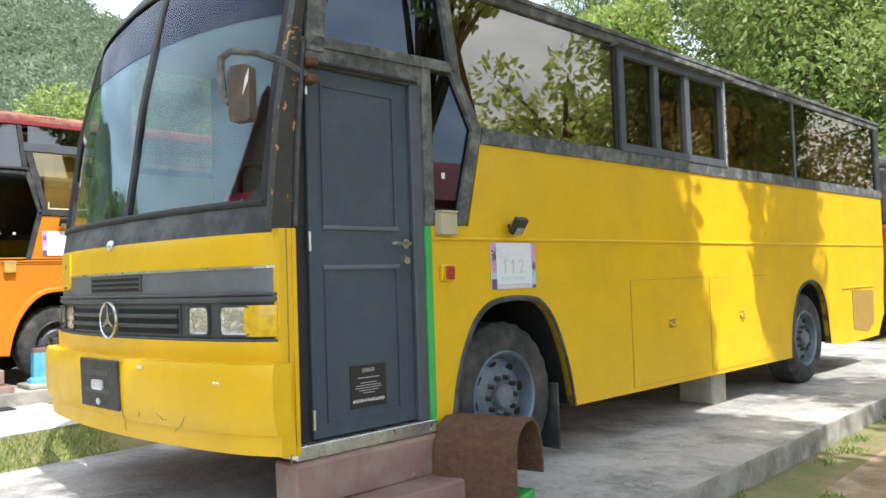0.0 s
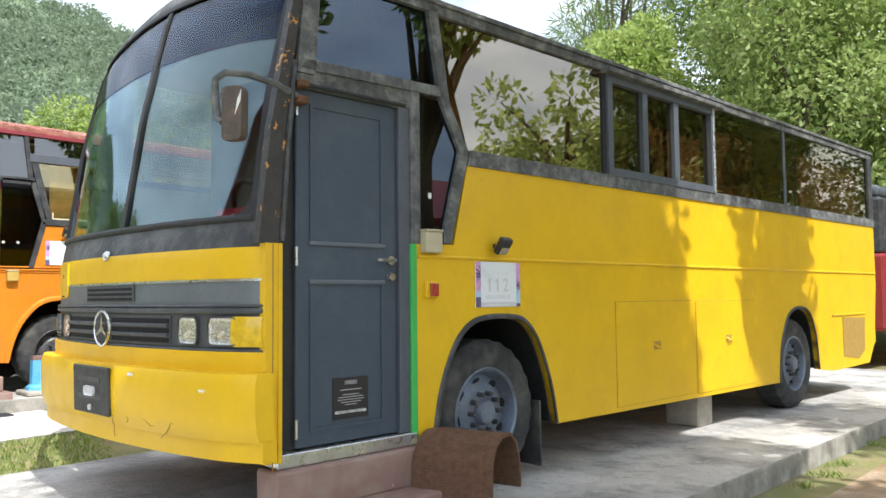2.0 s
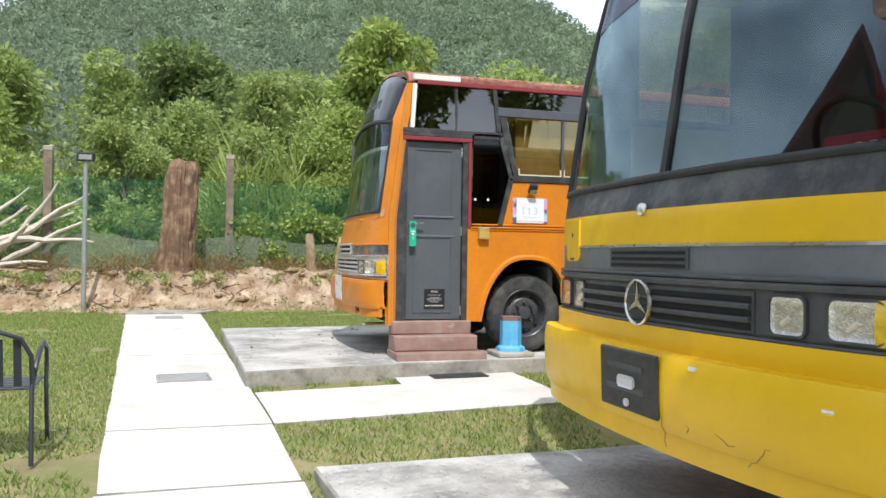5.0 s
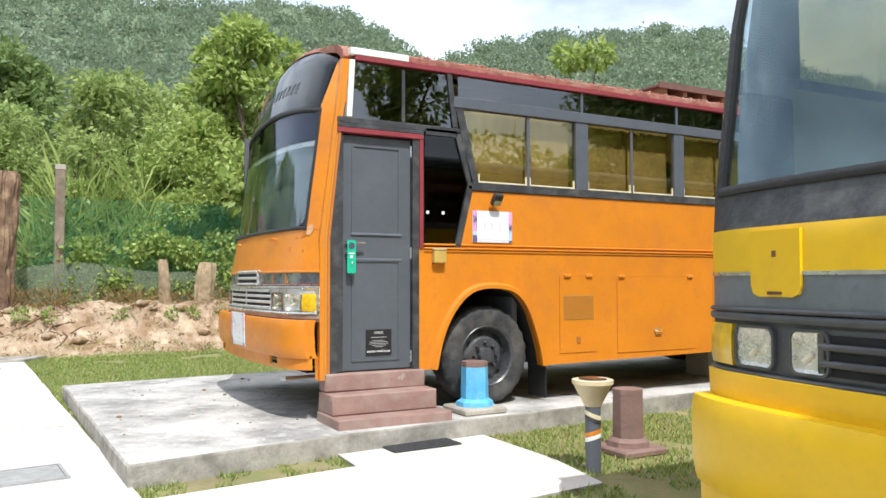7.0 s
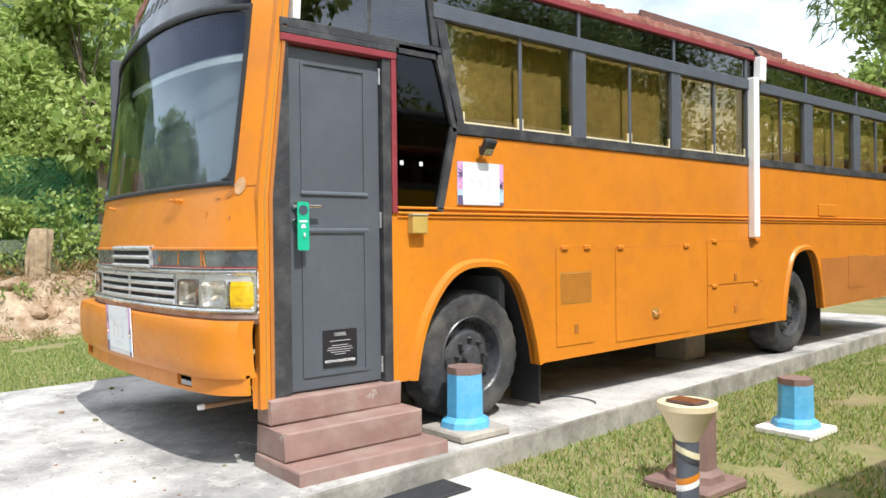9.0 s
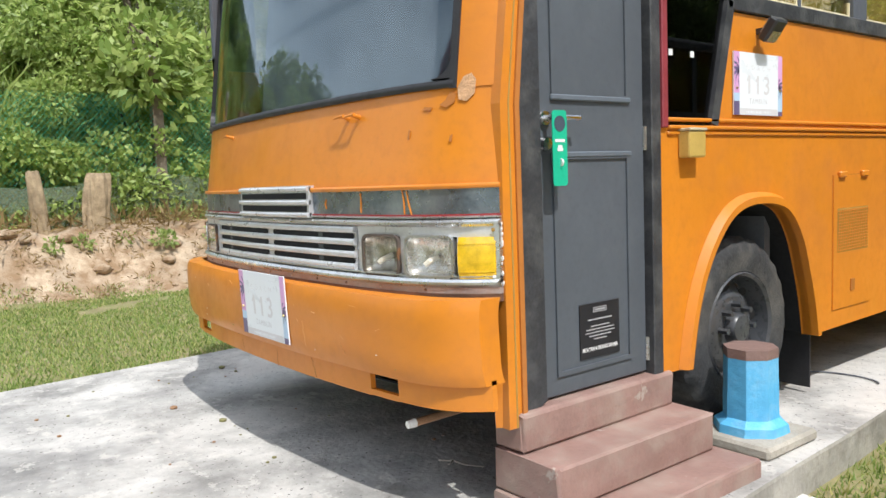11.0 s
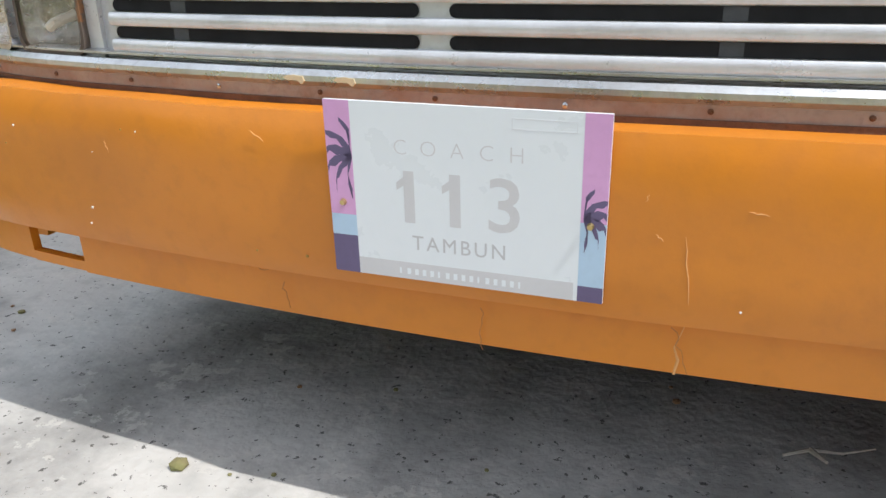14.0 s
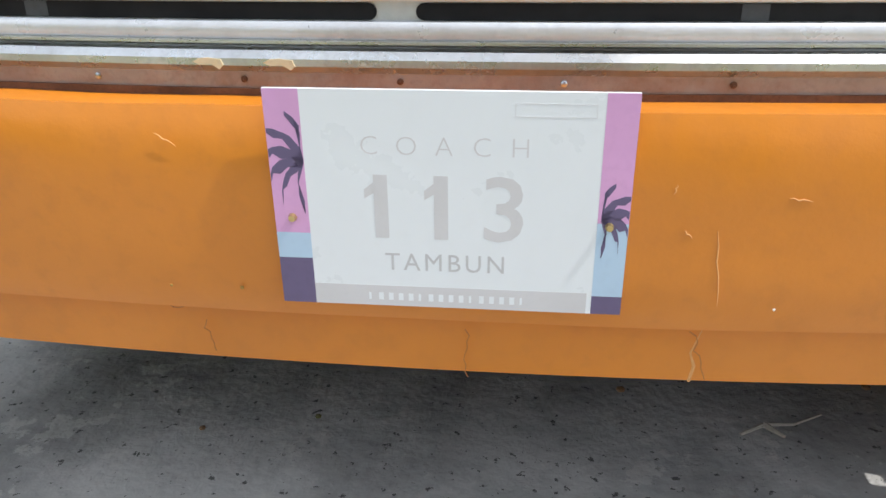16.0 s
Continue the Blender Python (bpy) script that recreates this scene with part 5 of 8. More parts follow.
for zz, ww in ((-0.078, 0.046), (-0.098, 0.02), (-0.108, 0.026)):
    part("print_line", newbox(0.0128, 0.0140, -ww / 2, ww / 2, zz - 0.005, zz + 0.005), M["ink_white"], tag)
hb = bmesh.new()
cyl(hb, (0.0128, 0.0, -0.150), (0.014, 0.006, -0.150), 0.013, n=10)
part("pictogram", hb, M["ink_white"], tag)

pipe = thing("drain_pipe", OB @ pose(W + 0.02, 5.02, 1.27), "white plastic pipe cover running down the orange side", "pipe")
part("cover", newbox(-0.02, 0.05, -0.045, 0.045, 0.0, 1.42, bevel=0.008), M["pvc"], pipe)
part("upper_cover", newbox(-0.015, 0.06, -0.05, 0.05, 1.40, 1.62, bevel=0.008), M["pvc"], pipe, at=pose(0, 0, 0, -4, 0, 0))
pb = bmesh.new()
tube(pb, [(0.02, 0.085, 1.36), (0.03, 0.10, 1.50), (0.025, 0.09, 1.62), (-0.02, 0.05, 1.70), (-0.12, -0.02, 1.735), (-0.3, -0.12, 1.79)], 0.016)
part("hose", pb, M["rubber"], pipe, "black hose over the roof edge", smooth=True)

# ------------------------------------------------ yellow coach
YB = pose(-2.10, 1.60, 0, 0, 0, -2.2)
yellow_coach = thing("coach", YB, "old yellow coach with grey house door on a concrete pad", "bus", "parked coaches")
YL = 1.205  # the far side stands further from the origin than the door side
YF = Front([(0.30, 0.02, 0.20, 1.185, 0), (0.86, 0.0, 0.20, 1.185, 0), (1.33, 0.0, 0.20, 1.185, 0), (1.46, 0.05, 0.16, 1.185, 0),
            (2.10, 0.15, 0.15, 1.18, 0.02), (2.58, 0.28, 0.135, 1.17, 0.10), (2.74, 0.36, 0.125, 1.15, 0.14), (2.86, 0.50, 0.11, 1.06, 0.16)], 10.0, 0.72, -0.02, 0.06)
YBUMP = Front([(0.30, 0.02, 0.19, 1.213, 0), (0.86, 0.0, 0.19, 1.213, 0)], 10.0, 0.70, 0.002, 0.06)


def build_yellow(bus):
    fr = YF
    o = M["yellow"]
    part("bumper", YBUMP.band(0.475, 0.775, off=0.095, th=0.09, bulge=0.016, nz=10), o, bus, smooth=True)
    part("bumper_lip", YBUMP.band(0.385, 0.48, off=0.080, th=0.07, nz=3), o, bus, smooth=True)
    part("bumper_top", fr.band(0.770, 0.865, off=0.035, th=0.07, nz=3), o, bus, smooth=True)
    panel = part("lamp_panel", fr.band(0.860, 1.065, off=0.004, th=0.03), M["grille"], bus, "charcoal plastic lamp and grille surround", smooth=True)
    for z, h in ((0.858, 0.018), (1.04, 0.024), (1.068, 0.014)):
        part("moulding", fr.band(z, z + h, off=0.018, th=0.03, nz=3, bulge=0.005), M["grille"], panel, smooth=True)
    g = part("grille", fr.band(0.885, 1.03, -0.56, 0.50, off=0.010, th=0.02, nz=4), M["grille"], bus)
    # closed grille; near-black strips on it paint the shade of the slots
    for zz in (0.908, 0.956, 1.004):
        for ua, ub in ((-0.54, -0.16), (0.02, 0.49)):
            part("grille_slot", fr.band(zz - 0.013, zz + 0.010, ua, ub, off=0.012, th=0.01, nx=8, nz=2), M["cavity_shade"], g)
    for zz in (0.932, 0.98):
        part("grille_bar", fr.band(zz - 0.010, zz + 0.008, -0.55, 0.49, off=0.020, th=0.014, nx=18, nz=3, bulge=0.004), M["grille"], g, smooth=True)
    em = thing("emblem", fr.at(-0.06, 0.955, 0.034), "")
    tagged(em, "round steel grille emblem")
    em.parent = bus
    bm = bmesh.new()
    lathe(bm, [(0.088, 0.0), (0.098, 0.004), (0.100, 0.0), (0.098, -0.008), (0.090, -0.010), (0.086, -0.004), (0.088, 0.0)], 32, "y")
    part("emblem_ring", bm, M["steel"], em, smooth=True)
    for a in (90, 210, 330):
        bm = bmesh.new()
        c, s = math.cos(radians(a)), math.sin(radians(a))
        prism(bm, [(0.089 * c, 0.089 * s), (-0.014 * s, 0.014 * c), (0.014 * s, -0.014 * c)], -0.007, 0.0, "y")
        part("emblem_spoke", bm, M["steel"], em)
    for sgn in (-1, 1):
        headlamp(bus, fr, (0.71 if sgn > 0 else -0.71), 0.957, 0.150, 0.138, "square headlamp behind clear fluted glass", M["grille"], 0.012, mirror_mat="reflector_bright")
        headlamp(bus, fr, (0.937 if sgn > 0 else -0.935), 0.957, 0.185, 0.138, "square headlamp behind clear fluted glass", M["grille"], 0.012, mirror_mat="reflector_bright")
        u0, u1 = sorted((sgn * 0.862, sgn * 0.984))
        part("indicator", fr.band(0.888, 1.026, u0, u1, off=0.022, th=0.03, nx=8, nz=4, bulge=0.006), M["amber"], bus, "amber plastic indicator lens", smooth=True)
    part("grey_band", fr.band(1.080, 1.195, off=0.004, th=0.03), M["band_grey"], bus, "plain grey painted band", smooth=True)
    part("band_edge", fr.band(1.188, 1.200, off=0.012, th=0.03, nz=2), M["alu"], bus)
    v = part("vent", fr.band(1.098, 1.182, -0.28, 0.22, off=0.012, th=0.03, nx=10, nz=4), M["grille"], bus)
    # shade of the vent openings, laid on as near-black strips
    for zz in (1.112, 1.138, 1.164):
        part("vent_slot", fr.band(zz - 0.008, zz + 0.006, -0.265, 0.205, off=0.014, th=0.01, nx=8, nz=2), M["cavity_shade"], v)
    part("nose_panel", fr.band(1.200, 1.345, off=0.006, th=0.03, nz=5), o, bus, smooth=True)
    flap = [(-0.105, 0.075), (-0.105, -0.10), (-0.095, -0.125), (-0.07, -0.135), (0.07, -0.135), (0.095, -0.125), (0.105, -0.10), (0.105, 0.075)]
    fl = part("filler_flap", prism(bmesh.new(), flap, -0.007, 0.006, "y"), o, bus, "hinged filler flap with rounded lower corners", at=fr.at(-0.84, 1.255, 0.007))
    part("flap_hinge", newbox(-0.03, 0.03, -0.011, -0.004, -0.128, -0.118), M["rust"], fl)
    part("flap_lock", newbox(-0.008, 0.008, -0.010, -0.004, -0.010, 0.010), M["rust"], fl)
    kb = bmesh.new()
    lathe(kb, [(0.03, 0.0), (0.03, -0.012), (0.02, -0.025), (0.001, -0.03)], 16, "y")
    part("nose_knob", kb, M["steel"], bus, "bright steel knob", smooth=True, at=fr.at(-0.08, 1.345, 0.006))
    part("scuttle", fr.band(1.340, 1.475, off=0.003, th=0.03, nz=4), M["black"], bus, "weathered black scuttle below the windscreen", smooth=True)
    for sgn in (-1, 1):
        ws = 0.915 if sgn > 0 else 0.965
        u0, u1 = sorted((sgn * ws, sgn * 1.0))
        part("pillar", fr.band(1.47, 2.76, u0, u1, off=0.004, th=0.04, nx=6, nz=16), M["black_flaked"], bus, "black corner pillar with paint flaked to orange", smooth=True)
        w = part("windscreen", fr.band(1.485, 2.66, min(0, sgn * ws), max(0, sgn * ws), off=-0.006, th=0.006, nx=20, nz=12), M["win_clear"], bus, "half of a split curved windscreen mirroring the sky", smooth=True)
        w.visible_shadow = False
        u0, u1 = sorted((sgn * (ws - 0.014), sgn * (ws + 0.016)))
        part("seal", fr.band(1.47, 2.68, u0, u1, off=0.012, th=0.03, nx=3, nz=14), M["rubber"], bus, smooth=True)
        ss = part("sun_strip", fr.band(2.36, 2.665, min(0, sgn * ws), max(0, sgn * ws), off=-0.002, th=0.003, nx=20, nz=5), M["sun_strip"], bus, "dark blue sun film along the top of the glass", smooth=True)
        ss.visible_shadow = False
    for x, zc, dz, rr in ((0.905, 1.495, 1, 0.10), (0.905, 2.66, -1, 0.08)):
        pts = [(0, 0)] + [(-rr + rr * math.cos(t), dz * (rr + rr * math.sin(t))) for t in np.linspace(-math.pi / 2, 0, 8)]
        part("corner_seal", prism(bmesh.new(), pts, -0.012, 0.012, "y"), M["rubber"], bus, at=fr.at(-0.02 + x * 1.175, zc, 0.0))
    part("seal", fr.band(1.47, 1.50, -0.96, 0.92, off=0.012, th=0.03, nz=3, bulge=0.005), M["rubber"], bus, smooth=True)
    part("seal", fr.band(2.655, 2.69, -0.96, 0.92, off=0.012, th=0.03, nz=3, bulge=0.005), M["rubber"], bus, smooth=True)
    part("centre_bar", fr.band(1.48, 2.67, -0.016, 0.016, off=0.008, th=0.03, nx=2, nz=12), M["rubber"], bus, smooth=True)
    part("front_cap", fr.band(2.68, 2.86, off=0.006, th=0.05, nz=4), M["tar"], bus, smooth=True)
    # blank black number plate
    np_ = part("number_plate", newbox(-0.215, 0.215, -0.012, 0.004, -0.125, 0.125, bevel=0.006), M["number_plate"], bus, "scratched black number plate, blank", at=YBUMP.at(0.0, 0.640, 0.112))
    for z0, w0 in ((0.055, 0.15), (-0.035, 0.16)):
        part("worn_line", newbox(-w0, w0 * 0.8, -0.014, -0.011, z0 - 0.012, z0 + 0.012), M["grille"], np_)
    part("torn_sticker", newbox(-0.06, 0.06, -0.015, -0.011, -0.03, 0.02, bevel=0.012), M["ink_grey"], np_)
    part("torn_sticker", newbox(-0.02, 0.015, -0.015, -0.011, -0.105, -0.075, bevel=0.008), M["ink_grey"], np_)
    # cracks in the bumper filler
    rng = random.Random(8)
    for k, (x, z, ln, a) in enumerate(((0.30, 0.60, 0.20, -10), (0.52, 0.53, 0.16, 20), (0.70, 0.50, 0.12, -35), (0.42, 0.66, 0.09, 70), (0.62, 0.58, 0.10, 60), (0.22, 0.50, 0.16, 80), (0.36, 0.55, 0.09, 75))):
        bm = bmesh.new()
        pts = [(-ln / 2 + ln * i / 6, -0.001, rng.uniform(-0.012, 0.012)) for i in range(7)]
        tube(bm, pts, 0.0022, 4)
        part("crack", bm, M["brown_patch"], bus, at=YBUMP.at(x, z, 0.106) @ pose(0, 0, 0, 0, a, 0))
    for x, z in ((0.40, 0.742), (0.95, 0.694)):
        part("paint_chip", newbox(-0.022, 0.022, -0.003, 0.002, -0.008, 0.008, bevel=0.005), M["white"], bus, at=YBUMP.at(x, z, 0.108))
    # ---- right-hand side
    part("front_post", prism(bmesh.new(), [(0.236, 0.365), (0.315, 0.365), (0.315, 1.36), (0.236, 1.36)], W - 0.05, W + 0.004), o, bus)
    part("piping", newbox(W, W + 0.012, 0.298, 0.318, 0.365, 1.36), o, bus)
    part("front_post", prism(bmesh.new(), [(0.20, 1.36), (0.315, 1.36), (0.37, 2.16), (0.46, 2.74), (0.42, 2.74), (0.26, 1.9)], W - 0.05, W + 0.004), M["black_flaked"], bus)
    bm = bmesh.new()
    tube(bm, [(W + 0.012, 0.318, 1.37), (W + 0.012, 0.345, 1.8), (W + 0.010, 0.385, 2.2)], 0.012)
    part("drip_rail", bm, M["black"], bus, smooth=True)
    part("panel_gap", newbox(W + 0.003, W + 0.0055, 0.270, 0.276, 0.33, 1.355), M["brown_patch"], bus)
    part("door_post", prism(bmesh.new(), [(0.315, 0.40), (0.43, 0.40), (0.43, 2.14), (0.375, 2.14), (0.315, 1.4)], W - 0.12, W - 0.06), M["rubber"], bus)
    cabin_door(bus, W - 0.035, 0.42, 1.04, 0.405, 2.115, (1.185, 1.37), False, False)
    strip(bus, "door_post", 1.04, 1.115, 0.40, 2.16, W - 0.10, W - 0.01, M["slate"])
    strip(bus, "door_head", 0.37, 1.12, 2.115, 2.24, W - 0.08, W - 0.004, M["tar"])
    strip(bus, "door_head", 0.37, 1.08, 2.118, 2.135, W - 0.02, W + 0.012, M["rubber"])
    strip(bus, "sill", 0.30, 1.14, 0.335, 0.398, W - 0.12, W + 0.008, M["alu"], label="dented aluminium tread sill")
    strip(bus, "green_edge", 1.108, 1.15, 0.36, 1.39, W - 0.05, W + 0.006, M["green"], label="green painted door edge")
    pane(bus, [(0.475, 2.24), (1.33, 2.26), (1.27, 2.70), (0.52, 2.68)], W - 0.02, M["win_blue"])
    tar = [([(0.40, 2.18), (0.50, 2.18), (0.54, 2.74), (0.45, 2.74)]), ([(0.42, 2.20), (1.38, 2.22), (1.36, 2.275), (0.45, 2.25)]), ([(1.24, 2.72), (1.31, 2.72), (1.40, 2.20), (1.55, 1.93), (1.40, 1.40), (1.34, 1.40), (1.345, 1.46), (1.475, 1.93), (1.33, 2.20)]), ([(0.46, 2.68), (1.31, 2.69), (1.31, 2.74), (0.46, 2.74)])]
    for poly in tar:
        part("sealed_frame", prism(bmesh.new(), poly, W - 0.05, W + 0.010), M["tar"], bus)
    pane(bus, [(1.175, 1.43), (1.345, 1.45), (1.475, 1.93), (1.35, 2.20), (1.175, 2.20)], W - 0.012, M["win_blue"])
    strip(bus, "window_post", 1.115, 1.18, 1.39, 2.24, W - 0.05, W + 0.004, M["tar"])
    for yy, zz in ((1.26, 1.66),):
        part("sticker", newbox(W - 0.0115, W - 0.010, yy - 0.012, yy + 0.012, zz - 0.016, zz + 0.016), M["ink_white"], bus)
    arch1 = [(1.285, 0.36), (1.32, 0.55), (1.38, 0.72), (1.46, 0.86), (1.57, 0.945), (1.70, 0.972), (1.88, 0.972), (2.02, 0.945), (2.13, 0.84), (2.21, 0.68), (2.27, 0.50), (2.31, 0.30)]
    arch2 = [(5.68, 0.275), (5.70, 0.48), (5.76, 0.68), (5.88, 0.86), (6.05, 0.94), (6.28, 0.94), (6.44, 0.86), (6.54, 0.66), (6.60, 0.33)]
    arch1, arch2 = rounded(arch1), rounded(arch2)
    low = [(1.148, 0.36)] + arch1 + arch2 + [(7.0, 0.285), (8.10, 0.30), (8.30, 0.52), (8.42, 1.2), (8.42, 1.88), (1.545, 1.86), (1.43, 1.395), (1.148, 1.395)]
    side_shell(bus, low, W, 0.04, o, "side_panel", "yellow side sheet with lockers and a thin rib")
    arch_lip(bus, arch1, W, M["black"], wdt=0.03, out=0.012)
    arch_lip(bus, arch2, W, M["black"], wdt=0.03, out=0.010)
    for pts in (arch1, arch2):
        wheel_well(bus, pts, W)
    strip(bus, "rib", 1.15, 8.4, 1.315, 1.333, W - 0.01, W + 0.012, o)
    for sgn in (1, -1):
        wheel(bus, sgn * (W - 0.19), 1.75, 0.425, 0.43, M["rim_grey"], sgn, label="worn lorry wheel with a dull grey rim", nuts=10)
        wheel(bus, sgn * (W - 0.17), 6.10, 0.42, 0.43, M["rim_grey"], sgn, label="worn lorry wheel with a dull grey rim", nuts=10)
    part("mud_flap", newbox(W - 0.34, W - 0.04, 2.20, 2.215, 0.05, 0.45), M["tyre"], bus)
    # belt and window row
    part("belt", prism(bmesh.new(), [(1.54, 1.855), (8.43, 1.875), (8.43, 1.965), (1.56, 1.945)], W - 0.05, W + 0.012), M["tar"], bus, "flaking dark sealant along the window belt")
    pane(bus, [(1.565, 1.945), (2.93, 1.955), (2.93, 2.69), (1.32, 2.69)], W - 0.015, M["win_mirror"], "window_pane", "mirror-filmed side window reflecting a tree")
    wf = part("window_frame", ring(bmesh.new(), rect(2.94, 4.50, 1.945, 2.67), rect(3.00, 4.44, 2.00, 2.61), W - 0.05, W + 0.02), M["slate"], bus, "dark frame of a three-pane window")
    strip(wf, "white_edge", 4.47, 4.50, 1.95, 2.66, W + 0.015, W + 0.026, M["alu"])
    for ya, yb in ((3.00, 3.41), (3.47, 3.86), (3.92, 4.44)):
        pane(wf, rect(ya, yb, 2.00, 2.61), W - 0.02, M["win_smoke"], "window_pane", "bronze tinted pane")
    for yy in (3.44, 3.89):
        strip(wf, "mullion", yy - 0.035, yy + 0.035, 1.99, 2.62, W - 0.04, W + 0.012, M["slate"])
    strip(wf, "hood", 2.90, 4.60, 2.665, 2.70, W - 0.05, W + 0.07, M["tar"])
    pane(bus, rect(4.52, 5.94, 1.96, 2.68), W - 0.015, M["win_smoke"], "window_pane", "bronze tinted side window")
    pane(bus, rect(5.98, 8.30, 1.965, 2.68), W - 0.015, M["win_smoke"], "window_pane", "bronze tinted side window")
    for ya, yb, mm in ((3.0, 4.44, "curtain_brown"), (4.55, 5.5, "curtain_brown"), (6.5, 8.2, "curtain_brown")):
        bm = bmesh.new()
        m_ = 40
        cr = [[bm.verts.new((W - 0.10 + 0.014 * math.sin(q * 2.1), ya + (yb - ya) * q / m_, zz)) for q in range(m_ + 1)] for zz in (1.90, 2.64)]
        for q in range(m_):
            bm.faces.new((cr[0][q], cr[0][q + 1], cr[1][q + 1], cr[1][q]))
        part("curtain", bm, M[mm], bus, smooth=True)
    strip(bus, "window_post", 5.935, 5.985, 1.95, 2.69, W - 0.03, W - 0.006, M["slate"])
    strip(bus, "window_post", 8.29, 8.43, 1.95, 2.74, W - 0.05, W + 0.006, M["black"])
    strip(bus, "window_post", 2.915, 2.95, 1.95, 2.69, W - 0.03, W, M["rubber"])
    strip(bus, "window_head", 1.28, 8.43, 2.68, 2.735, W - 0.05, W + 0.008, M["tar"])
    strip(bus, "gutter", 0.46, 8.43, 2.735, 2.765, W - 0.07, W + 0.022, M["tar"])
    roof_shell(bus, 1.165, 0.42, 8.45, 2.73, 0.20, M["tar"], middle=-0.02)
    hatch(bus, W, 3.0, 4.07, 0.33, 1.055, o, latch=(3.53, 0.73))
    hatch(bus, W, 4.12, 5.17, 0.32, 1.045, o, latch=(4.66, 0.73))
    part("rear_flap", prism(bmesh.new(), [(7.30, 0.42), (7.75, 0.37), (7.95, 0.45), (7.98, 0.82), (7.30, 0.84)], W, W + 0.006), M["brown_patch"], bus, "bare brown filler patch")
    strip(bus, "step_rail", 7.0, 8.0, 0.86, 0.875, W, W + 0.014, o)
    rf = part("side_repeater", newbox(W, W + 0.022, 1.20, 1.29, 1.10, 1.19, bevel=0.006), o, bus)
    part("lens", newbox(W + 0.02, W + 0.034, 1.225, 1.285, 1.11, 1.18, bevel=0.005), M["red_lens"], rf)
    # ---- mirror
    mi = thing("mirror", pose(0.025, 0.045, 0), "")
    tagged(mi, "rusty wing mirror with a chipped glass on a bent arm")
    mi.parent = bus
    bm = bmesh.new()
    tube(bm, [(1.14, 0.36, 2.06), (1.14, 0.24, 2.10), (1.11, 0.12, 2.125), (1.06, 0.03, 2.13), (1.025, 0.0, 2.10), (1.02, 0.0, 2.02), (1.03, 0.01, 1.92), (1.06, 0.02, 1.90)], 0.017)
    part("arm", bm, M["tar"], mi, smooth=True)
    bm = bmesh.new()
    prism(bm, round_rect(-0.054, 0.054, -0.122, 0.122, 0.026, 5), -0.02, 0.03, "y")
    head = part("housing", bm, M["rust_dark"], mi, smooth=True, at=pose(1.105, 0.05, 1.935, 0, 0, 24))
    bm = bmesh.new()
    prism(bm, [(0.02, -0.01), (0.05, 0.05), (0.055, 0.10), (0.035, 0.06)], -0.0225, -0.0195, "y")
    part("mirror_chip", bm, M["white"], head)
    for zz in (2.04, 2.12):
        part("clamp", newbox(W - 0.06, W + 0.02, 0.345, 0.40, zz - 0.018, zz + 0.018, bevel=0.006), M["rust"], mi)
    # ---- far side, rear, inside
    side_shell(bus, [(0.25, 0.34), (8.3, 0.30), (8.42, 1.2), (8.42, 1.88), (0.9, 1.86), (0.6, 1.36), (0.25, 1.36)], -YL + 0.036, 0.04, o, "side_panel")
    side_shell(bus, [(0.24, 1.36), (0.6, 1.36), (0.9, 1.86), (0.28, 1.86)], -YL + 0.036, 0.04, M["black"], "corner_panel")
    for ya, yb in ((0.55, 2.3), (2.4, 4.3), (4.4, 6.3), (6.4, 8.3)):
        pane(bus, rect(ya, yb, 1.95, 2.68), -YL + 0.02, M["win_bronze"])
        strip(bus, "window_post", yb, yb + 0.1, 1.93, 2.70, -YL, -YL + 0.04, M["slate"])
    part("window_post", prism(bmesh.new(), [(0.28, 1.86), (0.55, 1.86), (0.55, 2.72), (0.44, 2.72)], -YL - 0.003, -YL + 0.04), M["black"], bus)
    strip(bus, "belt", 0.25, 8.43, 1.862, 1.95, -YL, -YL + 0.042, M["tar"])
    strip(bus, "window_head", 0.40, 8.43, 2.68, 2.76, -YL, -YL + 0.042, M["tar"])
    part("rear_wall", newbox(-YL + 0.02, W - 0.02, 8.36, 8.42, 0.5, 2.76, bevel=0.02), o, bus)
    part("cabin_floor", prism(bmesh.new(), [tuple(fr.point(x, 0.5, -0.16))[:2] for x in np.linspace(-1.08, 1.05, 15)] + [(W - 0.125, 0.34), (W - 0.125, 1.2), (W - 0.8, 1.2), (W - 0.8, 8.35), (-YL + 0.045, 8.35), (-YL + 0.045, 0.34)], 0.385, 0.40, "z"), M["interior_warm"], bus)
    # near-black sheets and frame again paint the shade below and behind the nose
    part("underbody", prism(bmesh.new(), [tuple(fr.point(x, 0.5, -0.14))[:2] for x in np.linspace(-1.13, 1.10, 15)] + [(W - 0.06, 1.25), (-YL + 0.05, 1.25)], 0.372, 0.38, "z"), M["cavity_shade"], bus)
    part("bulkhead", fr.band(0.36, 1.33, -0.88, 0.88, off=-0.05, th=0.02), M["cavity_shade"], bus)
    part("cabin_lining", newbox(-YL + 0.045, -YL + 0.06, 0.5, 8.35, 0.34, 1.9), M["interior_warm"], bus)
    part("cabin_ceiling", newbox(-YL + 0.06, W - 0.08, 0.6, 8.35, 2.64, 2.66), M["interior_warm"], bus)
    part("chassis", newbox(-0.5, 0.5, 0.35, 8.3, 0.30, 0.365), M["cavity_shade"], bus)
    part("axle", cyl(bmesh.new(), (-0.9, 1.75, 0.425), (0.9, 1.75, 0.425), 0.06), M["cavity_shade"], bus)
    part("axle", cyl(bmesh.new(), (-0.9, 6.10, 0.42), (0.9, 6.10, 0.42), 0.06), M["cavity_shade"], bus)
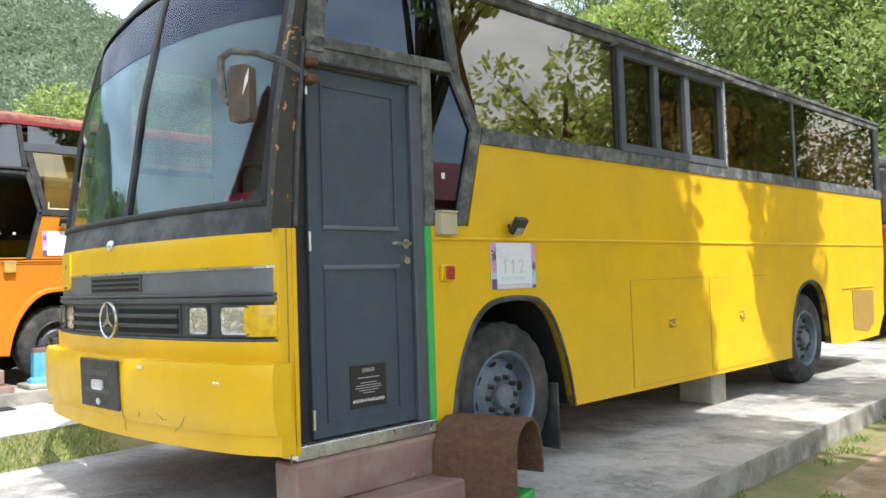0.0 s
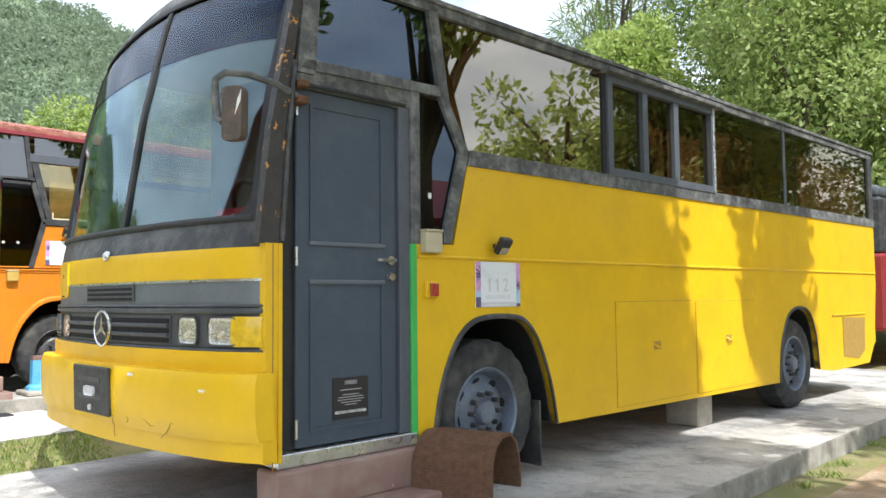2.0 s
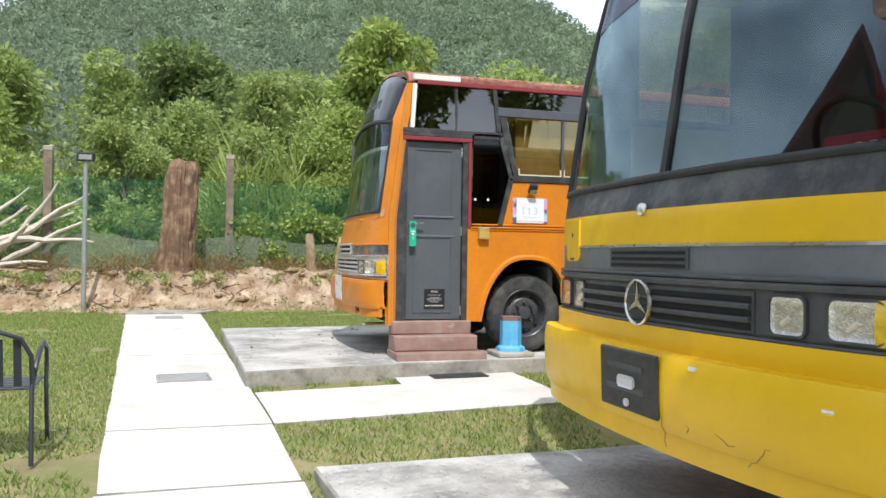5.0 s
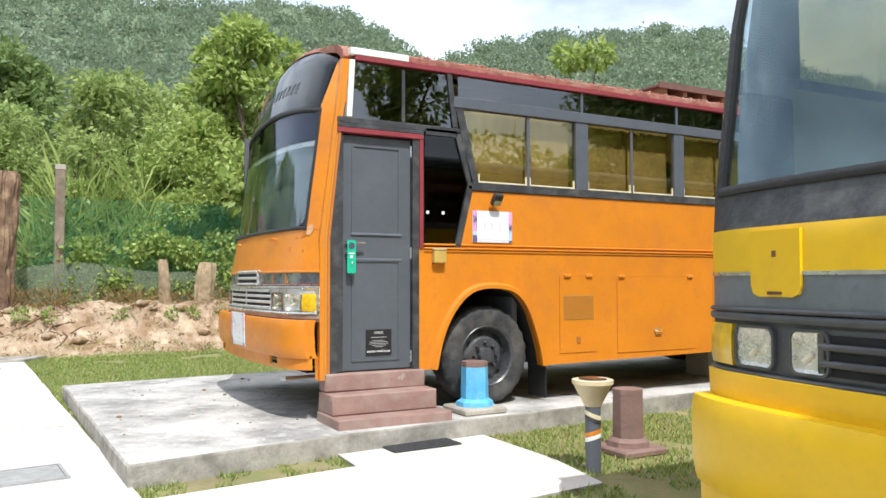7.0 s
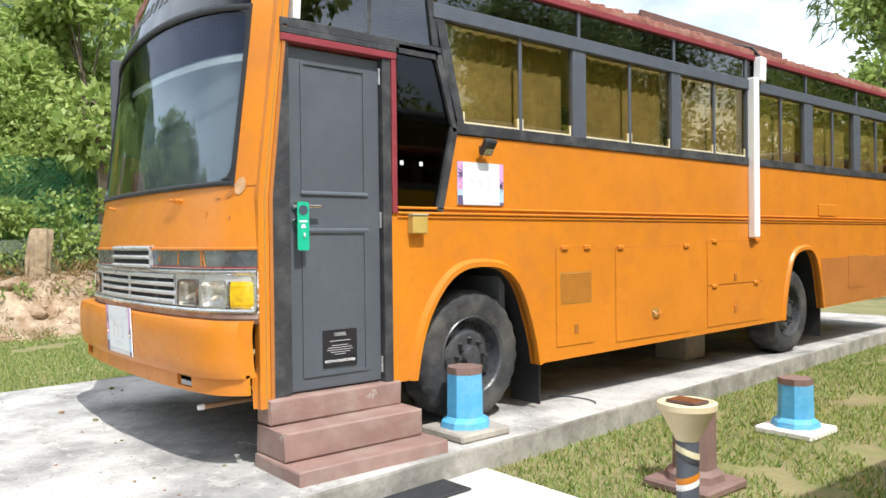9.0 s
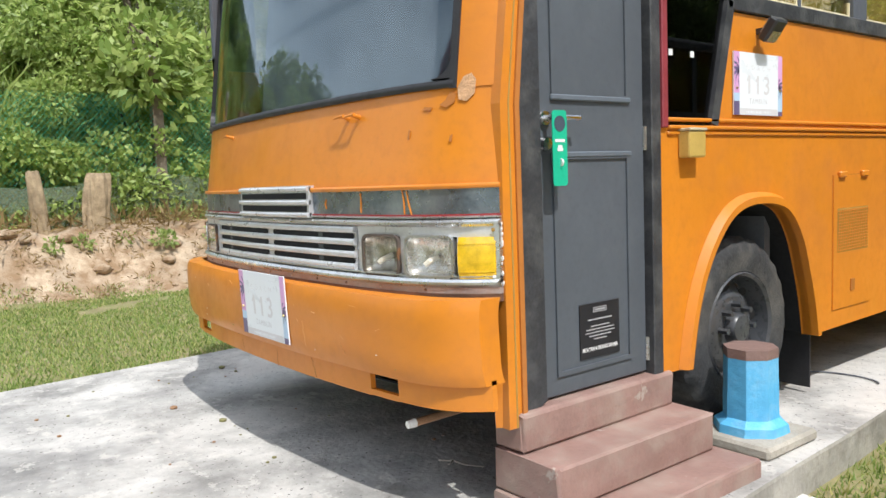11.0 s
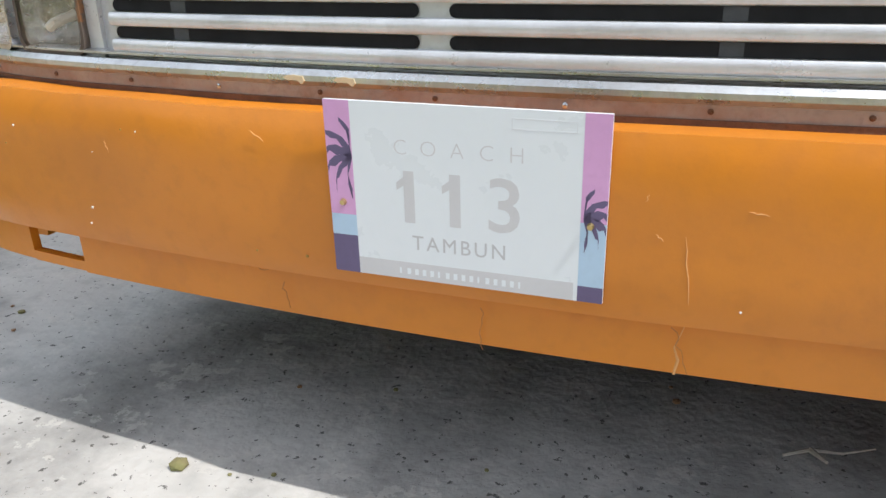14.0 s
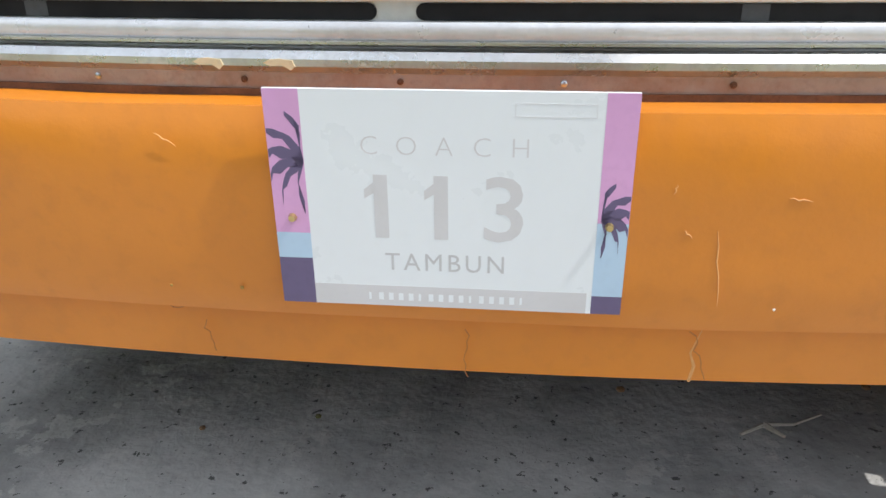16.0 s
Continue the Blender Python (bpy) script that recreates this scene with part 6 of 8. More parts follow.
    part("dashboard", newbox(-1.0, 1.0, 0.24, 0.52, 1.15, 1.40, bevel=0.05, seg=2), M["interior"], bus)
    sw = thing("steering_wheel", pose(0.45, 0.62, 1.55, -62, 0, 0), "")
    tagged(sw, "black steering wheel behind the windscreen")
    sw.parent = bus
    bm = bmesh.new()
    lathe(bm, [(0.225 + 0.016 * math.cos(k), 0.016 * math.sin(k)) for k in np.linspace(0, 2 * math.pi, 9)], 32, "z")
    part("wheel_ring", bm, M["lamp_black"], sw, smooth=True)
    bm = bmesh.new()
    tube(bm, [(-0.22, 0, 0), (0, 0, -0.04), (0.22, 0, 0)], 0.014)
    tube(bm, [(0, 0, -0.04), (0, 0, -0.45)], 0.03)
    part("spokes", bm, M["lamp_black"], sw, smooth=True)
    part("partition", newbox(0.55, W - 0.13, 0.95, 0.98, 0.35, 1.95), M["green_board"], bus, "green board behind the cab")
    bm = bmesh.new()
    for k in range(16):
        x = 0.1 + k * 0.06
        cyl(bm, (x, 1.05 + 0.02 * (k % 2), 0.6), (x, 1.05 + 0.02 * (k % 2), 2.2), 0.034, n=8)
    part("curtain", bm, M["curtain"], bus, "hanging dark red curtain", smooth=True)
    part("partition", newbox(-1.12, W - 0.12, 1.12, 1.15, 0.34, 2.63), M["interior"], bus)


build_yellow(yellow_coach)
floodlight(yellow_coach, W, 1.765, 1.40, "small black solar floodlight on the yellow side panel")
wall_box(yellow_coach, W, 1.235, 1.40, M["beige_box"], "weathered beige lamp box on the yellow side panel", 0.06)
door_label(yellow_coach, W - 0.031, 0.735, 0.615)
sign_board(yellow_coach, pose(W + 0.010, 1.785, 1.175, 0, 0, 90), "112", "KUALA KANGSAR", 0.385, 0.262)
card = thing("dash_card", YB @ pose(0.86, 0.27, 1.50, 0, 0, 10), "small red card lying inside the windscreen", "card")
part("card_face", newbox(-0.17, 0.17, -0.004, 0.0, -0.045, 0.05), M["red_sign"], card)
for k in range(3):
    part("print_mark", newbox(-0.05 + k * 0.05, -0.03 + k * 0.05, -0.006, -0.003, -0.02, 0.02), M["ink_white"], card)

# ---------------------------------------------------------------- ground
def ramp(a, b, v):
    t = max(0.0, min(1.0, (v - a) / (b - a)))
    return t * t * (3 - 2 * t)


def ground_z(x, y):
    """Level walk by the orange coach, falling a little towards the yellow one, with a sandy bank beyond the end of the walk."""
    z = -0.15 * ramp(-5.2, -1.5, x) - 0.02
    edge = -15.0 + 0.12 * (y - 1.0) * 0.4
    if x < edge + 1:
        n = noise.noise((x * 0.9, y * 0.9, 0.3))
        z += (0.78 + 0.10 * n) * ramp(edge + 0.25 + 0.25 * n, edge - 0.95 + 0.2 * n, x)
        z += (0.10 * noise.noise((x * 2.2, y * 2.2, 1.7)) + 0.05 * noise.noise((x * 6, y * 6, 3.7))) * ramp(edge + 0.3, edge - 0.2, x)
    if x < -30:
        z += 1.5 * ramp(-30, -60, x)
    return z


def axis_steps(lo, hi, a, b, d):
    mid = list(np.arange(a, b + 1e-6, d))
    left, s, v = [], d, a
    while v > lo:
        s *= 1.35
        v -= s
        left.append(max(v, lo))
    right, s, v = [], d, b
    while v < hi:
        s *= 1.35
        v += s
        right.append(min(v, hi))
    return left[::-1] + mid + right


gx, gy = axis_steps(-1500, 1500, -19, 4, 0.22), axis_steps(-1500, 1500, -6, 13, 0.25)
verts = [(x, y, ground_z(x, y)) for x in gx for y in gy]
ny = len(gy)
faces = [(i * ny + j, (i + 1) * ny + j, (i + 1) * ny + j + 1, i * ny + j + 1) for i in range(len(gx) - 1) for j in range(ny - 1)]
gm = bpy.data.meshes.new("ground")
gm.from_pydata(verts, [], faces)
gm.materials.append(M["soil"])
gm.materials.append(M["sand"])
for p in gm.polygons:
    c = p.center
    e = -15.0 + 0.048 * (c.y - 1.0)
    p.use_smooth = True
    sandy = (-16.6 < c.x < e + 0.25 and -12 < c.y < 12) or (0.3 < c.x < 2.2 and 4.5 < c.y < 9 and noise.noise((c.x * 0.8, c.y * 0.8, 4.0)) > -0.15)
    p.material_index = 1 if sandy else 0
ground = tagged(new("ground", gm), "short patchy grass on sandy soil with a bare bank", "ground", kind="structure")


def slab(name, poly, z_top, thick, m_top, m_side, label, follow=False, kind="structure", step=0.5):
    """A cast slab; with follow its top lies z_top above the ground under it."""
    bm = bmesh.new()
    pts = []
    n = len(poly)
    for i in range(n):
        a, b = Vector(poly[i]), Vector(poly[(i + 1) % n])
        k = max(1, int((b - a).length / step))
        pts += [a.lerp(b, j / k) for j in range(k)]
    rng = random.Random(len(pts))
    jit = [Vector((p.x + rng.uniform(-0.008, 0.008), p.y + rng.uniform(-0.008, 0.008))) for p in pts]
    top = [bm.verts.new((p.x, p.y, (ground_z(p.x, p.y) + 0.02 if follow else 0) + z_top)) for p in jit]
    inner_c = Vector((sum(p.x for p in jit), sum(p.y for p in jit))) / len(jit)
    rim = [bm.verts.new((p.x + (p.x - inner_c.x) * 0.002, p.y + (p.y - inner_c.y) * 0.002, (ground_z(p.x, p.y) + 0.02 if follow else 0) + z_top - 0.012)) for p in jit]
    low = [bm.verts.new((p.x, p.y, (ground_z(p.x, p.y) + 0.02 if follow else 0) + z_top - thick)) for p in jit]
    f = bm.faces.new(top)
    f.material_index = 0
    m = len(pts)
    for ra, rb in ((top, rim), (rim, low)):
        for i in range(m):
            q = bm.faces.new((ra[i], rb[i], rb[(i + 1) % m], ra[(i + 1) % m]))
            q.material_index = 1
    ob = new(name, finish(bm, name, [m_top, m_side]))
    return tagged(ob, label, name.split("_")[0], kind=kind)


def walk_l(x):
    return -0.62 + (x + 2.6) * 0.096


def walk_r(x):
    return 0.40 + (x + 2.28) * 0.071


walk_way = thing("pavement", pose(0, 0, 0), "pale concrete garden walk cast in long slabs with dark joints", "pavement", kind="structure")
cuts = [7.0, 3.6, 0.1, -3.43, -4.6, -8.3, -11.4, -14.2]
for a, b in zip(cuts, cuts[1:]):
    g = 0.012
    s = slab("slab", [(a - g, walk_l(a)), (a - g, walk_r(a)), (b + g, walk_r(b)), (b + g, walk_l(b))], 0.0, 0.1, M["path"], M["edge"], "", True)
    for key in ("label", "category", "kind"):
        if key in s:
            del s[key]
    s.parent = walk_way
s = slab("slab", [(-4.60, walk_r(-4.6) + 0.012), (-4.86, 2.56), (-5.45, 2.66), (-6.44, 2.66), (-6.36, 1.46), (-5.90, 1.43), (-5.76, walk_r(-5.76) + 0.012)], 0.0, 0.1, M["path"], M["edge"], "", True)
for key in ("label", "category", "kind"):
    if key in s:
        del s[key]
s.parent = walk_way
jb = bmesh.new()
for a in cuts[1:-1]:
    box(jb, a - 0.02, a + 0.02, walk_l(a), walk_r(a), ground_z(a, 0) - 0.03, ground_z(a, 0) + 0.010)
part("joint", jb, M["joint"], walk_way)
slab("pavement_cross", [(-14.15, walk_l(-14.2) - 0.0), (-14.15, walk_r(-14.2)), (-14.75, walk_r(-14.2) + 0.3), (-14.9, walk_l(-14.2) - 0.1)], 0.03, 0.1, M["edge"], M["edge"], "weathered concrete end kerb of the walk", True)
slab("pad_orange", [(-9.95, -0.08), (-6.05, 0.11), (-6.27, 1.46), (-6.36, 2.62), (-6.59, 5.7), (-6.90, 9.9), (-7.0, 11.6), (-10.7, 11.6)], 0.13, 0.25, M["concrete"], M["edge"], "stained concrete parking pad under the orange coach")
slab("pad_yellow", [(-3.48, 0.40), (-0.12, 0.62), (0.0, 3.4), (0.06, 7.2), (0.12, 12.2), (-3.6, 12.2)], -0.012, 0.25, M["concrete"], M["edge"], "stained concrete parking pad under the yellow coach")


def drain_cover(x, y, w, l, rz, z, m, label):
    root = thing("drain_cover", pose(x, y, z, 0, 0, rz), label, "drain cover", "drain covers")
    part("frame", ring(bmesh.new(), [(-l / 2, -w / 2), (l / 2, -w / 2), (l / 2, w / 2), (-l / 2, w / 2)], [(-l / 2 + 0.02, -w / 2 + 0.02), (l / 2 - 0.02, -w / 2 + 0.02), (l / 2 - 0.02, w / 2 - 0.02), (-l / 2 + 0.02, w / 2 - 0.02)], 0.0, 0.012, "z"), M["grate"], root)
    part("lid", newbox(-l / 2 + 0.022, l / 2 - 0.022, -w / 2 + 0.022, w / 2 - 0.022, 0.0, 0.009, bevel=0.003), m, root)


drain_cover(-6.62, -0.42, 0.46, 0.42, 6, 0.0, M["grate"], "grey flush drain cover in the concrete walk")
drain_cover(-2.42, 0.82, 0.42, 0.40, 6, -0.012, M["white"], "pale square cover set in the concrete pad")
drain_cover(-13.4, -0.95, 0.45, 0.5, 6, 0.0, M["grate"], "grey flush drain cover in the concrete walk")


# ---------------------------------------------------------------- steps and mats
def steps(at, y0, y1, levels, base, label):
    """Painted steps against a doorway: levels of (front x, top z) from the top down."""
    root = thing("steps", at, label, "steps", "doorway steps")
    back = -0.12
    for k, (xf, zt) in enumerate(levels):
        spread = 0.0 if k == 0 else (0.02 if k == 1 else 0.06)
        zb = levels[k + 1][1] if k + 1 < len(levels) else base
        bm = newbox(back, xf, y0 - spread * 0.3, y1 + spread, zb, zt, bevel=0.012, seg=2)
        rng = random.Random(k)
        for v in bm.verts:
            v.co += Vector((rng.uniform(-0.004, 0.004), rng.uniform(-0.004, 0.004), rng.uniform(-0.003, 0.003)))
        part("step", bm, M["step"], root)
    return root


steps(pose(-6.74, 1.25, 0), 0.27, 1.09, [(0.022, 0.485), (0.185, 0.35), (0.355, 0.20)], 0.0, "worn maroon painted concrete steps up to the coach door")
steps(YB @ pose(W, 0, 0), 0.265, 1.14, [(0.05, 0.333), (0.22, 0.14), (0.46, -0.03)], -0.18, "maroon painted concrete steps up to the coach door")

door_mat = thing("door_mat", pose(-6.36, 2.06, 0.0, 0, 0, 2), "thin black rubber door mat lying on the concrete", "mat")
mb = newbox(-0.24, 0.24, -0.27, 0.27, 0.004, 0.014, bevel=0.004)
part("sheet", mb, M["rubber_mat"], door_mat)
for k in range(24):
    part("groove", newbox(-0.22, 0.22, -0.25 + k * 0.0217, -0.24 + k * 0.0217, 0.0135, 0.0155), M["rubber_mat"], door_mat)

coir = thing("bent_mat", pose(-0.68, 2.86, -0.012, 0, 0, 17), "brown coir door mat bent over a green wooden stand", "mat")
bm = bmesh.new()
prof = [(-0.19, 0.02), (-0.20, 0.18), (-0.19, 0.30), (-0.14, 0.385), (-0.05, 0.42), (0.06, 0.415), (0.14, 0.36), (0.18, 0.26), (0.195, 0.12)]
rows = [[bm.verts.new((x, y, z)) for y, z in prof] for x in (-0.22, 0.22)]
inner = [[bm.verts.new((x, y * 0.91, z * 0.965)) for y, z in prof] for x in (-0.22, 0.22)]
for i in range(len(prof) - 1):
    bm.faces.new((rows[0][i], rows[0][i + 1], rows[1][i + 1], rows[1][i]))
    f = bm.faces.new((inner[0][i], inner[1][i], inner[1][i + 1], inner[0][i + 1]))
    for k in (0, 1):
        bm.faces.new((rows[k][i], rows[k][i + 1], inner[k][i + 1], inner[k][i]))
for k in (0, -1):
    bm.faces.new((rows[0][k], rows[1][k], inner[1][k], inner[0][k]))
bmesh.ops.subdivide_edges(bm, edges=bm.edges[:], cuts=2, use_grid_fill=True)
for v in bm.verts:
    v.co += Vector((0, 1, 1)) * 0.006 * noise.noise(v.co * 40)
part("mat_sheet", bm, M["coir"], coir, smooth=True)
part("stand", newbox(-0.20, 0.20, -0.13, 0.10, 0.0, 0.05, bevel=0.006), M["green"], coir)
part("upright", newbox(0.14, 0.195, -0.165, -0.125, 0.05, 0.30, bevel=0.006), M["green"], coir)

block = thing("block", pose(-1.0, 6.15, -0.012), "rough concrete block propping the coach", "block", "prop blocks")
part("lump", newbox(-0.25, 0.06, -0.14, 0.12, 0.0, 0.27, bevel=0.015), M["block"], block)
block2 = thing("block", pose(-7.35, 6.2, 0.13), "rough concrete block propping the coach", "block", "prop blocks")
part("lump", newbox(-0.25, 0.10, -0.16, 0.16, 0.0, 0.32, bevel=0.015), M["block"], block2)


twig = thing("twig", pose(-7.25, 1.66, 0.135, 0, 0, 20) @ Matrix.Scale(0.55, 4), "dry grey twig lying on the stained pad", "twig")
tb = bmesh.new()
tube(tb, [(-0.16, 0, 0.004), (-0.05, 0.02, 0.012), (0.06, 0.0, 0.008), (0.20, 0.03, 0.006)], [0.006, 0.008, 0.005, 0.003], 6)
tube(tb, [(-0.05, 0.02, 0.012), (-0.03, -0.07, 0.02)], [0.012, 0.006], 6)
part("stick", tb, M["wood_pale"], twig, smooth=True)
lr = random.Random(3)
for k in range(46):
    lx, ly = lr.uniform(-9.6, -6.6), lr.uniform(0.1, 1.9)
    bm = bmesh.new()
    s = lr.uniform(0.004, 0.012) if k > 3 else 0.022
    bmesh.ops.create_icosphere(bm, subdivisions=1, radius=s)
    for q in bm.verts:
        q.co.z *= 0.5
    ob = part("pebble", bm, M["soil"] if k % 2 else M["timber"], None, at=pose(lx, ly, 0.131 + s * 0.3))
    tagged(ob, "tiny dark crumb of debris on the pad", "debris", "pad debris")

# ---------------------------------------------------------------- garden posts
def post(x, y, z, h, r, m, cap_m, base_m, label, rz=0, foot=1.9):
    root = thing("garden_post", pose(x, y, z, 0, 0, rz), label, "post", "garden posts")
    part("foot", newbox(-r * foot, r * foot, -r * foot, r * foot, 0.0, 0.05, bevel=0.012), base_m, root)
    bm = bmesh.new()
    oct_ = [(r * 1.12 * math.cos(radians(a)), r * 1.12 * math.sin(radians(a))) for a in range(22, 382, 45)]
    rows = []
    for s, zz in ((1.35, 0.05), (1.30, 0.085), (1.0, 0.11), (0.96, h - 0.04)):
        rows.append([bm.verts.new((px * s, py * s, zz)) for px, py in oct_])
    for a, b in zip(rows, rows[1:]):
        for i in range(8):
            bm.faces.new((a[i], a[(i + 1) % 8], b[(i + 1) % 8], b[i]))
    bm.faces.new(rows[-1])
    bm.faces.new(rows[0][::-1])
    bmesh.ops.subdivide_edges(bm, edges=bm.edges[:], cuts=3, use_grid_fill=True)
    for v in bm.verts:
        v.co += v.co.normalized() * 0.004 * noise.noise(v.co * 25 + Vector((x, y, 0)))
    part("shaft", bm, m, root)
    bm = bmesh.new()
    prism(bm, [(px * 0.97, py * 0.97) for px, py in oct_], h - 0.04, h, "z")
    part("cap", bm, cap_m, root)
    return root


post(-6.63, 2.74, 0.13, 0.40, 0.10, M["blue_paint"], M["post_red"], M["block"], "chipped sky-blue octagonal concrete post on a rough foot")
post(-5.62, 4.75, -0.02, 0.365, 0.10, M["blue_paint"], M["post_red"], M["white"], "chipped sky-blue octagonal concrete post on a white foot")
post(-5.45, 3.28, -0.02, 0.44, 0.10, M["post_red"], M["post_red"], M["post_red"], "maroon painted octagonal concrete post on the grass")
post(-4.40, 3.24, ground_z(-4.40, 3.24), 0.34, 0.105, M["post_green"], M["slate"], M["post_green"], "low dark green octagonal post on the grass", foot=1.15)

bol = thing("bollard_lamp", pose(-5.12, 2.70, -0.02), "striped grey bollard with a cream cone-shaped solar lamp on top", "garden lamp")
bm = bmesh.new()
lathe(bm, [(0.048, 0.0), (0.048, 0.40), (0.046, 0.42)], 20, "z")
part("pole", bm, M["slate"], bol, smooth=True)
for k, (z0, m, tilt) in enumerate(((0.205, "white", 0.35), (0.232, "orange", 0.35), (0.318, "black", -0.4), (0.345, "foam", -0.4))):
    bm = bmesh.new()
    lathe(bm, [(0.0490 + 0.0005 * k, z0), (0.0496 + 0.0005 * k, z0 + 0.004), (0.0496 + 0.0005 * k, z0 + 0.024), (0.0490 + 0.0005 * k, z0 + 0.028)], 24, "z")
    for v in bm.verts:
        v.co.z += tilt * (v.co.x + v.co.y) * 0.7
    part("reflective_band", bm, M[m], bol, smooth=True)
bm = bmesh.new()
lathe(bm, [(0.05, 0.41), (0.06, 0.43), (0.12, 0.545), (0.128, 0.55), (0.128, 0.575), (0.11, 0.58), (0.10, 0.572), (0.001, 0.57)], 24, "z")
part("lamp_head", bm, M["cream"], bol, smooth=True)
part("solar_panel", newbox(-0.075, 0.075, -0.055, 0.055, 0.571, 0.586, bevel=0.004), M["solar"], bol)


# ---------------------------------------------------------------- chairs at the walk's edge
def garden_chair(x, y, rz):
    z = ground_z(x, y)
    root = thing("garden_chair", pose(x, y, z, 0, 0, rz), "black metal garden armchair with a slatted seat on the grass", "chair", "garden chairs")
    for s in (-1, 1):
        bm = bmesh.new()
        tube(bm, [(s * 0.27, -0.26, 0.0), (s * 0.26, -0.25, 0.40), (s * 0.265, -0.23, 0.52), (s * 0.27, -0.17, 0.60), (s * 0.27, -0.05, 0.64), (s * 0.27, 0.09, 0.62), (s * 0.265, 0.19, 0.55), (s * 0.25, 0.24, 0.42), (s * 0.26, 0.30, 0.0)], 0.013)
        part("side_frame", bm, M["chair_black"], root, smooth=True)
    bm = bmesh.new()
    tube(bm, [(-0.25, 0.22, 0.40), (-0.25, 0.28, 0.60), (-0.20, 0.30, 0.70), (-0.08, 0.31, 0.745), (0.08, 0.31, 0.745), (0.20, 0.30, 0.70), (0.25, 0.28, 0.60), (0.25, 0.22, 0.40)], 0.013)
    part("back_frame", bm, M["chair_black"], root, smooth=True)
    for k in range(7):
        part("seat_slat", newbox(-0.25, 0.25, -0.24 + k * 0.066, -0.19 + k * 0.066, 0.405, 0.413, bevel=0.003), M["chair_black"], root)
    for k in range(5):
        xx = -0.18 + k * 0.09
        part("back_slat", newbox(xx - 0.02, xx + 0.02, -0.004, 0.004, 0.0, 0.27), M["chair_black"], root, at=pose(0, 0.235, 0.43, -10, 0, 0))


garden_chair(-4.25, -1.38, -86)

# ---------------------------------------------------------------- bank, fence and stumps
fence = thing("fence", pose(0, 0, 0), "green chain-link fence with a dark shade net along its foot", "fence")
FX = -16.9
FY0, FY1 = -13.0, 14.0


def fence_x(y):
    return FX - 0.03 * y


fz = 0.70
for k in range(-3, 4):
    y = 0.07 + k * 3.62
    part("fence_post", newbox(-0.085, 0.085, -0.085, 0.085, -0.2, 2.50, bevel=0.012), M["post_wood"], fence, at=pose(fence_x(y), y, fz))
    part("post_cap", newbox(-0.09, 0.09, -0.09, 0.09, 2.50, 2.60, bevel=0.01), M["block"], fence, at=pose(fence_x(y), y, fz))
wv, wf_ = [], []


def ribbon(a, b, w=0.0034):
    """A thin three-sided wire between two points."""
    i = len(wv)
    for p in (a, b):
        wv.extend([(p[0] + w, p[1], p[2]), (p[0] - w * 0.5, p[1] + w * 0.8, p[2]), (p[0] - w * 0.5, p[1] - w * 0.8, p[2])])
    wf_.extend([(i, i + 1, i + 4, i + 3), (i + 1, i + 2, i + 5, i + 4), (i + 2, i, i + 3, i + 5)])


fh = 2.0
yy = FY0
while yy < FY1:
    for s in (-1, 1):
        ya, yb = yy, yy + s * fh * 0.9
        ribbon((fence_x(ya) + 0.08, ya, fz), (fence_x(yb) + 0.08, yb, fz + fh))
    yy += 0.078
for zz in (fz + 0.02, fz + fh, fz + 2.22, fz + 2.42):
    ribbon((fence_x(FY0) + 0.08, FY0, zz), (fence_x(FY1) + 0.08, FY1, zz), 0.007)
me = bpy.data.meshes.new("chain_link")
me.from_pydata(wv, [], wf_)
me.materials.append(M["fence_green"])
cl = new("chain_link", me)
cl.parent = fence
tagged(cl, "green coated chain-link mesh", kind="stuff")
bm = bmesh.new()
n = 60
rows = []
for j, zz in enumerate((0.0, 0.35, 0.75)):
    rows.append([bm.verts.new((fence_x(FY0 + (FY1 - FY0) * i / n) + 0.14 + 0.05 * math.sin(i * 1.3 + j), FY0 + (FY1 - FY0) * i / n, fz - 0.02 + zz * (1 + 0.12 * math.sin(i * 0.9)))) for i in range(n + 1)])
for a, b in zip(rows, rows[1:]):
    for i in range(n):
        bm.faces.new((a[i], a[i + 1], b[i + 1], b[i]))
part("shade_net", bm, M["net"], fence, "sagging dark shade net", smooth=True)


def stump(x, y, z, h, r, seed, label, m="wood"):
    rng = random.Random(seed)
    bm = bmesh.new()
    rows = []
    n = 18
    for k, (t, s) in enumerate(((0, 1.45), (0.08, 1.2), (0.2, 1.05), (0.45, 1.0), (0.75, 0.93), (0.93, 0.85), (1.0, 0.72))):
        row = []
        for i in range(n):
            a = 2 * math.pi * i / n
            q = 1 + 0.20 * noise.noise((math.cos(a) * 1.6 + seed, math.sin(a) * 1.6, t * 1.2))
            top = h * t + (rng.uniform(-0.10, 0.06) * h * 0.35 if t == 1.0 else 0)
            row.append(bm.verts.new((r * s * q * math.cos(a) + 0.05 * t, r * s * q * math.sin(a) + 0.06 * t * h, top)))
        rows.append(row)
    for a, b in zip(rows, rows[1:]):
        for i in range(n):
            bm.faces.new((a[i], a[(i + 1) % n], b[(i + 1) % n], b[i]))
    bm.faces.new(rows[-1])
    bmesh.ops.subdivide_edges(bm, edges=bm.edges[:], cuts=4, use_grid_fill=True)
    for v in bm.verts:
        d = Vector((v.co.x, v.co.y, 0))
        v.co += d.normalized() * r * (0.14 * noise.noise((v.co.x * 9, v.co.y * 9, v.co.z * 2 + seed)) + 0.16 * noise.noise((v.co.x * 24, v.co.y * 24, v.co.z * 1.6 + seed)))
    ob = part("tree_stump", bm, M[m], None, smooth=True, at=pose(x, y, z - 0.05))
    return tagged(ob, label, "stump", "stumps")


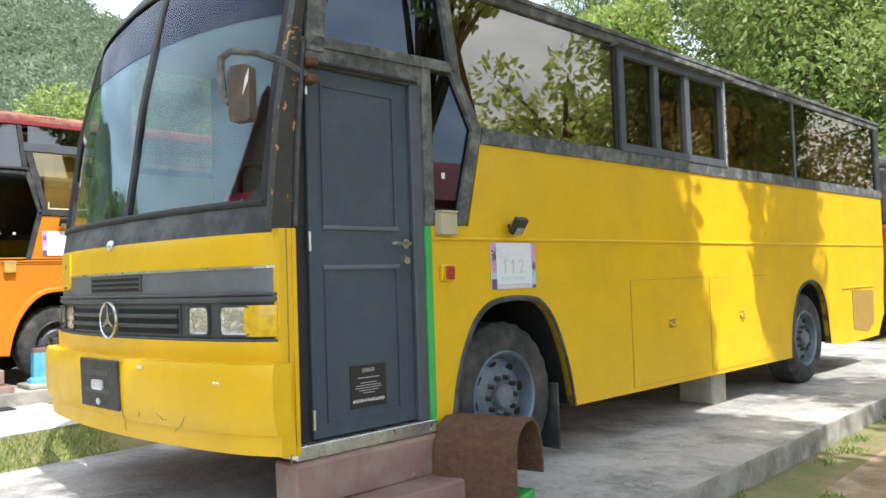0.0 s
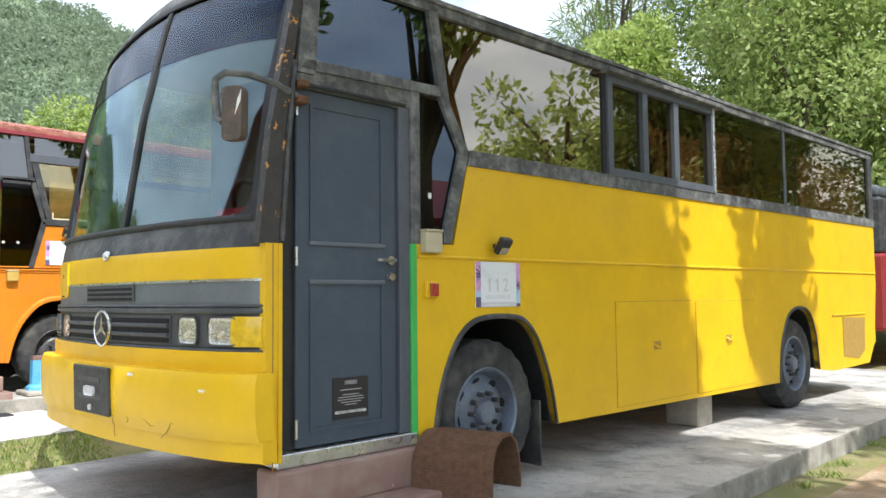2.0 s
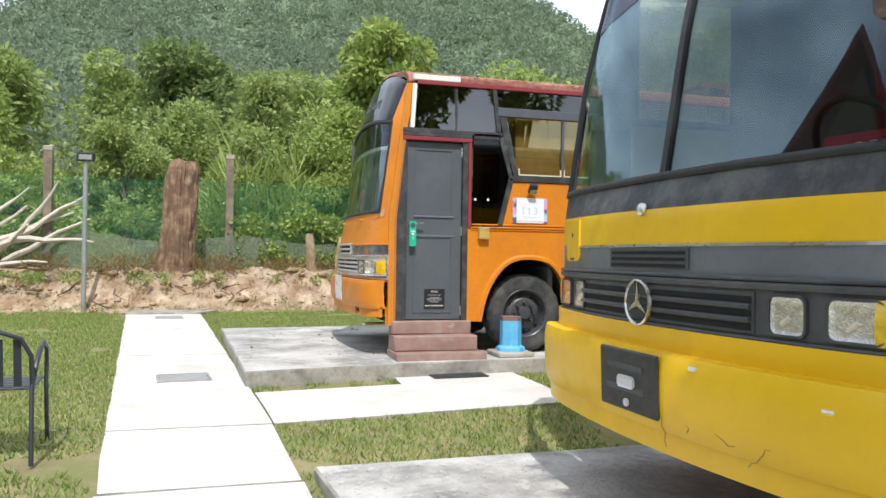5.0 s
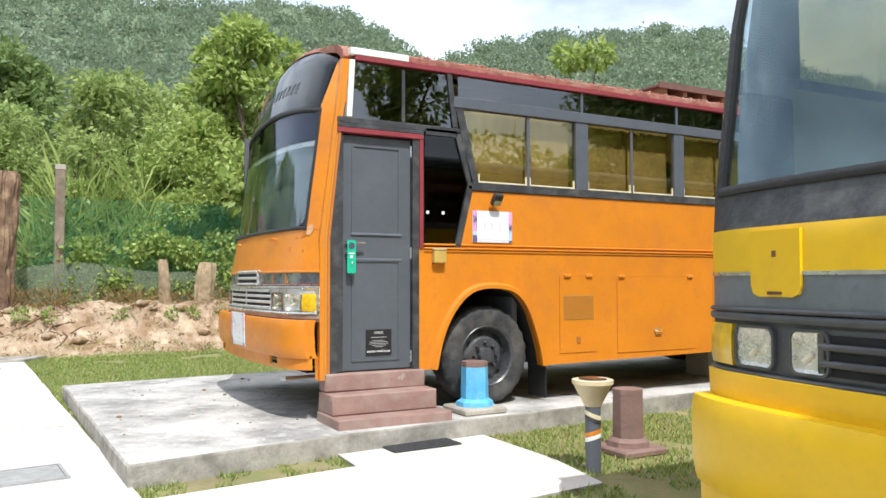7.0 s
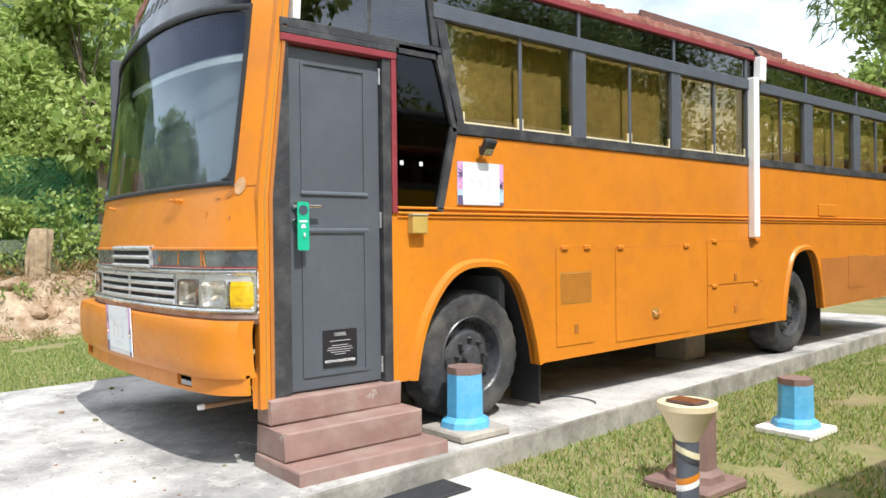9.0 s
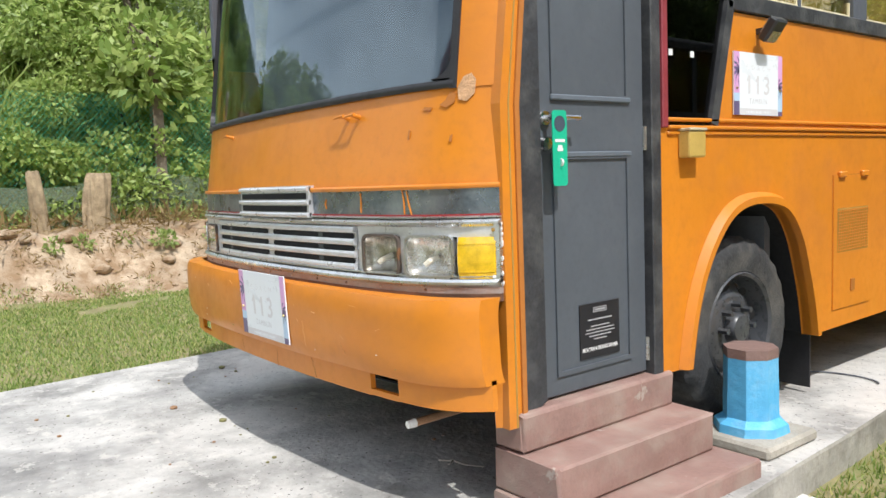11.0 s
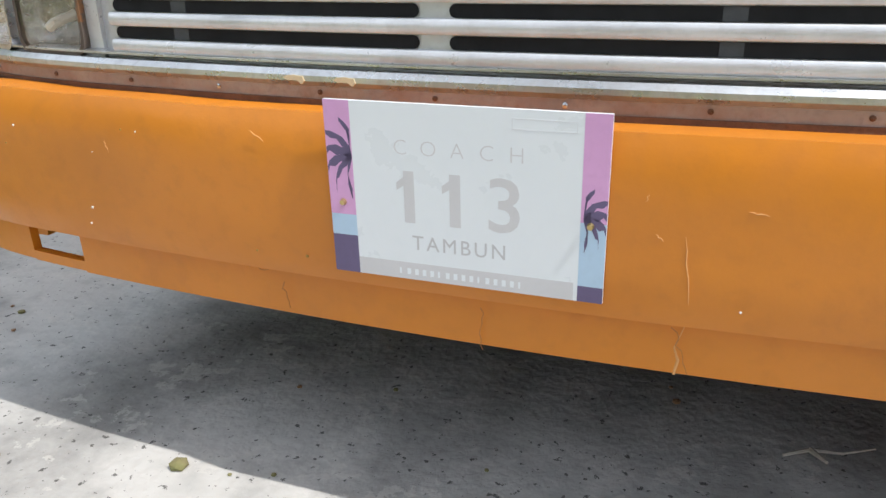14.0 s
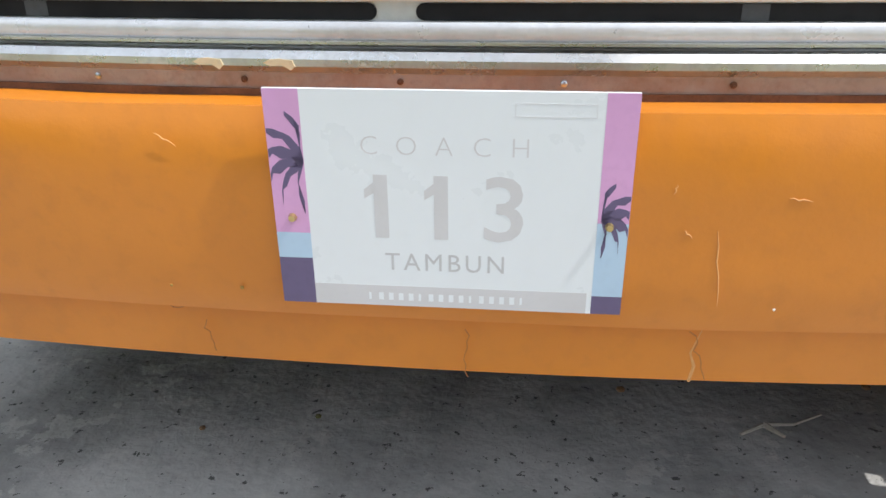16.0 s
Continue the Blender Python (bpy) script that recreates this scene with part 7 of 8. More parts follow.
stump(-16.1, -1.02, 0.62, 2.45, 0.34, 3, "tall broken tree stump with reddish bark on the sandy bank")
stump(-15.9, 1.80, 0.66, 0.95, 0.10, 11, "short leaning weathered wooden stump on the sandy bank", "wood_tan").matrix_basis = pose(-15.9, 1.80, 0.61, 0, 0, 0) @ pose(0, 0, 0, 9, 0, 0)
stump(-16.0, 2.45, 0.66, 0.90, 0.17, 17, "short weathered wooden stump on the sandy bank", "wood_tan")
rt = random.Random(21)
for k in range(16):
    y0 = rt.uniform(-2.6, 0.6)
    x0 = rt.uniform(-15.9, -15.2)
    pts = [(x0, y0, 0)]
    for i in range(4):
        x0 += rt.uniform(0.0, 0.12)
        y0 += rt.uniform(-0.22, 0.22)
        pts.append((x0, y0, 0))
    rbm = bmesh.new()
    tube(rbm, [(a - pts[0][0], b - pts[0][1], ground_z(a, b) + 0.012) for a, b, c in pts], [0.022, 0.02, 0.016, 0.011, 0.006], 5)
    ob = part("root", rbm, M["wood"], None, at=pose(pts[0][0], pts[0][1], 0), smooth=True)
    tagged(ob, "exposed brown root on the sandy bank", "root", "bank roots")

lp = thing("solar_lamp_post", pose(-14.9, -2.55, ground_z(-14.9, -2.55)), "galvanised pole carrying a small solar floodlight", "lamp post")
bm = bmesh.new()
cyl(bm, (0, 0, 0), (0, 0, 2.85), 0.045, 0.04, 14)
part("pole", bm, M["galv"], lp, smooth=True)
part("lamp_head", newbox(-0.05, 0.08, -0.15, 0.15, 2.82, 2.98, bevel=0.012), M["lamp_black"], lp)
part("lens", newbox(0.078, 0.085, -0.11, 0.11, 2.85, 2.94), M["reflector"], lp)

br = thing("dead_branches", pose(-16.2, -4.0, 0.75), "pile of bleached dead branches against the fence", "branches")
rng = random.Random(21)
for k in range(9):
    bm = bmesh.new()
    p = Vector((rng.uniform(-0.2, 0.2), rng.uniform(-1.4, 0.0), rng.uniform(0.0, 0.5)))
    d = Vector((rng.uniform(-0.15, 0.15), rng.uniform(0.4, 1.0), rng.uniform(-0.1, 0.55))).normalized()
    pts, rs = [p], [0.07]
    for i in range(6):
        d = (d + Vector((rng.uniform(-0.3, 0.3), rng.uniform(-0.2, 0.2), rng.uniform(-0.3, 0.3)))).normalized()
        p = p + d * 0.32
        pts.append(p)
        rs.append(0.06 * (1 - i / 6.5) + 0.008)
    tube(bm, pts, rs, 7)
    part("branch", bm, M["wood_pale"], br, smooth=True)


# ---------------------------------------------------------------- plants
def leaves(centres, count, size, spread, seed, aspect=2.2, droop=0.3, outward=None):
    """Small bent leaves scattered about centres; returns vertices and faces."""
    r = np.random.RandomState(seed)
    c = np.asarray(centres)[r.randint(0, len(centres), count)]
    rad = c[:, 3:4] * spread
    d = r.normal(size=(count, 3))
    d /= np.linalg.norm(d, axis=1)[:, None]
    p = c[:, :3] + d * rad * r.uniform(0.55, 1.0, (count, 1)) * np.array([1, 1, 0.85])
    a = d + r.normal(size=(count, 3)) * 0.8
    a[:, 2] -= droop
    a /= np.linalg.norm(a, axis=1)[:, None]
    u = np.cross(a, r.normal(size=(count, 3)))
    u /= np.linalg.norm(u, axis=1)[:, None]
    nrm = np.cross(a, u)
    s = size * r.uniform(0.6, 1.3, (count, 1))
    w = s / aspect
    v = np.stack([p, p + a * s * 0.5 + u * w * 0.5 + nrm * s * 0.08, p + a * s - nrm * s * 0.05, p + a * s * 0.5 - u * w * 0.5 + nrm * s * 0.08], 1).reshape(-1, 3)
    i = np.arange(count)[:, None] * 4
    f = i + np.array([[0, 1, 2, 3]])
    return v, f


def leaf_mesh(name, v, f, material):
    me = bpy.data.meshes.new(name)
    nv, nf, k = len(v), len(f), f.shape[1]
    me.vertices.add(nv)
    me.vertices.foreach_set("co", np.asarray(v, dtype=np.float32).ravel())
    me.loops.add(nf * k)
    me.loops.foreach_set("vertex_index", np.asarray(f, dtype=np.int32).ravel())
    me.polygons.add(nf)
    me.polygons.foreach_set("loop_start", np.arange(0, nf * k, k, dtype=np.int32))
    me.update(calc_edges=True)
    me.materials.append(material)
    return me


def crown_clumps(seed, height, radius, n, base=0.35, flat=1.0):
    """Clump centres of an uneven crown, as x, y, z, radius."""
    r = np.random.RandomState(seed)
    out = []
    for k in range(n):
        t = r.uniform(base, 1.0)
        rr = radius * (1.15 - 0.75 * t * flat) * math.sqrt(r.uniform(0.1, 1))
        a = r.uniform(0, 2 * math.pi)
        out.append((rr * math.cos(a), rr * math.sin(a), height * t, radius * r.uniform(0.20, 0.38)))
    return out


def tree(x, y, height, radius, seed, m="leaf", n=26, count=5000, size=0.22, base=0.30, trunk=0.0, label="", name="tree", category="tree", aspect=2.2, z=None, droop=0.3):
    z = ground_z(x, y) if z is None else z
    root = thing(name, pose(x, y, z), label, category)
    cl = crown_clumps(seed, height, radius, n, base)
    r = random.Random(seed)
    bm = bmesh.new()
    tr = trunk or height * 0.022
    top = height * 0.8
    pts = [(r.uniform(-0.06, 0.06) * height * t, r.uniform(-0.06, 0.06) * height * t, top * t) for t in (0, 0.2, 0.45, 0.7, 1.0)]
    tube(bm, pts, [tr * 1.25, tr, tr * 0.8, tr * 0.55, tr * 0.2], 8)
    part("trunk", bm, M["bark"], root, smooth=True)
    bm = bmesh.new()
    for c in cl[: min(len(cl), 22)]:
        b = Vector(pts[2]).lerp(Vector(pts[3]), r.random()) if c[2] > pts[2][2] else Vector(pts[1])
        e = Vector(c[:3])
        mid = b.lerp(e, 0.5) + Vector((0, 0, 0.05 * height))
        tube(bm, [b, mid, e], [tr * 0.45, tr * 0.28, tr * 0.08], 5)
    part("bough", bm, M["bark"], root, smooth=True)
    v, f = leaves(cl, count, size, 1.0, seed, aspect, droop)
    cr = new("crown", leaf_mesh("crown", v, f, M[m]))
    cr.parent = root
    return root




cable = thing("cable", pose(-6.78, 3.9, 0.131), "short loop of grey cable lying on the pad", "cable")
cb_ = bmesh.new()
tube(cb_, [(0.16 * math.cos(t) * (1 + 0.1 * t), 0.10 * math.sin(t), 0.006) for t in np.linspace(0.3, 3.6, 12)], 0.005, 6)
part("wire", cb_, M["slate"], cable, smooth=True)
# hedge behind the fence
row = random.Random(40)
specs = [(-18.6, 3.85, 5.9, 1.9, "leaf_bright", 0.34, 5200, "tall bright green broad-leaved tree behind the fence"),
         (-18.3, 2.6, 3.9, 1.5, "leaf_bright", 0.17, 7000, "dense yellow-green bush behind the fence"),
         (-18.4, 0.4, 3.3, 1.3, "leaf", 0.20, 4200, "wild green shrub behind the fence"),
         (-18.8, -2.2, 3.4, 1.4, "leaf", 0.20, 4200, "wild green shrub behind the fence"),
         (-18.6, -4.6, 2.7, 1.4, "leaf_bright", 0.18, 4000, "wild green shrub behind the fence"),
         (-18.8, -7.2, 3.2, 1.6, "leaf", 0.20, 4000, "wild green shrub behind the fence"),
         (-19.6, 5.6, 4.6, 1.8, "leaf", 0.22, 4200, "wild green shrub behind the fence"),
         (-19.2, 7.4, 5.4, 1.9, "leaf_bright", 0.26, 4200, "bright green tree behind the fence"),
         (-18.8, 9.6, 4.2, 1.9, "leaf", 0.22, 4200, "wild green shrub behind the fence"),
         (-21.5, 1.2, 5.2, 1.6, "leaf", 0.30, 2600, "slender young tree behind the fence")]
for i, (x, y, h, r, m, s, c, lab) in enumerate(specs):
    tree(x, y, h, r, 100 + i, m, 30, int(c * 2.6), s * 0.62, 0.08 if h < 5 else 0.25, 0.06, lab, "bush" if h < 5 else "tree", "bush" if h < 5 else "tree", z=0.75)
# denser trees further back
for i in range(17):
    y = -26 + i * 3.6 + row.uniform(-1, 1)
    x = -32 + row.uniform(-4, 4)
    h = 7.4 + row.uniform(-1.2, 1.2)
    tree(x, y, h, 3.1, 200 + i, ("leaf", "leaf_dark", "leaf")[i % 3], 44, 12000, 0.29, 0.08, 0.16, "tall leafy tree at the edge of the woods", z=0.6)
for i in range(9):
    y = -22 + i * 5.0 + row.uniform(-1, 1)
    tree(-24.5 + row.uniform(-2, 2), y, 4.6 + row.uniform(-0.8, 0.8), 2.4, 260 + i, ("leaf", "leaf_bright")[i % 2], 32, 11000, 0.19, 0.06, 0.10, "leafy tree behind the fence", z=0.7)
# creepers on the fence and dry weeds on the bank
cv = [(fence_x(y) - 0.08, y, 0.85 + 1.3 * row.random() ** 1.6, 0.34) for y in np.arange(0.2, 9.5, 0.11)] + [(fence_x(y) - 0.32, y, 0.85 + 0.45 * row.random(), 0.28) for y in np.arange(-9, 0.2, 0.5)]
v, f = leaves(cv, 24000, 0.10, 1.0, 77, 1.5, 0.2)
tagged(new("creeper", leaf_mesh("creeper", v, f, M["leaf_bright"])), "green creeper growing through the fence", "creeper", kind="stuff")
dv = [(-16.0 + row.uniform(-0.6, 0.5), row.uniform(-9, 9), 0.80, 0.22) for k in range(130)]
v, f = leaves(dv, 5200, 0.20, 1.0, 78, 9.0, -0.6)
tagged(new("dry_weeds", leaf_mesh("dry_weeds", v, f, M["leaf_dry"])), "dry brown weeds on the sandy bank", "weeds", kind="stuff")
lr_ = [(-15.25 + row.uniform(-0.75, 0.55), row.uniform(-9, 9)) for k in range(700)]
v, f = leaves([(a, b, ground_z(a, b) + 0.015, 0.10) for a, b in lr_], 9000, 0.075, 1.0, 81, 5.0, 0.1)
v[:, 2] = np.maximum(v[:, 2], np.array([ground_z(a, b) + 0.004 for a, b in v[:, :2]]))
tagged(new("leaf_litter", leaf_mesh("leaf_litter", v, f, M["leaf_dry"])), "dry leaf litter scattered over the sandy bank", "litter", kind="stuff")
gv = [(-15.6 + row.uniform(-0.5, 0.3), row.uniform(-8, 8), 0.62, 0.12) for k in range(60)]
v, f = leaves(gv, 3600, 0.08, 1.0, 79, 2.0, -0.4)
tagged(new("bank_weeds", leaf_mesh("bank_weeds", v, f, M["leaf"])), "small green weeds on the sandy bank", "weeds", kind="stuff")
# tall reed-like grass beside the bush
rb = [(-17.9 - 0.15 * (k % 2), -0.2 + 0.33 * k, 1.5 + 0.5 * (k % 3), 0.6) for k in range(8)]
v, f = leaves(rb, 800, 1.1, 1.0, 80, 24.0, -1.6)
tagged(new("reeds", leaf_mesh("reeds", v, f, M["leaf_bright"])), "tall reed-like grass beside the bush", "reeds", kind="stuff")
lit = random.Random(9)
for k in range(64):
    bm = bmesh.new()
    s = 0.035 + 0.11 * lit.random() ** 2
    bmesh.ops.create_icosphere(bm, subdivisions=2, radius=s)
    for vtx in bm.verts:
        vtx.co *= 1 + 0.25 * noise.noise(vtx.co * 9 + Vector((k, 0, 0)))
        vtx.co.z *= 0.6
    x, y = -15.1 + lit.uniform(-0.7, 0.6), lit.uniform(-7, 7)
    ob = part("stone", bm, M["sand"], None, at=pose(x, y, ground_z(x, y) + s * 0.2, 0, 0, lit.uniform(0, 180)))
    tagged(ob, "pale sandy stone on the bank", "stone", "bank stones")

# trees beyond the coaches
tree(-12.8, 8.7, 5.7, 1.2, 298, "leaf_bright", 26, 6000, 0.17, 0.2, 0.07, "slender bright green tree behind the orange coach")
for i, (x, y, h, r, m) in enumerate(((-6.5, 26, 10.5, 4.2, "leaf_bright"), (-2.0, 24, 11.5, 4.5, "leaf_bright"), (2.5, 27, 11.0, 4.4, "leaf"), (-4.5, 31, 13.0, 4.6, "leaf"), (-9.2, 19.0, 8.6, 2.4, "leaf_bright"), (-0.5, 33, 14.0, 5.0, "leaf_dark"), (-8.2, 24.5, 13.0, 3.7, "leaf"), (-5.0, 21.0, 12.0, 3.6, "leaf"), (-9.6, 30.0, 14.8, 4.4, "leaf"), (6.0, 16.0, 8.0, 2.8, "leaf_dark"), (7.4, 21.0, 9.0, 3.2, "leaf_dark"), (8.6, 26.5, 10.5, 3.6, "leaf_dark"))):
    tree(x, y, h, r, 300 + i, m, 80, 26000, 0.19, 0.14, 0.2, "tall leafy tree standing behind the coaches", z=-0.1)
pine = tree(-11.5, 22.6, 14.0, 2.8, 341, "leaf_dark", 26, 6000, 0.55, 0.55, 0.2, "dark feathery pine-like tree behind the coaches", aspect=12.0, z=-0.1)
# the tree over the walk, which shades and is mirrored in the yellow coach
def shade_tree(x, y, clumps, count, seed, label):
    """A spreading tree whose crown is given as clumps of x, y, z, radius in the garden."""
    z = ground_z(x, y)
    root = thing("tree", pose(x, y, z), label, "tree")
    loc = [(c[0] - x, c[1] - y, c[2] - z, c[3]) for c in clumps]
    bm = bmesh.new()
    tube(bm, [(0, 0, 0), (-0.1, 0.05, 1.5), (-0.25, -0.1, 3.0), (-0.5, -0.2, 4.6)], [0.22, 0.17, 0.14, 0.08], 10)
    part("trunk", bm, M["bark"], root, smooth=True)
    bm = bmesh.new()
    for c in loc:
        e = Vector(c[:3])
        b = Vector((-0.25, -0.1, 3.0 + 1.2 * (hash(round(c[0] * 10)) % 7) / 7))
        tube(bm, [b, b.lerp(e, 0.5) + Vector((0, 0, 0.35)), e], [0.07, 0.045, 0.012], 6)
    part("bough", bm, M["bark"], root, smooth=True)
    v, f = leaves(loc, count, 0.20, 1.0, seed, 2.0, 0.3)
    cr = new("crown", leaf_mesh("crown", v, f, M["leaf"]))
    cr.parent = root
    return root


cr_ = random.Random(31)
shade_tree(5.2, 2.6, [(1.45 + 3.0 * cr_.random(), 1.25 + 3.25 * cr_.random(), 4.6 + 2.6 * cr_.random(), 0.5 + 0.32 * cr_.random()) for k in range(50)], 28000, 351, "spreading shade tree beside the yellow coach")
shade_tree(5.0, 7.6, [(1.7 + 2.6 * cr_.random(), 6.3 + 0.9 * cr_.random(), 4.8 + 2.2 * cr_.random(), 0.35 + 0.25 * cr_.random()) for k in range(14)], 3000, 352, "young shade tree beside the yellow coach")

shade_tree(6.8, 13.2, [(3.8 + 4.2 * cr_.random(), 10.2 + 4.6 * cr_.random(), 2.6 + 2.4 * cr_.random(), 0.45 + 0.3 * cr_.random()) for k in range(22)], 3000, 353, "leafy tree standing before the beige house")

# wooded hills
def ridge(az):
    """Height of the skyline, in degrees, by direction from the walk (0 is +y, 90 is -x)."""
    return float(np.interp(az, [-60, -20, 0, 15, 25, 30, 35, 40, 44, 50, 59, 62, 65, 69, 75, 84, 95, 103, 112, 120, 160, 200, 300], [4, 5, 6, 8.5, 10.5, 11.8, 14.0, 16.4, 17.8, 18.6, 17.5, 16.2, 18, 19.8, 20, 19.5, 19, 17, 9, 6, 4.5, 4, 4]))


hv, hf = [], []
az_list = np.arange(-60, 300, 1.25)
ts = [0, 0.12, 0.25, 0.4, 0.55, 0.7, 0.82, 0.92, 1.0, 1.12]
for az in az_list:
    e = ridge(az) + 0.9 * noise.noise((az * 0.11, 3.1, 0)) + 0.5 * noise.noise((az * 0.45, 1.1, 0))
    for t in ts:
        d = 75 + 190 * t
        h = 265 * math.tan(radians(e)) * min(1.0, t) ** 1.25 - (20 if t > 1 else 0)
        h += 3.0 * noise.noise((az * 0.25, t * 8, 0.5)) * t
        a = radians(az)
        hv.append((-5 - d * math.sin(a), d * math.cos(a), h - 1.5))
k = len(ts)
na = len(az_list)
for i in range(na):
    for j in range(k - 1):
        hf.append((i * k + j, ((i + 1) % na) * k + j, ((i + 1) % na) * k + j + 1, i * k + j + 1))
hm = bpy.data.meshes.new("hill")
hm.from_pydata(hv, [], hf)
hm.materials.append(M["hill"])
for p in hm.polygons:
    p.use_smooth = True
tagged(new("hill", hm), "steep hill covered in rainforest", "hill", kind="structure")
rs = np.random.RandomState(12)
cen = []
for n_ in range(9000):
    az = rs.uniform(0, 108)
    t = rs.uniform(0.05, 1.02) ** 0.8
    e = ridge(az) + 0.9 * noise.noise((az * 0.11, 3.1, 0)) + 0.5 * noise.noise((az * 0.45, 1.1, 0))
    d = 75 + 190 * t
    h = 265 * math.tan(radians(e)) * min(1.0, t) ** 1.25 - 1.5
    a = radians(az)
    cen.append((-5 - d * math.sin(a), d * math.cos(a), h + 1.5, rs.uniform(1.5, 3.6)))
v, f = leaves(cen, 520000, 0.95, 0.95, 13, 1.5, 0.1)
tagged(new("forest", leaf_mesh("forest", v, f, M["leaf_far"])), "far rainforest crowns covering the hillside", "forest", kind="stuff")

# ---------------------------------------------------------------- lawn
rs = np.random.RandomState(4)


def inside(px, py, poly):
    c = np.zeros(len(px), bool)
    n_ = len(poly)
    for i in range(n_):
        (x0, y0), (x1, y1) = poly[i], poly[(i + 1) % n_]
        cond = ((y0 > py) != (y1 > py)) & (px < (x1 - x0) * (py - y0) / (y1 - y0 + 1e-9) + x0)
        c ^= cond
    return c


N = 640000
px, py = rs.uniform(-15.1, 2.6, N), rs.uniform(-4.2, 12.0, N)
keep = np.ones(N, bool)
for poly in ([(7, walk_l(7)), (7, walk_r(7)), (-14.2, walk_r(-14.2)), (-14.2, walk_l(-14.2))],
             [(-4.60, 0.2), (-4.86, 2.56), (-5.45, 2.66), (-6.44, 2.66), (-6.36, 1.46), (-5.90, 1.43), (-5.76, 0.1)],
             [(-9.95, -0.08), (-6.05, 0.11), (-6.27, 1.46), (-6.34, 2.62), (-6.57, 5.7), (-6.88, 9.9), (-6.98, 12), (-10.7, 12)],
             [(-3.48, 0.40), (-0.12, 0.62), (0.0, 3.4), (0.06, 7.2), (0.12, 12.2), (-3.6, 12.2)]):
    keep &= ~inside(px, py, poly)
patch = np.array([noise.noise((a * 0.9, b * 0.9, 2.0)) + 0.5 * noise.noise((a * 3.1, b * 3.1, 5.0)) for a, b in zip(px, py)])
bare = np.where((px > -0.2), 0.10, np.where((px > -6.5) & (py > 2.4), -0.26, -0.46))
keep &= patch > bare
keep &= ~((px > 0.3) & (py > 4.5) & (py < 9) & (patch < 0.45))
px, py = px[keep], py[keep]
n_ = len(px)
pz = np.array([ground_z(a, b) for a, b in zip(px, py)])
ang = rs.uniform(0, 2 * math.pi, n_)
hh = rs.uniform(0.014, 0.046, n_)
ln = rs.uniform(-0.03, 0.03, (n_, 2))
w = rs.uniform(0.004, 0.008, n_)
v = np.zeros((n_, 3, 3))
v[:, 0] = np.stack([px + w * np.cos(ang), py + w * np.sin(ang), pz - 0.003], 1)
v[:, 1] = np.stack([px - w * np.cos(ang), py - w * np.sin(ang), pz - 0.003], 1)
v[:, 2] = np.stack([px + ln[:, 0], py + ln[:, 1], pz + hh], 1)
tagged(new("grass", leaf_mesh("grass", v.reshape(-1, 3), np.arange(n_ * 3).reshape(-1, 3), M["blade"])), "short patchy lawn grass around the walk and pads", "grass", kind="stuff")


# ---------------------------------------------------------------- beyond: red coach, hut, house
def plain_coach(at, length, label):
    bus = thing("coach", at, label, "bus", "parked coaches")
    part("body", newbox(-1.17, 1.17, 0, length, 0.5, 1.75, bevel=0.06, seg=2), M["red"], bus)
    for k in range(6):
        part("body_rib", newbox(1.165, 1.185, 0.1, length - 0.1, 0.72 + k * 0.15, 0.735 + k * 0.15), M["black"], bus)
    part("window_band", newbox(-1.16, 1.16, 0.02, length - 0.02, 1.75, 2.65, bevel=0.05, seg=2), M["black"], bus)
    for k in range(int(length / 1.4)):
        ya = 0.25 + k * 1.4
        p = pane(bus, rect(ya, ya + 1.25, 1.82, 2.55), 1.168, M["win_tint"])
    p = part("windscreen", newbox(-1.0, 1.0, -0.01, 0.012, 1.3, 2.55, bevel=0.01), M["win_tint"], bus)
    part("roof", newbox(-1.12, 1.12, 0.05, length - 0.05, 2.65, 2.85, bevel=0.08, seg=3), M["slate"], bus)
    for y in (1.6, length - 2.4):
        for s in (-1, 1):
            wheel(bus, s * 0.98, y, 0.43, 0.43, M["rim_black"], s, label="black lorry wheel", nuts=6)
    return bus


plain_coach(pose(-2.55, 13.4, -0.02, 0, 0, 0), 9.0, "old red coach with a dark roof, parked behind the yellow one")

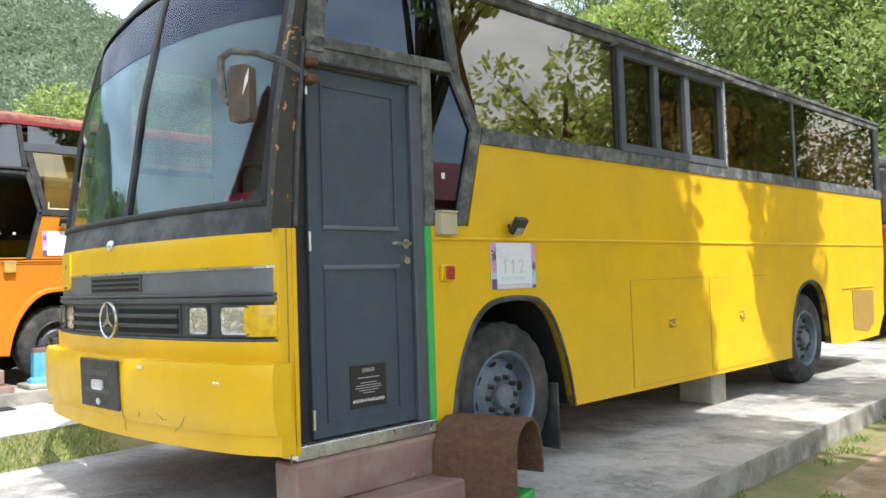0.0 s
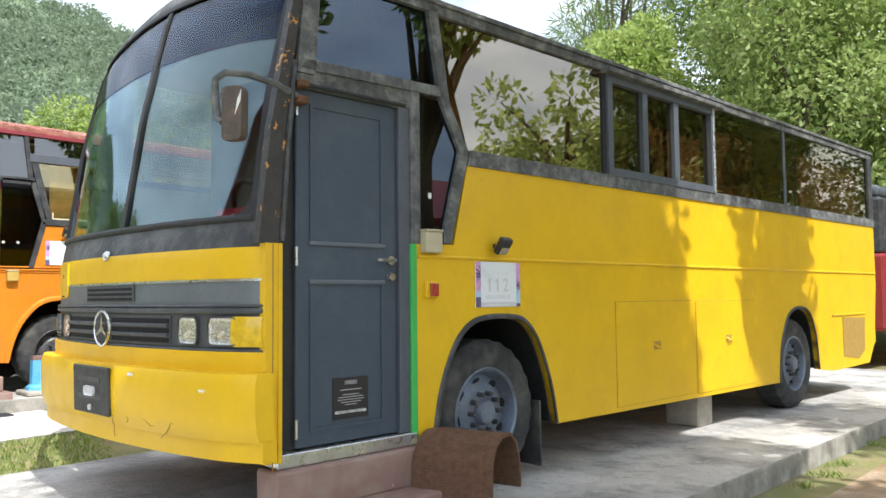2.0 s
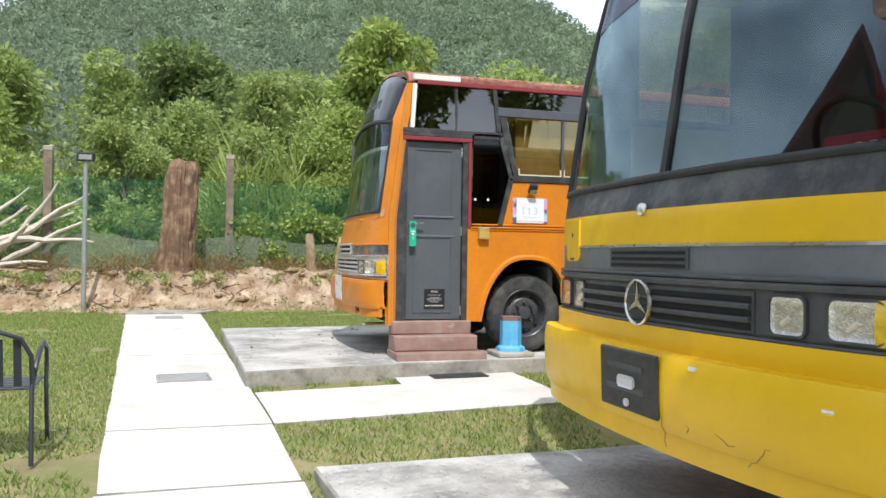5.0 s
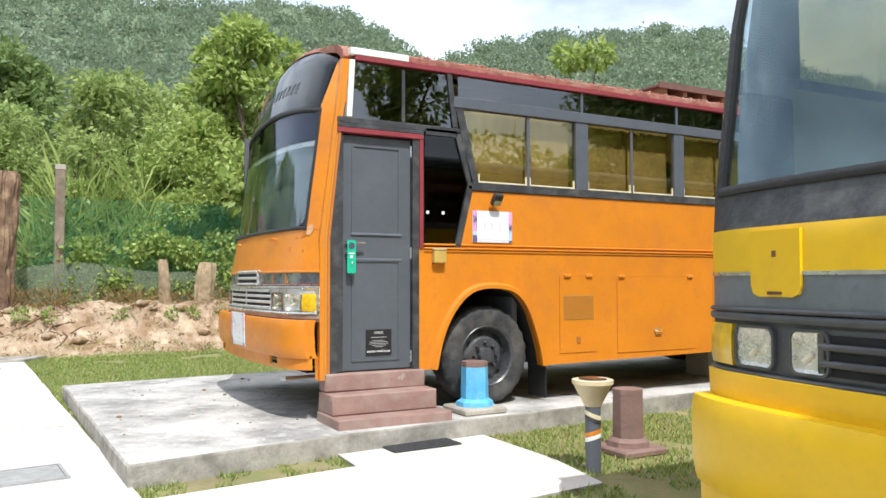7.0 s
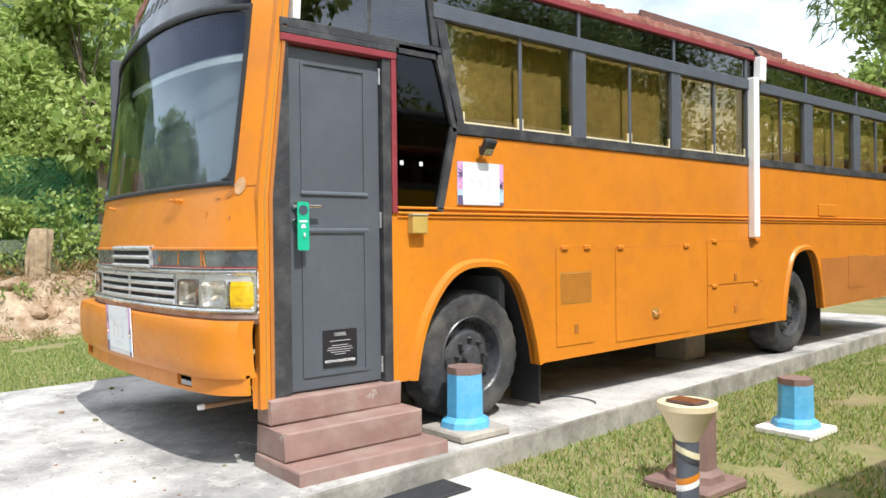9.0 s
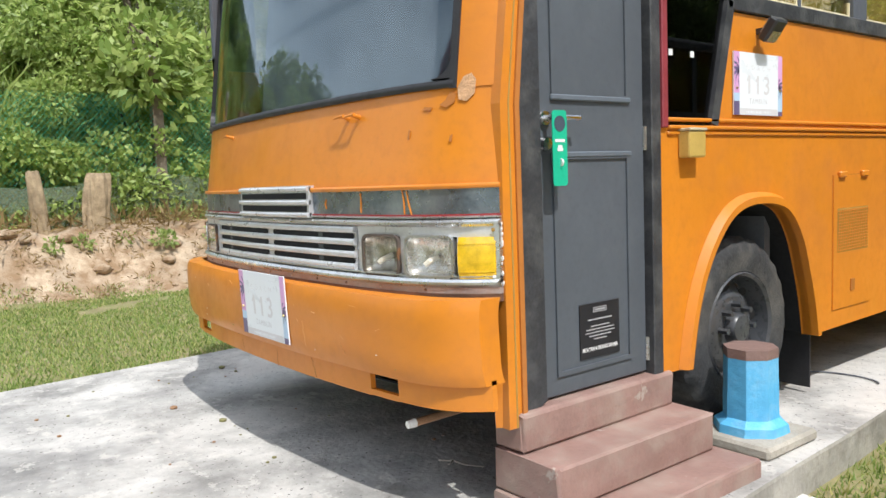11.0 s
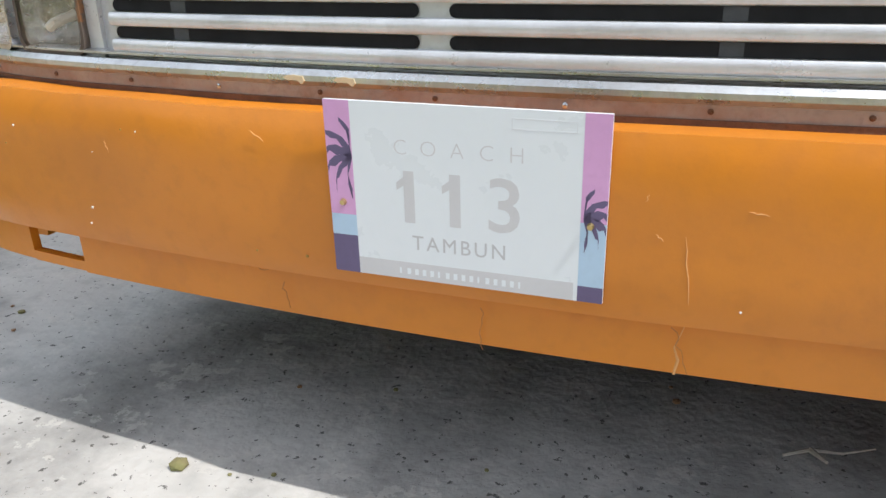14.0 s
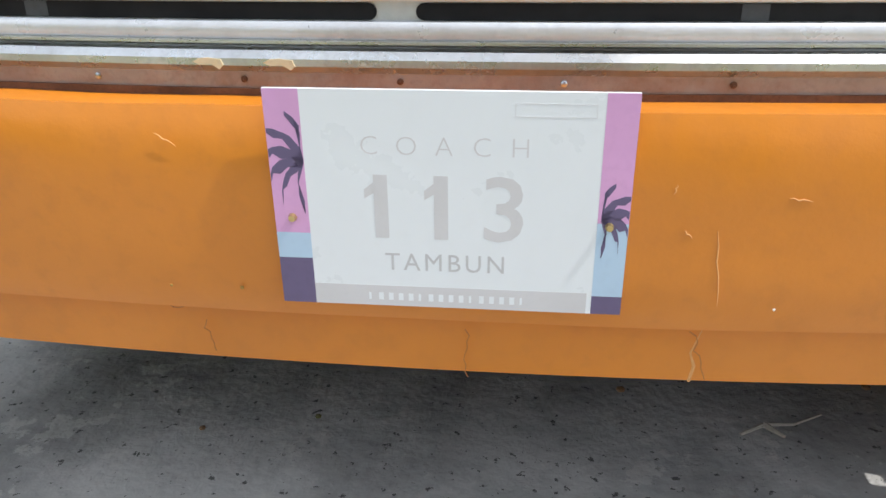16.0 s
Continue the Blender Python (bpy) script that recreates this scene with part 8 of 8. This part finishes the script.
canopy = thing("roof_canopy", OB @ pose(0.08, 5.4, 3.08), "brown timber canopy with short rafters on the coach roof", "canopy")
part("deck", newbox(-0.95, 0.55, -1.25, 1.25, 0.14, 0.17, bevel=0.006), M["tile_brown"], canopy)
part("fascia", newbox(0.55, 0.575, -1.27, 1.27, 0.12, 0.185), M["tile_brown"], canopy)
for k in range(9):
    part("rafter", newbox(-0.95, 0.54, -0.03, 0.03, 0.07, 0.14), M["timber"], canopy, at=pose(0, -1.16 + k * 0.29, 0))
for sx in (-0.7, 0.3):
    part("bearer", newbox(sx - 0.04, sx + 0.04, -1.2, 1.2, -0.12, 0.07), M["timber"], canopy)

house = thing("house", pose(13.5, 19.0, -0.15), "beige rendered house with a dark red roof across the walk", "house")
part("wall", newbox(-3.0, 3.0, -9.0, 9.0, 0, 3.1), M["beige_wall"], house)
hb_ = bmesh.new()
prism(hb_, [(-4.0, 2.9), (0, 4.6), (4.0, 2.9), (4.0, 3.1), (0, 4.8), (-4.0, 3.1)], -9.8, 9.8, "y")
part("roof", hb_, M["tile_red"], house)
south = thing("house", pose(-6.2, -10.6, -0.05), "timber-walled house with a steep dark red roof across the lawn", "house")
part("wall", newbox(-3.2, 3.2, -2.4, 2.4, 0, 4.6), M["timber"], south)
sb_ = bmesh.new()
prism(sb_, [(-4.2, 4.1), (0, 7.4), (4.2, 4.1), (4.2, 4.35), (0, 7.65), (-4.2, 4.35)], -3.2, 3.2, "y")
part("roof", sb_, M["tile_red"], south)
gb_ = bmesh.new()
prism(gb_, [(-3.2, 4.6), (3.2, 4.6), (0, 7.2)], 2.2, 2.4, "y")
part("gable", gb_, M["timber"], south)
porch = thing("porch_roof", pose(7.6, -3.2, -0.15), "low dark red porch roof on posts across the walk", "shelter")
pb_ = bmesh.new()
prism(pb_, [(-1.6, 2.35), (1.6, 3.0), (1.6, 3.1), (-1.6, 2.45)], -2.6, 2.6, "y")
part("roof", pb_, M["tile_red"], porch)
for sx in (-1.3, 1.3):
    for sy in (-2.3, 2.3):
        part("post", newbox(sx - 0.06, sx + 0.06, sy - 0.06, sy + 0.06, 0, 2.4 if sx < 0 else 2.9), M["timber"], porch)
